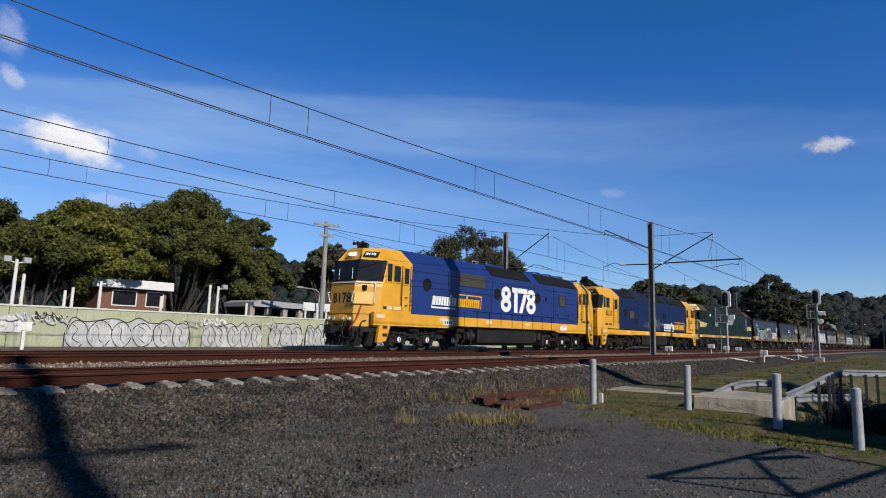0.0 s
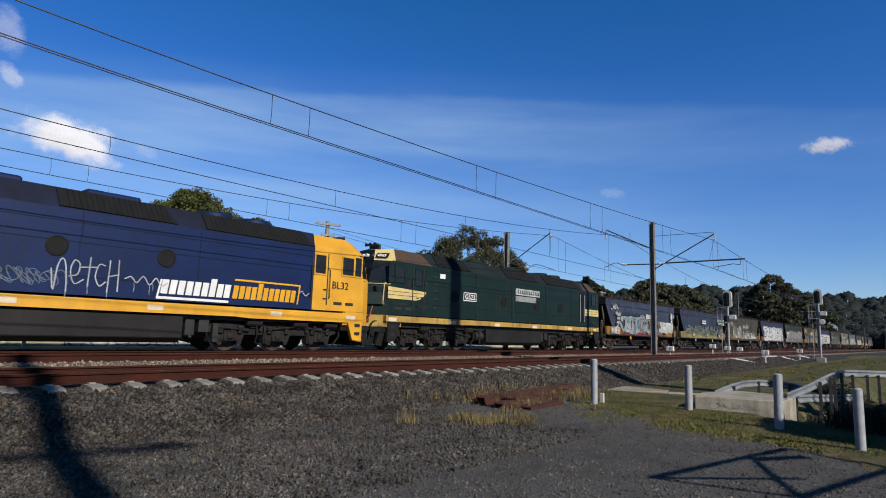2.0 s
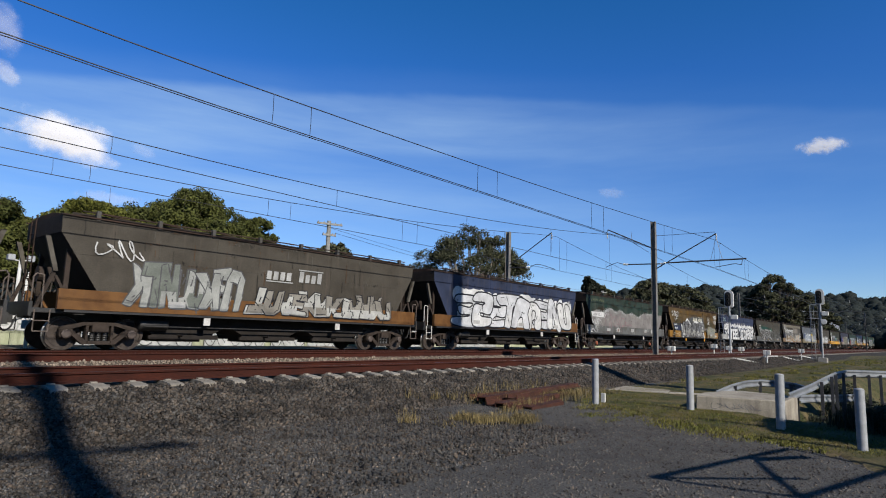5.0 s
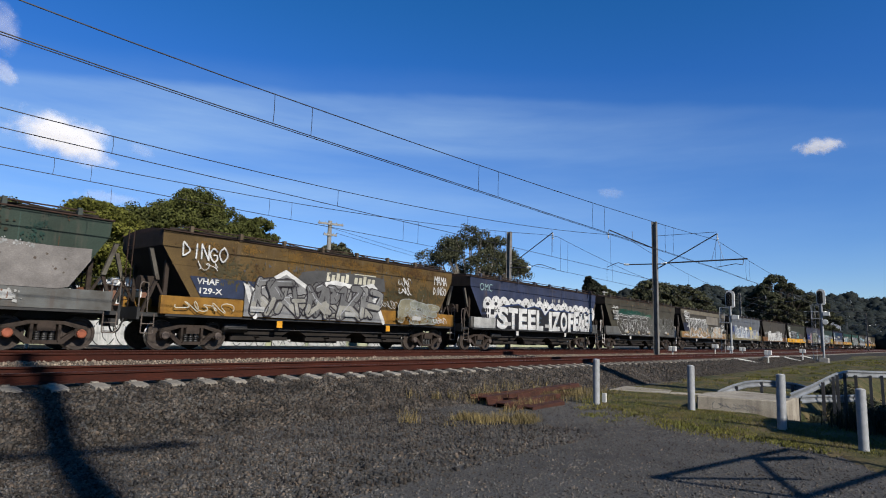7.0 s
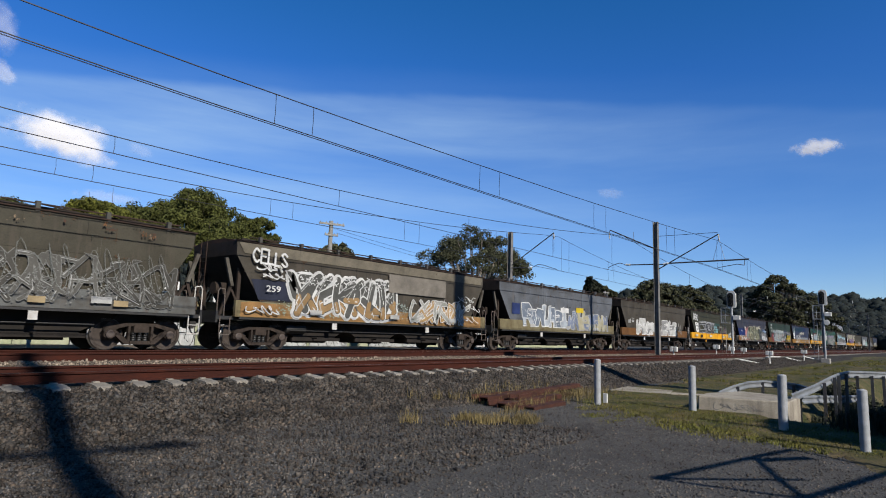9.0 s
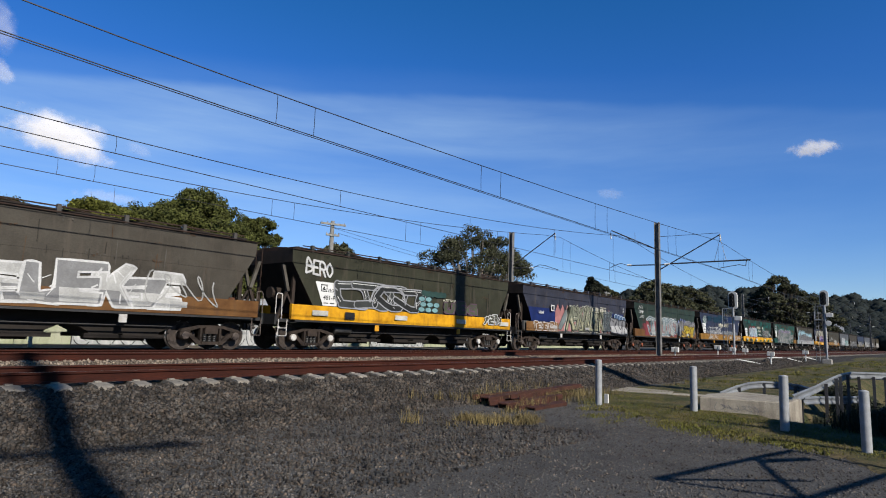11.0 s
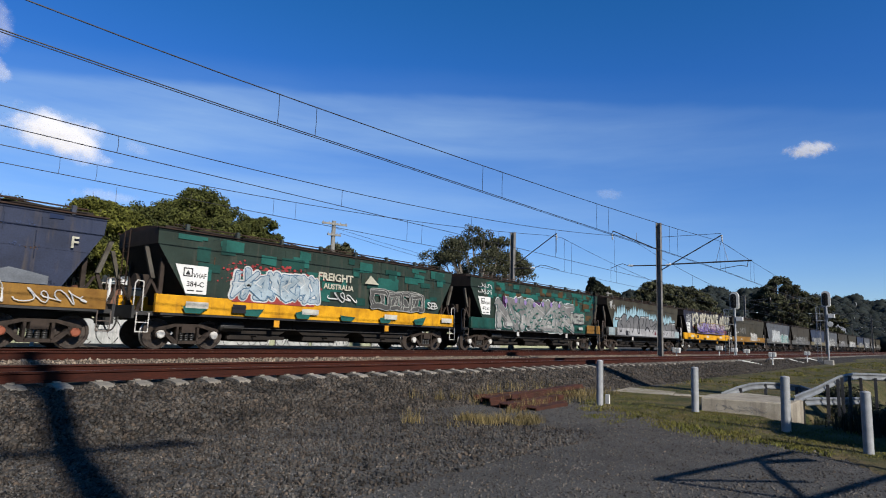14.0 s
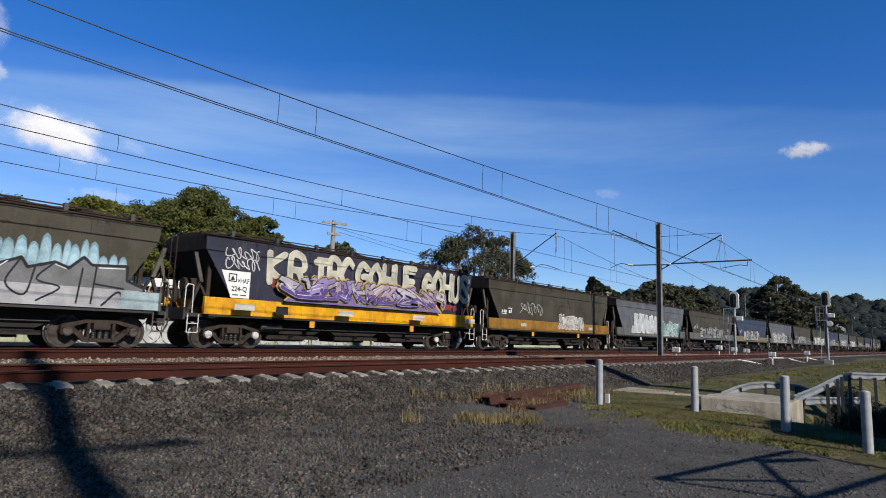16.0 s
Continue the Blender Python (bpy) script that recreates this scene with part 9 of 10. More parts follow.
            piece(fl, rg, 11.3, 13.6, 2.55, 3.1, 5, [(0.42, 0.50, 0.36)], mark((0.2, 0.26, 0.24)), fat=0.2, edge=0.02)
        elif n == 3:
            piece(fl, rg, 2.0, 5.5, 1.3, 2.5, 6, [(0.40, 0.41, 0.38), (0.20, 0.22, 0.19)], dgrey, fat=0.2, edge=0.03)
            word_bars(fl, rg, 6.5, 9.0, 2.5, 2.9, white_dim, 9)
            piece(fl, rg, 6.0, 12.6, 1.25, 2.1, 9, [(0.52, 0.52, 0.48), (0.3, 0.28, 0.24)], k, fat=0.2, edge=0.03)
            tag(fl, rg, 1.0, 2.2, 2.6, 3.2, w, 0.05)
        elif n == 4:
            piece(fl, rg, 2.0, 13.2, 1.25, 2.75, 9, [W_, (0.66, 0.67, 0.68)], k, cloud=w, fat=0.36, edge=0.06, bubble=True)
            fl.text("F", 13.0, 2.75, 0.4, w, 0.01)
        elif n == 5:
            grey = mark((0.27, 0.25, 0.235))
            edge = [(0.75, 2.55), (1.6, 2.72), (2.6, 2.62), (3.6, 2.95), (4.6, 2.72), (5.4, 2.86), (6.4, 2.62), (7.6, 2.74), (8.8, 2.50), (9.6, 2.78), (11.0, 2.86), (12.4, 2.80), (13.62, 2.82)]
            line = [tuple(q) for q in smooth_path(edge, 5)]
            for (a, b), (c, d) in zip(line, line[1:]):
                lo = (lambda x: 1.66 + max(0.0, (1.1 - x) * 1.48, (x - 13.1) * 1.6))
                fl.poly([(a, min(lo(a), b)), (c, min(lo(c), d)), (c, d), (a, b)], grey)
            for p, (x, z) in enumerate(line[4:-6]):     # peeled pale flecks along the torn edge
                for b, size in ((mark((0.50, 0.51, 0.50)), 0.03), (mark((0.36, 0.37, 0.36)), 0.04)):
                    scuffs(fl, rg, x, z - 0.06, 0.16, 0.13, b, 7 + 16 * (p % 7 in (2, 3)), size)
            scuffs(fl, rg, 2.9, 2.62, 0.9, 0.3, mark((0.55, 0.56, 0.56)), 160, 0.04)
            for a in range(26):
                x, z = rg.uniform(0.8, 13.2), rg.uniform(2.9, 3.6)
                scuffs(fl, rg, x, z, 0.35, 0.2, mark(((0.045, 0.036, 0.018), (0.030, 0.036, 0.022), (0.016, 0.055, 0.042))[a % 3]), 34, 0.05)
            scuffs(fl, rg, 2.2, 2.8, 0.8, 0.3, mark((0.050, 0.034, 0.016)), 160, 0.05)
            for a in range(40):
                fl.disc(rg.uniform(1.5, 13.0), rg.uniform(1.75, 2.6), rg.uniform(0.01, 0.04), mark((0.12, 0.09, 0.07)), 6)
            fl.poly([(0.86, 2.25), (2.55, 2.25), (2.62, 2.4), (2.55, 2.58), (0.68, 2.58)], w)
            scuffs(fl, rg, 2.5, 2.4, 0.5, 0.25, w, 90, 0.05)
            fl.text("VHAF 572 X", 0.95, 2.33, 0.22, k, 0.0, 1.3)
            fl.text("VHAF 572 X", 0.9, 3.30, 0.26, mark((0.30, 0.31, 0.18)), -0.004, 1.7)
            scuffs(fl, rg, 1.8, 3.4, 1.2, 0.2, mark((0.012, 0.060, 0.046)), 90, 0.03)
            fl.poly([(0.35, 3.30), (0.72, 3.30), (0.535, 3.58)], mark((0.30, 0.31, 0.18)))
            pk = mark((0.36, 0.17, 0.20))
            for path in (((3.2, 1.25), (2.95, 1.8), (2.8, 2.2), (3.2, 2.5), (3.8, 2.45), (3.75, 2.1), (3.5, 1.7), (3.45, 1.2)),
                         ((3.9, 1.2), (3.85, 1.7), (4.0, 2.2), (4.4, 2.35), (4.75, 2.1), (4.6, 1.7), (4.3, 1.75), (4.25, 2.0), (4.5, 2.05)),
                         ((4.8, 2.45), (4.85, 1.95), (5.0, 1.8), (5.2, 2.1), (5.35, 2.45), (5.3, 1.95), (5.5, 1.3)),
                         ((5.5, 2.25), (5.7, 1.8), (5.85, 1.4)), ((5.6, 2.3), (6.1, 2.25), (6.3, 1.95), (6.0, 1.7))):
                fl.stroke(smooth3(path, 6), 0.022, pk)
            tag(fl, rg, 6.0, 7.4, 1.75, 2.05, pk, 0.03, 9)
            for a in range(3):
                scuffs(fl, rg, 1.25 + 0.25 * a, 1.5 + 0.25 * a, 0.7, 0.4, white_dim, 110, 0.05)
            tag(fl, rg, 0.75, 1.7, 1.7, 2.05, w, 0.05, 7)
            tag(fl, rg, 0.2, 1.3, 1.2, 1.5, w, 0.06, 9)
            for x, q in ((4.7, 0.62), (7.3, 0.55), (9.9, 0.5), (11.3, 0.6)):
                fl.poly([(x, 1.30), (x + q, 1.32), (x + q * 0.9, 1.55), (x + 0.03, 1.56)], white_dim)
                scuffs(fl, rg, x + q / 2, 1.42, 0.5, 0.2, white_dim, 60, 0.05)
                scuffs(fl, rg, x + 0.3, 1.40, 0.25, 0.12, mark((0.20, 0.09, 0.05)), 34, 0.04)
        elif n == 6:
            fl.poly([(1.35, 1.72), (3.6, 1.72), (3.6, 2.35), (0.95, 2.35)], mark((0.035, 0.05, 0.10)))
            rust, ochre, dull = mark((0.100, 0.052, 0.016)), mark((0.19, 0.105, 0.022)), mark((0.085, 0.072, 0.034))
            for a in range(40):                  # rust and bleached ochre along the upper plates, running down
                x = rg.uniform(0.8, 13.6)
                scuffs(fl, rg, x, rg.uniform(3.2, 3.6), rg.uniform(0.3, 0.9), 0.2, (rust, ochre, ochre)[a % 3], 46, 0.045)
            for a in range(26):
                x = rg.uniform(1.6, 13.2)
                scuffs(fl, rg, x, rg.uniform(2.4, 3.1), rg.uniform(0.08, 0.5), rg.uniform(0.2, 0.5), (rust, dull, ochre)[a % 3], 44, 0.035)
            for a in range(12):
                scuffs(fl, rg, rg.uniform(9.4, 13.2), rg.uniform(1.9, 2.6), 0.7, 0.35, dull, 60, 0.06)
            scuffs(fl, rg, 2.2, 2.6, 1.2, 0.6, dull, 260, 0.06)
            fl.poly([(4.9, 2.45), (9.6, 2.45), (9.5, 2.98), (8.8, 3.05), (6.0, 3.02), (5.3, 2.9)], mark((0.10, 0.10, 0.10)))
            scuffs(fl, rg, 7.4, 2.95, 3.4, 0.25, mark((0.10, 0.10, 0.10)), 200, 0.06)
            word_bars(fl, rg, 6.4, 9.0, 2.66, 3.0, cream, 11)
            fl.text("VHAF", 1.2, 2.12, 0.26, w, 0.004, 0.75)
            fl.text("129-X", 1.25, 1.82, 0.26, w, 0.004, 0.85)
            hand(fl, rg, "MAMA", 12.75, 13.7, 3.05, 3.42, w, 0.04, -0.03)
            hand(fl, rg, "DINGO", 12.7, 13.6, 2.58, 2.92, w, 0.04, -0.03)
            hand(fl, rg, "DINGO", 0.62, 2.15, 2.98, 3.42, w, 0.05, -0.08)
            tag(fl, rg, 1.1, 1.9, 2.55, 2.85, w, 0.03, 6)
            zig = [(3.35, 1.15), (2.9, 2.3), (3.25, 2.05), (4.5, 2.8), (5.5, 2.3), (6.8, 2.62), (8.0, 2.48), (8.8, 2.66), (9.25, 2.3), (8.9, 2.05), (9.2, 1.7), (9.5, 1.15)]
            for x0, x1 in zip(zig, zig[1:]):
                fl.poly([(x0[0], 1.15), (x1[0], 1.15), (x1[0], max(x1[1], 1.16)), (x0[0], max(x0[1], 1.16))], mark((0.28, 0.28, 0.28)))
            fl.stroke(zig, 0.17, w)
            burner(fl, rg, 3.4, 9.0, 1.2, 2.45, 7, [(0.17, 0.17, 0.17), (0.23, 0.23, 0.225)], mark((0.04, 0.035, 0.04)), None, silver, fat=0.5, edge=0.045, low=(0.36, 0.35, 0.31))
            piece(fl, rg, 10.6, 12.8, 1.2, 2.15, 3, [(0.24, 0.25, 0.20), (0.27, 0.25, 0.17)], mark((0.34, 0.35, 0.33)), fat=0.3, edge=0.025, bubble=True)
            scuffs(fl, rg, 11.6, 1.7, 1.5, 0.5, mark((0.30, 0.31, 0.30)), 260, 0.05)
            scuffs(fl, rg, 11.3, 1.35, 1.6, 0.25, ochre, 160, 0.05)
            tag(fl, rg, 10.3, 10.95, 2.75, 3.15, w, 0.045, 7)
            tag(fl, rg, 10.35, 11.0, 2.4, 2.75, w, 0.045, 6)
            tag(fl, rg, 9.2, 10.2, 1.75, 2.1, white_dim, 0.035, 9)
            tag(fl, rg, 12.7, 13.5, 1.2, 1.5, w, 0.04, 8)
            tag(fl, rg, 0.6, 2.4, 1.22, 1.55, cream, 0.04, 11)
        elif n == 7:
            navy = mark((0.02, 0.05, 0.16))
            for a, x in enumerate(np.linspace(1.5, 13.4, 17)):
                r = 0.40 + 0.05 * (a % 3)
                z = 2.36 + 0.05 * (a % 2)
                fl.disc(x, z, r, w, 20)
                for q in (-0.16, 0.16):
                    fl.disc(x + q, z + 0.2, 0.055, k, 10)
                    fl.disc(x + q, z + 0.2, 0.03, w, 8)
                fl.disc(x, z + 0.02, 0.16, k, 12, 0.10)
            fl.bar(1.4, 13.5, 1.68, 2.3, w)
            for a in range(16):
                fl.disc(rg.uniform(5.2, 9.8), rg.uniform(2.75, 3.0), rg.uniform(0.04, 0.10), white_dim, 8, 0.12)
            top = [(2.2, 1.7), (2.7, 2.3), (4.4, 2.52), (5.2, 2.3), (6.1, 2.5), (6.9, 2.35), (7.3, 2.0), (7.9, 2.42), (8.8, 2.32), (9.6, 2.42), (10.4, 2.3), (11.2, 2.4), (12.0, 2.28), (12.5, 2.45), (13.4, 2.2), (13.5, 1.7)]
            for (a, b), (c, d) in zip(top, top[1:]):
                fl.poly([(a, 1.14), (c, 1.14), (c, d), (a, b)], k)
            fl.stroke(top, 0.07, navy)
            x = 2.35
            for ch, wd in zip("STEEL 1ZOF", (1.05, 0.9, 0.9, 0.9, 0.8, 0.25, 0.6, 0.95, 0.85, 0.8)):
                if ch != " ":
                    fl.text(ch, x + rg.uniform(-0.04, 0.02), 1.20 + rg.uniform(-0.02, 0.03), 1.50, w, 0.07, wd * 1.0, 0.0, rg.uniform(-0.04, 0.04))
                    for q in range(3):
                        fl.stroke([(x + wd * rg.uniform(0.2, 0.6), 1.35 + 0.25 * q), (x + wd * rg.uniform(0.6, 0.75), 1.35 + 0.25 * q)], 0.018, mark((0.10, 0.26, 0.42)), False)
                x += wd + 0.06
            piece(fl, rg, x + 0.05, 13.4, 1.18, 2.25, 4, [W_], k, mark((0.10, 0.26, 0.42)), fat=0.36, edge=0.04)
            fl.text("OMC", 0.75, 3.05, 0.55, mark((0.42, 0.60, 0.60)), -0.006, 1.1)
            fl.text("It's", 2.05, 2.0, 0.34, k, 0.006, 0.5)
            fl.poly([(0.30, 1.14), (2.2, 1.14), (2.2, 1.66), (0.30, 1.66)], white_dim)
            small_code(fl, 1.0, 1.95, k)
        elif n == 8:
            mist(fl, rg, 1.6, 7.4, 2.3, 3.0, mark((0.014, 0.075, 0.052)), 420, 0.20)
            mist(fl, rg, 3.0, 7.8, 2.2, 2.8, mark((0.05, 0.13, 0.11)), 120, 0.12)
            fl.bar(7.4, 8.5, 2.4, 2.75, mark((0.025, 0.13, 0.075)))
            mist(fl, rg, 2.2, 7.6, 1.3, 2.3, mark((0.080, 0.074, 0.064)), 300, 0.16)
            burner(fl, rg, 2.2, 7.6, 1.2, 2.45, 5, [(0.070, 0.064, 0.054)], w, None, w, fat=0.75, edge=0.018, bubble=True)
            for a in range(10):                  # comma-shaped highlights inside the forms
                x, z = 2.6 + 0.5 * a, rg.uniform(1.4, 2.3)
                fl.stroke(smooth_path([(x, z), (x + 0.16, z - 0.05), (x + 0.14, z - 0.28)], 4), 0.055, white_dim)
            burner(fl, rg, 8.0, 13.4, 1.2, 2.6, 7, [(0.085, 0.080, 0.068), (0.13, 0.125, 0.11)], mark((0.25, 0.25, 0.235)), None, white_dim, fat=0.26, edge=0.018)
            for q in range(7):
                mist(fl, rg, 8.0 + 0.75 * q, 8.9 + 0.75 * q, 1.2, 2.4, mark((0.30, 0.30, 0.285)), 34, 0.06)
            for a in range(8):
                tag(fl, rg, 3.4 + a * 1.25, 4.6 + a * 1.25, 1.6, 2.9, mark((0.24, 0.25, 0.23)), 0.018, 6)
            for z in (2.35, 2.72):
                mist(fl, rg, 0.95 + (2.72 - z) * 0.6, 2.1, z - 0.16, z + 0.14, white_dim, 46, 0.10)
                fl.bar(1.05 + (2.72 - z) * 0.6, 2.0, z - 0.13, z + 0.11, white_dim)
                for a in range(4):
                    fl.bar(1.25 + 0.2 * a, 1.36 + 0.2 * a, z - 0.1, z + 0.08, k)
            tag(fl, rg, 1.0, 2.0, 2.95, 3.15, w, 0.05)
            for a in range(26):                  # rust runs and chips along the top
                x = rg.uniform(1.0, 13.6)
                scuffs(fl, rg, x, rg.uniform(3.3, 3.62), 0.25, 0.10, mark(((0.20, 0.09, 0.035), (0.10, 0.05, 0.03), (0.28, 0.20, 0.13))[a % 3]), 9, 0.035)
            for a in range(5):
                fl.bar(3.4 + 2.1 * a, 3.8 + 2.1 * a, 1.25, 1.42, mark((0.42, 0.32, 0.18)))
        elif n == 9:
            fl.poly([(0.30, 3.30), (13.9, 3.30), (13.95, 3.66), (0.06, 3.66)], mark((0.20, 0.175, 0.13)))
            fl.poly([(0.95, 1.75), (2.3, 1.75), (2.3, 2.45), (0.62, 2.45)], mark((0.03, 0.035, 0.06)))
            ragged(fl, rg, 0.3, 13.9, 1.14, 1.64, mark((0.36, 0.20, 0.075)), 40, 0.03)
            for a in range(8):
                mist(fl, rg, 1.6 + 0.35 * a, 2.4 + 0.35 * a, 1.2, 1.8, mark((0.40, 0.46, 0.36)), 14, 0.10)
            burner(fl, rg, 2.5, 7.4, 1.25, 2.75, 5, [(0.075, 0.080, 0.072), (0.11, 0.11, 0.10)], w, w, white_dim, fat=0.5, edge=0.05, low=(0.38, 0.24, 0.11))
            for q in range(5):
                mist(fl, rg, 2.5 + q, 3.6 + q, 2.4, 2.95, w, 26, 0.09)
            fl.bar(7.2, 11.0, 2.45, 3.24, mark((0.24, 0.215, 0.18)))
            burner(fl, rg, 8.9, 12.4, 1.2, 2.2, 5, [(0.46, 0.30, 0.14), (0.40, 0.40, 0.36)], w, None, w, fat=0.40, edge=0.03)
            mist(fl, rg, 7.4, 8.6, 1.3, 2.2, mark((0.36, 0.42, 0.38)), 60, 0.08)
            for x0, z in ((11.8, 2.3), (12.2, 1.9), (12.0, 1.35)):
                tag(fl, rg, x0, x0 + 1.4, z, z + 0.32, w, 0.045, 8)
            hand(fl, rg, "CELLS", 0.55, 2.0, 3.05, 3.5, w, 0.075, -0.05)
            tag(fl, rg, 0.85, 1.8, 2.75, 3.0, w, 0.07, 7)
            tag(fl, rg, 0.95, 1.9, 2.5, 2.7, w, 0.06, 6)
            fl.text("259", 1.15, 2.05, 0.3, w, 0.004, 0.6)
            tag(fl, rg, 0.5, 1.7, 1.25, 1.55, w, 0.06, 8)
        elif n == 10:
            piece(fl, rg, 2.4, 7.4, 1.4, 2.5, 5, [(0.45, 0.50, 0.55), (0.2, 0.24, 0.3)], w, fat=0.28, edge=0.05)
            piece(fl, rg, 7.6, 13.2, 1.3, 2.3, 6, [(0.22, 0.26, 0.36), (0.48, 0.44, 0.30)], white_dim, fat=0.3, edge=0.04)
            fl.bar(6.6, 7.6, 2.3, 2.6, w)
            fl.bar(8.6, 9.6, 2.4, 2.7, yellow)
            fl.bar(1.2, 2.0, 2.0, 2.6, mark((0.03, 0.05, 0.16)))
        elif n == 12:
            code_panel(fl, "481-F", 2.15, 1.10)
            hand(fl, rg, "BERO", 0.6, 1.9, 2.9, 3.4, w, 0.085, -0.08)
            burner(fl, rg, 2.4, 6.7, 1.72, 2.62, 3, [(0.030, 0.032, 0.030), (0.06, 0.065, 0.062)], silver, None, w, fat=0.62, edge=0.05, bubble=True)
            fl.stroke(smooth_path([(3.9, 2.0), (4.2, 2.55), (5.0, 2.72), (5.8, 2.5), (6.0, 2.0)], 6), 0.09, silver)
            for a in range(3):
                for b in range(3 - (a == 2)):
                    x, z = 6.85 + 0.46 * a + 0.1 * (b % 2), 1.72 + 0.24 * b
                    fl.disc(x + 0.22, z + 0.12, 0.24, mark((0.05, 0.09, 0.09)), 10, 0.13)
                    fl.disc(x + 0.22, z + 0.12, 0.20, mark((0.24, 0.44, 0.46)), 10, 0.10)
            for a in range(8):
                fl.disc(7.2 + 0.2 * a, 2.55 + 0.06 * rg.random(), 0.2, mark((0.035, 0.08, 0.07)), 8, 0.14)
            fl.text("AUSTRALIA", 8.55, 2.30, 0.17, cream, 0.0, 1.0)
            piece(fl, rg, 8.8, 11.2, 1.75, 2.3, 4, [(0.10, 0.11, 0.07)], mark((0.16, 0.09, 0.14)), fat=0.2, edge=0.03)
            piece(fl, rg, 12.0, 13.3, 1.35, 1.8, 3, [(0.10, 0.10, 0.07)], w, fat=0.3, edge=0.03)
        elif n == 13:
            fl.poly([(0.9, 1.70), (3.9, 1.70), (3.9, 2.5), (0.55, 2.5)], mark((0.012, 0.028, 0.14)))
            fl.poly([(11.0, 1.9), (13.2, 1.9), (13.5, 2.6), (11.0, 2.6)], mark((0.012, 0.028, 0.13)))
            ragged(fl, rg, 3.6, 11.4, 1.2, 2.6, mark((0.48, 0.22, 0.21)), 26, 0.28, True)
            fl.poly([(3.9, 1.35), (4.3, 1.25), (5.4, 2.35), (5.1, 2.55), (4.8, 2.5)], mark((0.22, 0.26, 0.26)))
            fl.stroke([(3.9, 1.35), (4.3, 1.25), (5.4, 2.35), (5.1, 2.55), (4.8, 2.5), (3.9, 1.35)], 0.04, k)
            burner(fl, rg, 5.2, 10.4, 1.2, 2.75, 7, [(0.22, 0.235, 0.165), (0.27, 0.28, 0.20)], k, mark((0.50, 0.50, 0.42)), cream, fat=0.46, edge=0.04, low=(0.36, 0.35, 0.22))
            burner(fl, rg, 10.2, 11.2, 1.25, 2.6, 2, [(0.09, 0.11, 0.12)], k, mark((0.20, 0.24, 0.26)), white_dim, fat=0.4, edge=0.03)
            for a in range(4):
                fl.disc(12.0 + 0.45 * a, 2.32 - 0.06 * a, 0.30, mark((0.50, 0.60, 0.68)), 14)
                fl.disc(12.0 + 0.45 * a, 2.32 - 0.06 * a, 0.24, mark((0.06, 0.12, 0.24)), 14)
            form = [(10.9, 1.78), (11.21, 2.31), (11.78, 2.24), (12.31, 2.24), (12.46, 2.1), (13.0, 2.19), (13.61, 2.14), (13.53, 1.73), (13.99, 1.49), (13.95, 1.15), (12.96, 1.15), (11.36, 1.24), (11.24, 1.49), (10.9, 1.78)]
            fl.poly(form[:-1], mark((0.26, 0.26, 0.27)))
            fl.poly([(10.96, 1.69), (12.2, 1.78), (13.5, 1.69), (13.92, 1.45), (13.88, 1.16), (12.96, 1.15), (11.4, 1.28), (11.28, 1.49)], mark((0.56, 0.56, 0.56)))
            fl.stroke([np.array(p) * (1 - q) + np.array(r) * q for p, r in zip(form, form[1:]) for q in (0.0, 0.05, 0.5, 0.95)], 0.075, k)
            for run in [[(12.05, 2.14), (11.78, 1.69), (12.31, 2.23)], [(11.78, 1.69), (12.2, 1.24)], [(12.46, 2.1), (12.43, 1.78), (12.81, 1.53), (13.04, 2.06)], [(13.11, 2.14), (13.04, 1.57), (12.92, 1.15)], [(13.53, 1.73), (13.42, 1.24), (13.8, 1.2)], [(11.28, 2.14), (11.59, 2.02)]]:
                fl.stroke(smooth_path(run, 4), 0.075, k)
            word_bars(fl, rg, 8.3, 10.4, 2.62, 2.85, cream, 9)
            fl.text("VHAF", 1.5, 2.15, 0.22, w, 0.004, 0.6)
            fl.bar(2.9, 3.3, 2.35, 2.72, w)
            fl.bar(2.98, 3.22, 2.43, 2.64, k)
            fl.text("X", 13.15, 2.72, 0.5, w, 0.0, 0.2)
            fl.bar(0.2, 3.8, 1.14, 1.66, mark((0.24, 0.12, 0.04)))
            piece(fl, rg, 1.0, 3.6, 1.18, 1.66, 5, [(0.24, 0.12, 0.04)], w, fat=0.2, edge=0.022)
        elif n == 14:
            ragged(fl, rg, 2.0, 9.0, 1.2, 2.2, mark((0.28, 0.06, 0.07)), 22, 0.25)
            scuffs(fl, rg, 1.9, 1.9, 0.6, 0.4, mark((0.28, 0.06, 0.07)), 160, 0.06)
            burner(fl, rg, 2.6, 8.8, 1.2, 2.65, 8, [(0.12, 0.20, 0.24), (0.17, 0.25, 0.28), (0.10, 0.16, 0.20)], w, None, mark((0.34, 0.44, 0.40)), fat=0.42, edge=0.04, bubble=True)
            for a in range(14):
                fl.stroke(smooth_path([(rg.uniform(2.8, 8.6), rg.uniform(1.3, 2.3)), (rg.uniform(2.8, 8.6), rg.uniform(1.3, 2.3))][:1] + [(3 + 0.4 * a, rg.uniform(1.3, 1.8)), (3.3 + 0.4 * a, rg.uniform(1.8, 2.3)), (3.7 + 0.4 * a, rg.uniform(1.3, 2.0))], 5)[5:], 0.03, mark((0.36, 0.44, 0.38)))
            for a in range(12):
                fl.disc(rg.uniform(9.0, 13.4), rg.uniform(2.3, 2.75), rg.uniform(0.06, 0.16), mark((0.20, 0.24, 0.46)), 10)
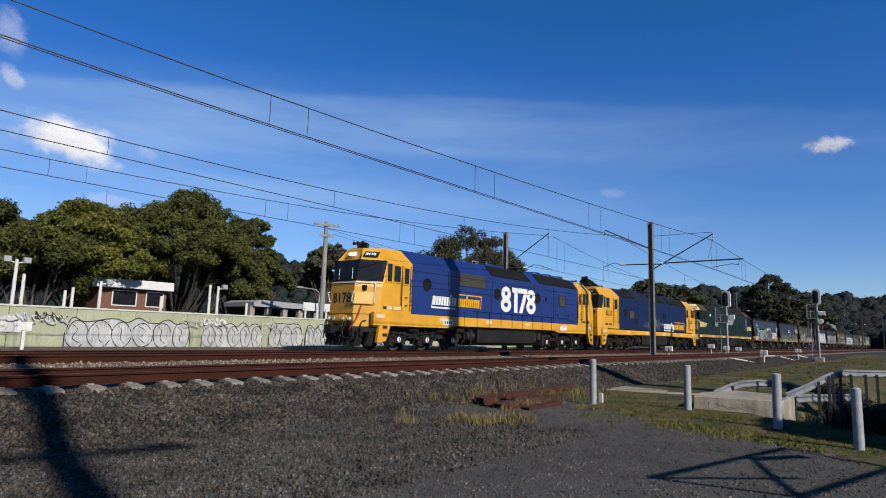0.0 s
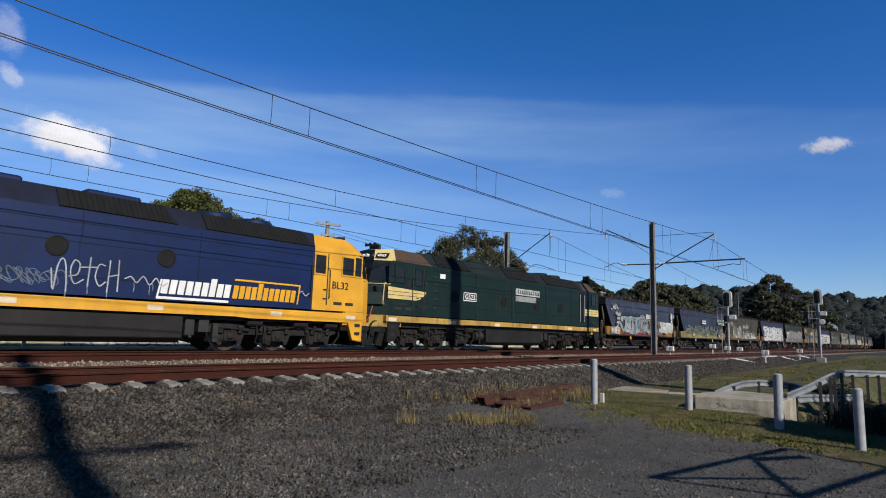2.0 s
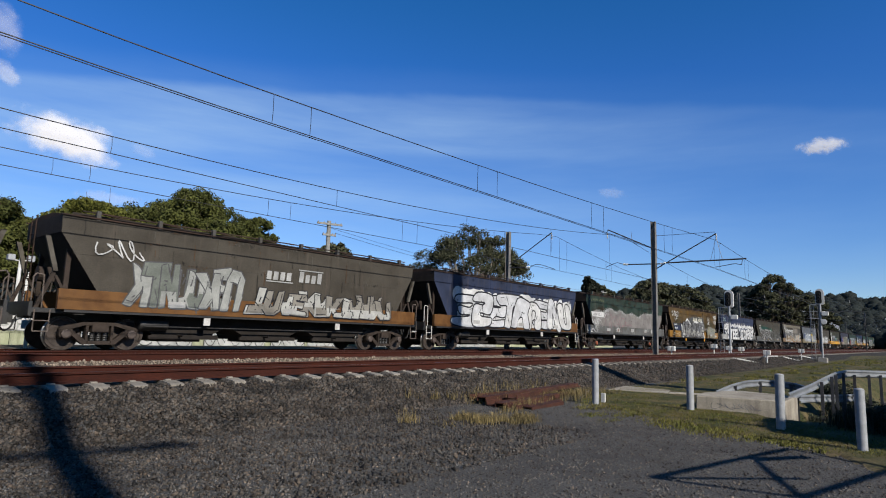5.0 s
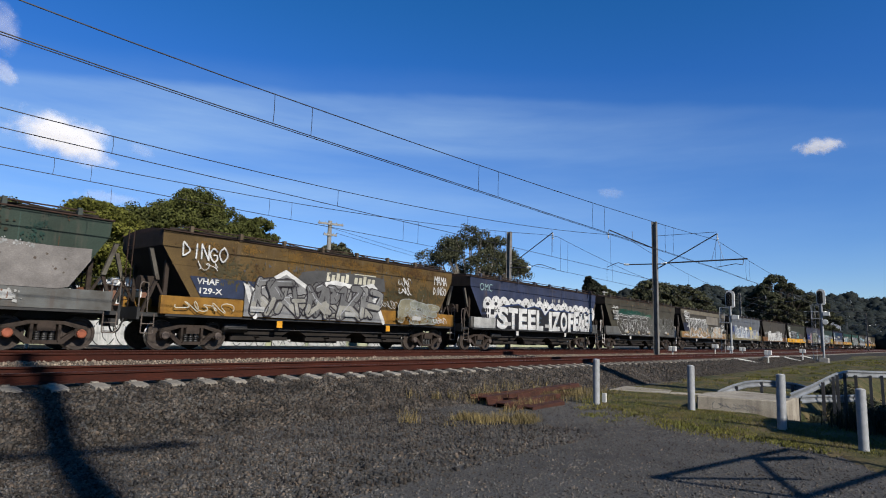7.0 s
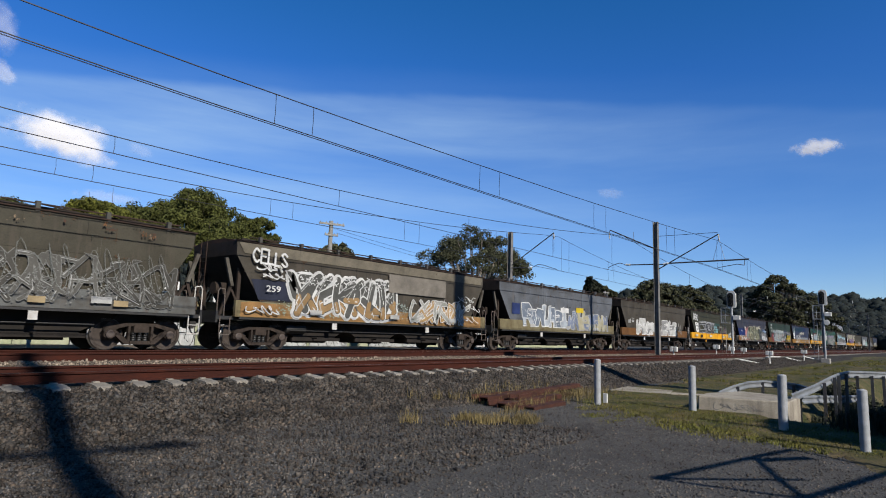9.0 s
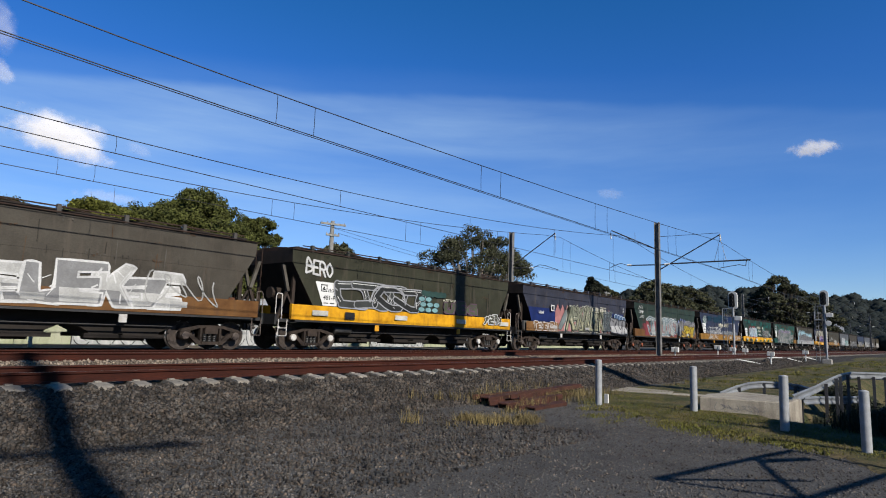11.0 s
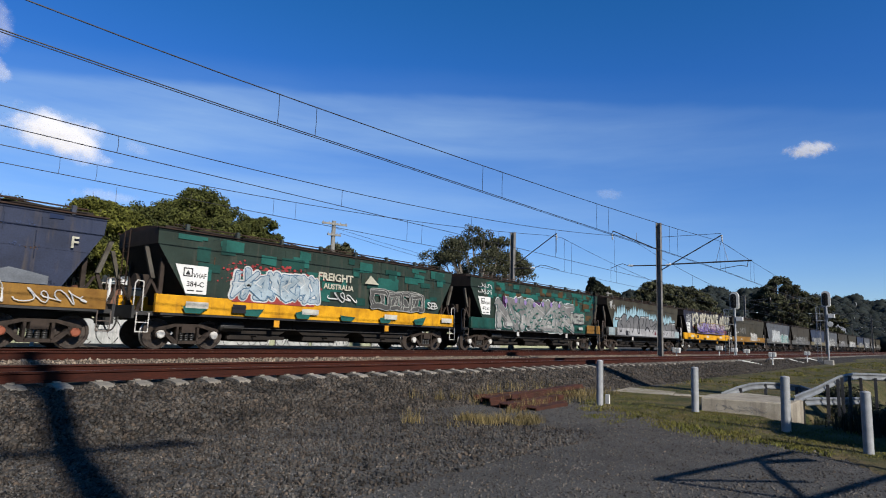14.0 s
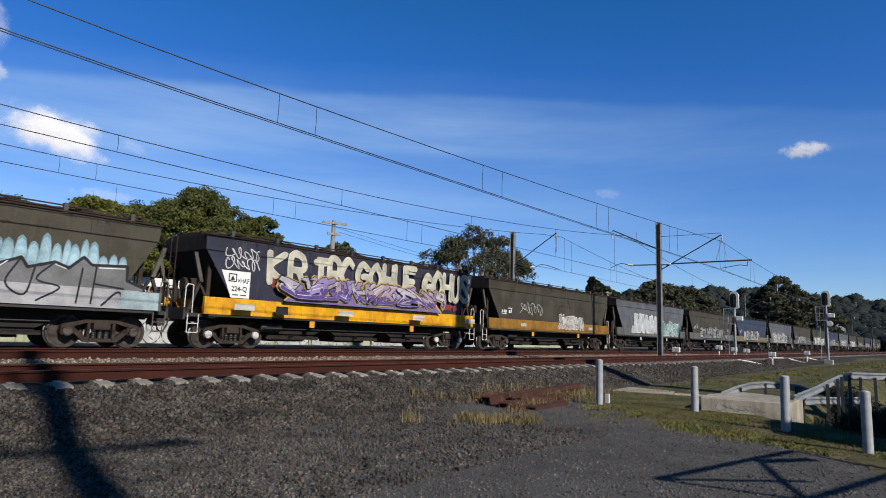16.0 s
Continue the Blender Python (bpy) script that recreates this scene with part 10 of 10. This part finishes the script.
            burner(fl, rg, 9.4, 13.4, 1.3, 2.5, 5, [(0.19, 0.19, 0.20), (0.25, 0.25, 0.26)], k, mark((0.45, 0.45, 0.46)), w, fat=0.46, edge=0.035)
            burner(fl, rg, 10.3, 13.1, 1.16, 2.15, 4, [(0.62, 0.46, 0.03), (0.58, 0.42, 0.04)], k, None, mark((0.72, 0.62, 0.2)), fat=0.46, edge=0.045, low=(0.50, 0.30, 0.06))
            for z in (2.5, 2.85, 3.2):
                tag(fl, rg, 0.45 + 0.35 * (3.2 - z), 1.25 + 0.35 * (3.2 - z), z, z + 0.26, w, 0.04, 9)
        elif n == 15:
            patches(fl, rg, 1.2, 13, 2.75, 3.6, [mark((0.012, 0.030, 0.095)), mark((0.010, 0.040, 0.07))], 9, 2.4)
            ragged(fl, rg, 1.9, 12.8, 1.70, 2.0, mark((0.20, 0.22, 0.25)), 24, 0.1)
            code_panel(fl, "589-P", 2.2)
            for z in (2.85, 3.2):
                tag(fl, rg, 0.8, 1.9, z - 0.2, z + 0.2, mark((0.55, 0.66, 0.60)), 0.06, 10)
            word_bars(fl, rg, 5.9, 9.4, 2.5, 2.85, cream, 14)
            hand(fl, rg, "BIDE", 5.1, 6.7, 1.80, 2.3, w, 0.05, -0.02)
            hand(fl, rg, "AAA RON", 9.6, 11.9, 1.22, 1.58, w, 0.04, -0.01)
            for a in range(5):                   # open outlined forms over sill and side
                x = 2.2 + 0.62 * a
                for run in wild_form(rg, a % 2 == 0) + wild_form(rg, True)[1:]:
                    fl.stroke(smooth_path([(x + 0.70 * p, 1.25 + 1.0 * q) for p, q in run], 5), 0.026, w)
            for a in range(3):
                tag(fl, rg, 7.6 + 1.3 * a, 9.2 + 1.3 * a, 1.5, 2.1, white_dim, 0.035, 10)
            tag(fl, rg, 12.2, 13.8, 1.2, 1.6, w, 0.04, 9)
            fl.text("F", 13.2, 2.75, 0.45, cream, 0.008)
        elif n == 16:
            patches(fl, rg, 0.6, 13.6, 1.75, 3.6, [dgreen, mgreen, mgreen], 60, 1.0)
            code_panel(fl, "384-C", 2.2)
            ragged(fl, rg, 2.6, 6.0, 1.6, 2.2, mark((0.42, 0.07, 0.06)), 12, 0.2, True)
            mist(fl, rg, 2.1, 6.5, 1.9, 3.0, mark((0.40, 0.05, 0.05)), 240, 0.16)
            burner(fl, rg, 2.75, 6.0, 1.72, 2.66, 5, [(0.42, 0.52, 0.58), (0.50, 0.58, 0.62)], mark((0.10, 0.20, 0.32)), w, w, fat=0.5, edge=0.03)
            fl.text("FREIGHT", 6.05, 2.66, 0.40, cream, 0.012, 1.75)
            fl.text("AUSTRALIA", 6.35, 2.34, 0.28, cream, 0.008, 1.5)
            tag(fl, rg, 6.7, 7.9, 1.85, 2.25, w, 0.06, 6)
            burner(fl, rg, 9.1, 11.9, 1.72, 2.45, 4, [(0.10, 0.10, 0.095)], mark((0.40, 0.40, 0.37)), None, white_dim, fat=0.5, edge=0.03, bubble=True)
            hand(fl, rg, "SEB", 12.3, 13.0, 1.9, 2.15, w, 0.04)
            fl.poly([(8.4, 2.7), (9.2, 2.7), (8.7, 3.05)], cream)
            for a in range(6):
                fl.poly([(1.0 + 2.1 * a, 1.14), (1.5 + 2.1 * a, 1.14), (1.7 + 2.1 * a, 1.3 + 0.1 * (a % 3)), (0.9 + 2.1 * a, 1.35)], mgreen)
        elif n == 17:
            patches(fl, rg, 0.6, 13.6, 2.6, 3.6, [brown, mgreen, mgreen], 90, 0.8)
            patches(fl, rg, 8.0, 13.6, 1.75, 3.2, [mgreen, brown, mgreen], 60, 0.8)
            code_panel(fl, "472-G", 2.3)
            for z in (3.0, 3.3):
                tag(fl, rg, 0.7, 1.8, z - 0.12, z + 0.14, w, 0.05, 9)
            ragged(fl, rg, 4.0, 9.8, 1.5, 2.5, mark((0.11, 0.035, 0.13)), 12, 0.2)
            ragged(fl, rg, 2.8, 10.6, 2.3, 2.85, mark((0.10, 0.03, 0.12)), 10, 0.1)
            burner(fl, rg, 2.6, 10.4, 1.18, 2.75, 6, [(0.30, 0.30, 0.29), (0.24, 0.235, 0.23)], mark((0.05, 0.16, 0.15)), mark((0.62, 0.62, 0.62)), mark((0.46, 0.46, 0.45)), fat=0.62, edge=0.025, low=(0.36, 0.355, 0.34))
            for a in range(60):
                fl.bar(*(lambda x, z: (x, x + 0.1 + 0.15 * rg.random(), z, z + 0.07))(rg.uniform(2.8, 10.2), rg.uniform(1.2, 2.4)), mgreen)
            for a in range(7):
                fl.disc(3.0 + 0.95 * a, 2.6 + 0.15 * rg.random(), 0.14, mark((0.34, 0.24, 0.52)), 10)
            piece(fl, rg, 10.2, 11.8, 1.7, 2.3, 2, [(0.35, 0.36, 0.33)], dgrey, fat=0.34, edge=0.03)
            fl.bar(12.3, 14.2, 1.14, 1.66, mark((0.30, 0.15, 0.03)))
        elif n == 18:
            ragged(fl, rg, 0.95, 13.25, 1.70, 2.35, mark((0.34, 0.55, 0.66)), 10, 0.06)
            x = 1.3
            while x < 13.2:                      # round-topped columns of pale spray, fading upwards
                wd = rg.uniform(0.13, 0.20) * (1.25 - 0.04 * x)
                hh = (1.08 if x < 7 else 0.76) * rg.uniform(0.7, 1.05) * (1 if 1.6 < x < 12.4 else 0.6)
                for q, c in ((1.0, (0.22, 0.34, 0.38)), (0.86, (0.34, 0.53, 0.62)), (0.55, (0.44, 0.64, 0.72))):
                    u = wd * (0.45 + 0.55 * q)
                    fl.poly([(x - u * 1.3, 2.25), (x + u * 1.3, 2.25), (x + u * 0.8, 2.25 + hh * q * 0.7), (x + u * 0.6, 2.25 + hh * q * 0.9), (x, 2.27 + hh * q), (x - u * 0.6, 2.25 + hh * q * 0.9), (x - u * 0.8, 2.25 + hh * q * 0.7)], mark(c))
                x += wd * rg.uniform(1.7, 2.1)
            outline = [(1.48, 1.18), (1.63, 2.06), (2.3, 2.46), (2.66, 2.7), (3.16, 2.66), (3.16, 2.14), (3.88, 2.6), (4.45, 2.44), (4.86, 2.7), (5.45, 2.57), (5.38, 2.26), (5.78, 2.61), (7.38, 2.67), (7.48, 2.43), (8.18, 2.49), (8.2, 2.25), (8.8, 2.54), (9.12, 2.32), (9.49, 2.42), (9.98, 2.39), (10.05, 2.1), (10.58, 2.34), (10.74, 2.1), (11.36, 2.3), (11.7, 2.17), (12.04, 2.51), (12.27, 2.31), (13.21, 2.37), (13.23, 1.95), (13.74, 1.76), (13.74, 1.23)]
            lower, upper = mark((0.46, 0.46, 0.47)), mark((0.20, 0.20, 0.205))
            for (a, b), (c, d) in zip(outline, outline[1:]):
                fl.poly([(a, 1.14), (c, 1.14), (c, d), (a, b)], upper)
            fl.bar(1.6, 13.6, 1.14, 1.68, lower)
            fl.stroke([q for a, b in zip(outline, outline[1:]) for q in (np.array(a), np.array(a) * 0.95 + np.array(b) * 0.05, (np.array(a) + np.array(b)) / 2, np.array(a) * 0.05 + np.array(b) * 0.95)] + [np.array(outline[-1])], 0.08, k)
            for width, run in ((0.05, [(3.16, 1.22), (3.16, 1.86), (3.58, 2.17), (3.88, 1.99), (3.62, 1.24)]),
                               (0.06, [(4.45, 2.44), (4.45, 1.69), (4.19, 1.43), (4.36, 1.4)]),
                               (0.13, [(5.45, 2.57), (5.22, 1.48), (5.59, 1.42), (5.47, 2.18)]),
                               (0.07, [(6.01, 1.35), (6.01, 1.88), (6.3, 2.11), (6.4, 2.61)]),
                               (0.13, [(6.73, 1.92), (6.88, 2.43)]),
                               (0.13, [(6.64, 1.6), (7.08, 1.85), (7.63, 1.52)]),
                               (0.08, [(7.48, 2.43), (7.88, 1.9), (9.01, 2.22), (8.18, 1.46)]),
                               (0.1, [(2.34, 2.43), (2.18, 1.95), (2.42, 1.85), (2.26, 1.41), (2.02, 1.48)]),
                               (0.05, [(9.17, 2.28), (9.17, 1.8), (9.55, 1.53), (10.08, 1.56)]),
                               (0.05, [(10.03, 2.1), (9.65, 2.02), (9.65, 1.78)]),
                               (0.05, [(10.58, 2.34), (10.3, 1.67), (10.74, 1.39), (10.91, 2.11)]),
                               (0.05, [(11.36, 2.3), (10.97, 1.81), (11.53, 1.63), (11.02, 1.25)]),
                               (0.05, [(12.04, 2.19), (11.96, 1.24)]),
                               (0.05, [(12.39, 2.3), (12.33, 1.25)]),
                               (0.05, [(12.39, 1.79), (13.15, 1.71)]),
                               (0.06, [(12.62, 1.21), (13.03, 1.61), (13.26, 1.27), (13.68, 1.65)])):
                fl.stroke(smooth_path(run, 5), width, k)
            for run in [[(9.23, 2.3), (9.55, 2.38), (9.93, 2.34)], [(10.11, 2.05), (10.3, 2.22)], [(11.36, 2.24), (11.64, 2.14)], [(12.44, 2.25), (13.15, 2.29)], [(5.78, 2.57), (6.49, 2.57)], [(6.88, 2.63), (7.34, 2.63)]]:
                fl.stroke(run, 0.03, w, False)
            fl.poly([(8.5, 1.3), (8.95, 1.3), (8.75, 1.6)], mark((0.20, 0.03, 0.05)))
            fl.bar(0.2, 1.2, 1.14, 1.66, mark((0.36, 0.44, 0.46)))
            fl.bar(13.1, 14.2, 1.14, 1.66, mark((0.38, 0.48, 0.50)))
            fl.bar(3.0, 3.5, 1.16, 1.5, k)
            fl.bar(1.2, 2.35, 2.20, 2.40, k)
            fl.text("VHAF 881", 1.25, 2.24, 0.18, w, 0.0, 1.05)
            fl.disc(0.52, 3.22, 0.17, white_dim, 14, 0.26)
            scuffs(fl, rg, 0.56, 3.3, 0.3, 0.35, w, 70, 0.05)
            scuffs(fl, rg, 0.6, 3.1, 0.3, 0.3, mark((0.08, 0.08, 0.07)), 50, 0.04)
            fl.disc(1.05, 3.1, 0.14, white_dim, 12, 0.17)
            scuffs(fl, rg, 1.05, 3.1, 0.16, 0.16, mark((0.08, 0.08, 0.07)), 30, 0.04)
        elif n == 19:
            code_panel(fl, "224-Q", 2.15)
            for z in (2.85, 3.2):
                tag(fl, rg, 0.75, 2.0, z - 0.2, z + 0.22, w, 0.045, 11)
            patches(fl, rg, 2.4, 6.0, 1.8, 2.5, [red, mark((0.22, 0.05, 0.06))], 12, 1.2)
            patches(fl, rg, 10.5, 13.0, 1.75, 2.1, [red], 8, 0.9)
            for word, xa, xb in (("KR", 2.35, 4.05), ("TRC", 4.35, 6.25), ("GOHUE", 6.45, 9.95), ("GOHUS", 10.35, 13.65)):
                hand(fl, rg, word, xa, xb, 2.36, 3.42, cream, 0.25)
                hand(fl, rg, word, xa + 0.06, xb, 2.30, 3.40, mark((0.60, 0.57, 0.47)), 0.10)
            jagged = [(3.0, 1.75), (3.4, 2.1), (3.9, 2.0), (4.5, 2.6), (5.2, 2.1), (6.2, 2.45), (7.4, 2.0), (7.9, 2.3), (8.4, 1.85), (9.2, 2.2), (10.0, 1.9), (10.9, 2.3), (11.6, 1.7)]
            for x0, x1 in zip(jagged, jagged[1:]):
                fl.poly([(x0[0], 1.70), (x1[0], 1.70), (x1[0], x1[1]), (x0[0], x0[1])], mark(purple))
            fl.stroke(jagged, 0.07, mark((0.62, 0.40, 0.08)))
            burner(fl, rg, 3.1, 11.6, 1.86, 2.62, 9, [(0.34, 0.26, 0.50), (0.52, 0.48, 0.56), (0.46, 0.34, 0.42)], k, mark((0.50, 0.36, 0.12)), w, fat=0.34, edge=0.03, low=(0.13, 0.08, 0.30))
        elif n == 20:
            tag(fl, rg, 3.0, 5.4, 2.0, 2.7, white_dim, 0.06, 11)
            word_bars(fl, rg, 1.2, 2.2, 2.0, 2.2, w, 6)
            piece(fl, rg, 7.4, 10.4, 1.3, 2.1, 5, [(0.50, 0.49, 0.44), (0.30, 0.28, 0.24)], w, fat=0.3, edge=0.03)
        elif n == 21:
            piece(fl, rg, 3.0, 7.4, 1.4, 2.6, 5, [(0.50, 0.53, 0.55)], w, fat=0.2, edge=0.05)
            piece(fl, rg, 8.0, 12.8, 1.25, 2.3, 6, [teal, (0.12, 0.32, 0.30)], w, fat=0.3, edge=0.04)
        else:
            tone = 0.30 + 0.3 * rg.random()
            piece(fl, rg, 2.0 + rg.random() * 2, 9.0 + rg.random() * 3, 1.25, 2.3, 8, [(tone, tone, tone * 0.95), (tone * 0.5, tone * 0.5, tone * 0.5)], w if rg.random() < 0.6 else k, fat=0.26, edge=0.05)
            if rg.random() < 0.5:
                tag(fl, rg, 10.5, 12.8, 1.4, 2.4, white_dim, 0.06, 9)
            word_bars(fl, rg, 1.2, 2.3, 2.1, 2.35, white_dim, 6)
        if WAGONS[i][1] == S_YEL if i < len(WAGONS) else False:
            for a in (1.0, 5.4, 9.6, 13.3):
                fl.bar(a, a + 0.75, 1.3, 1.5, mark((0.66, 0.64, 0.56)))
            fl.bar(2.6, 3.1, 1.22, 1.5, k)
        if i < len(WAGONS) and WAGONS[i][1] != S_YEL and n != 18:
            for a in (3.1, 7.3, 11.2):
                fl.bar(a, a + 0.55, 1.32, 1.50, white_dim)
        fl.put("graffiti", wg, "sprayed graffiti and markings on the wagon's side")


dress_wagons()


def motions():
    for ob, u in TRAIN:
        walk(ob, [(t, pose(u - travel(t), TRACK_Y, 0)) for t in range(0, 17)])
    for ob, a, b in CLOUDS:
        walk(ob, [(0, a), (16, b)])
    turned = {}
    for ob, u in TRAIN:                     # wheels turn with the train; alike wheels share one turning
        for w in ob.children_recursive:
            if not w.name.startswith("wheelset"):
                continue
            key = tuple(round(c, 3) for c in w.location)
            if key not in turned:
                turned[key] = w
                at = w.location.copy()
                walk(w, [(k / FPS, pose(*at, 0, -85.0 * k, 0)) for k in range(0, 16 * FPS + 1)])
            else:
                first = turned[key].animation_data
                w.rotation_mode = "QUATERNION"
                keys = w.animation_data_create()
                keys.action = first.action
                keys.action_slot = first.action_slot


motions()
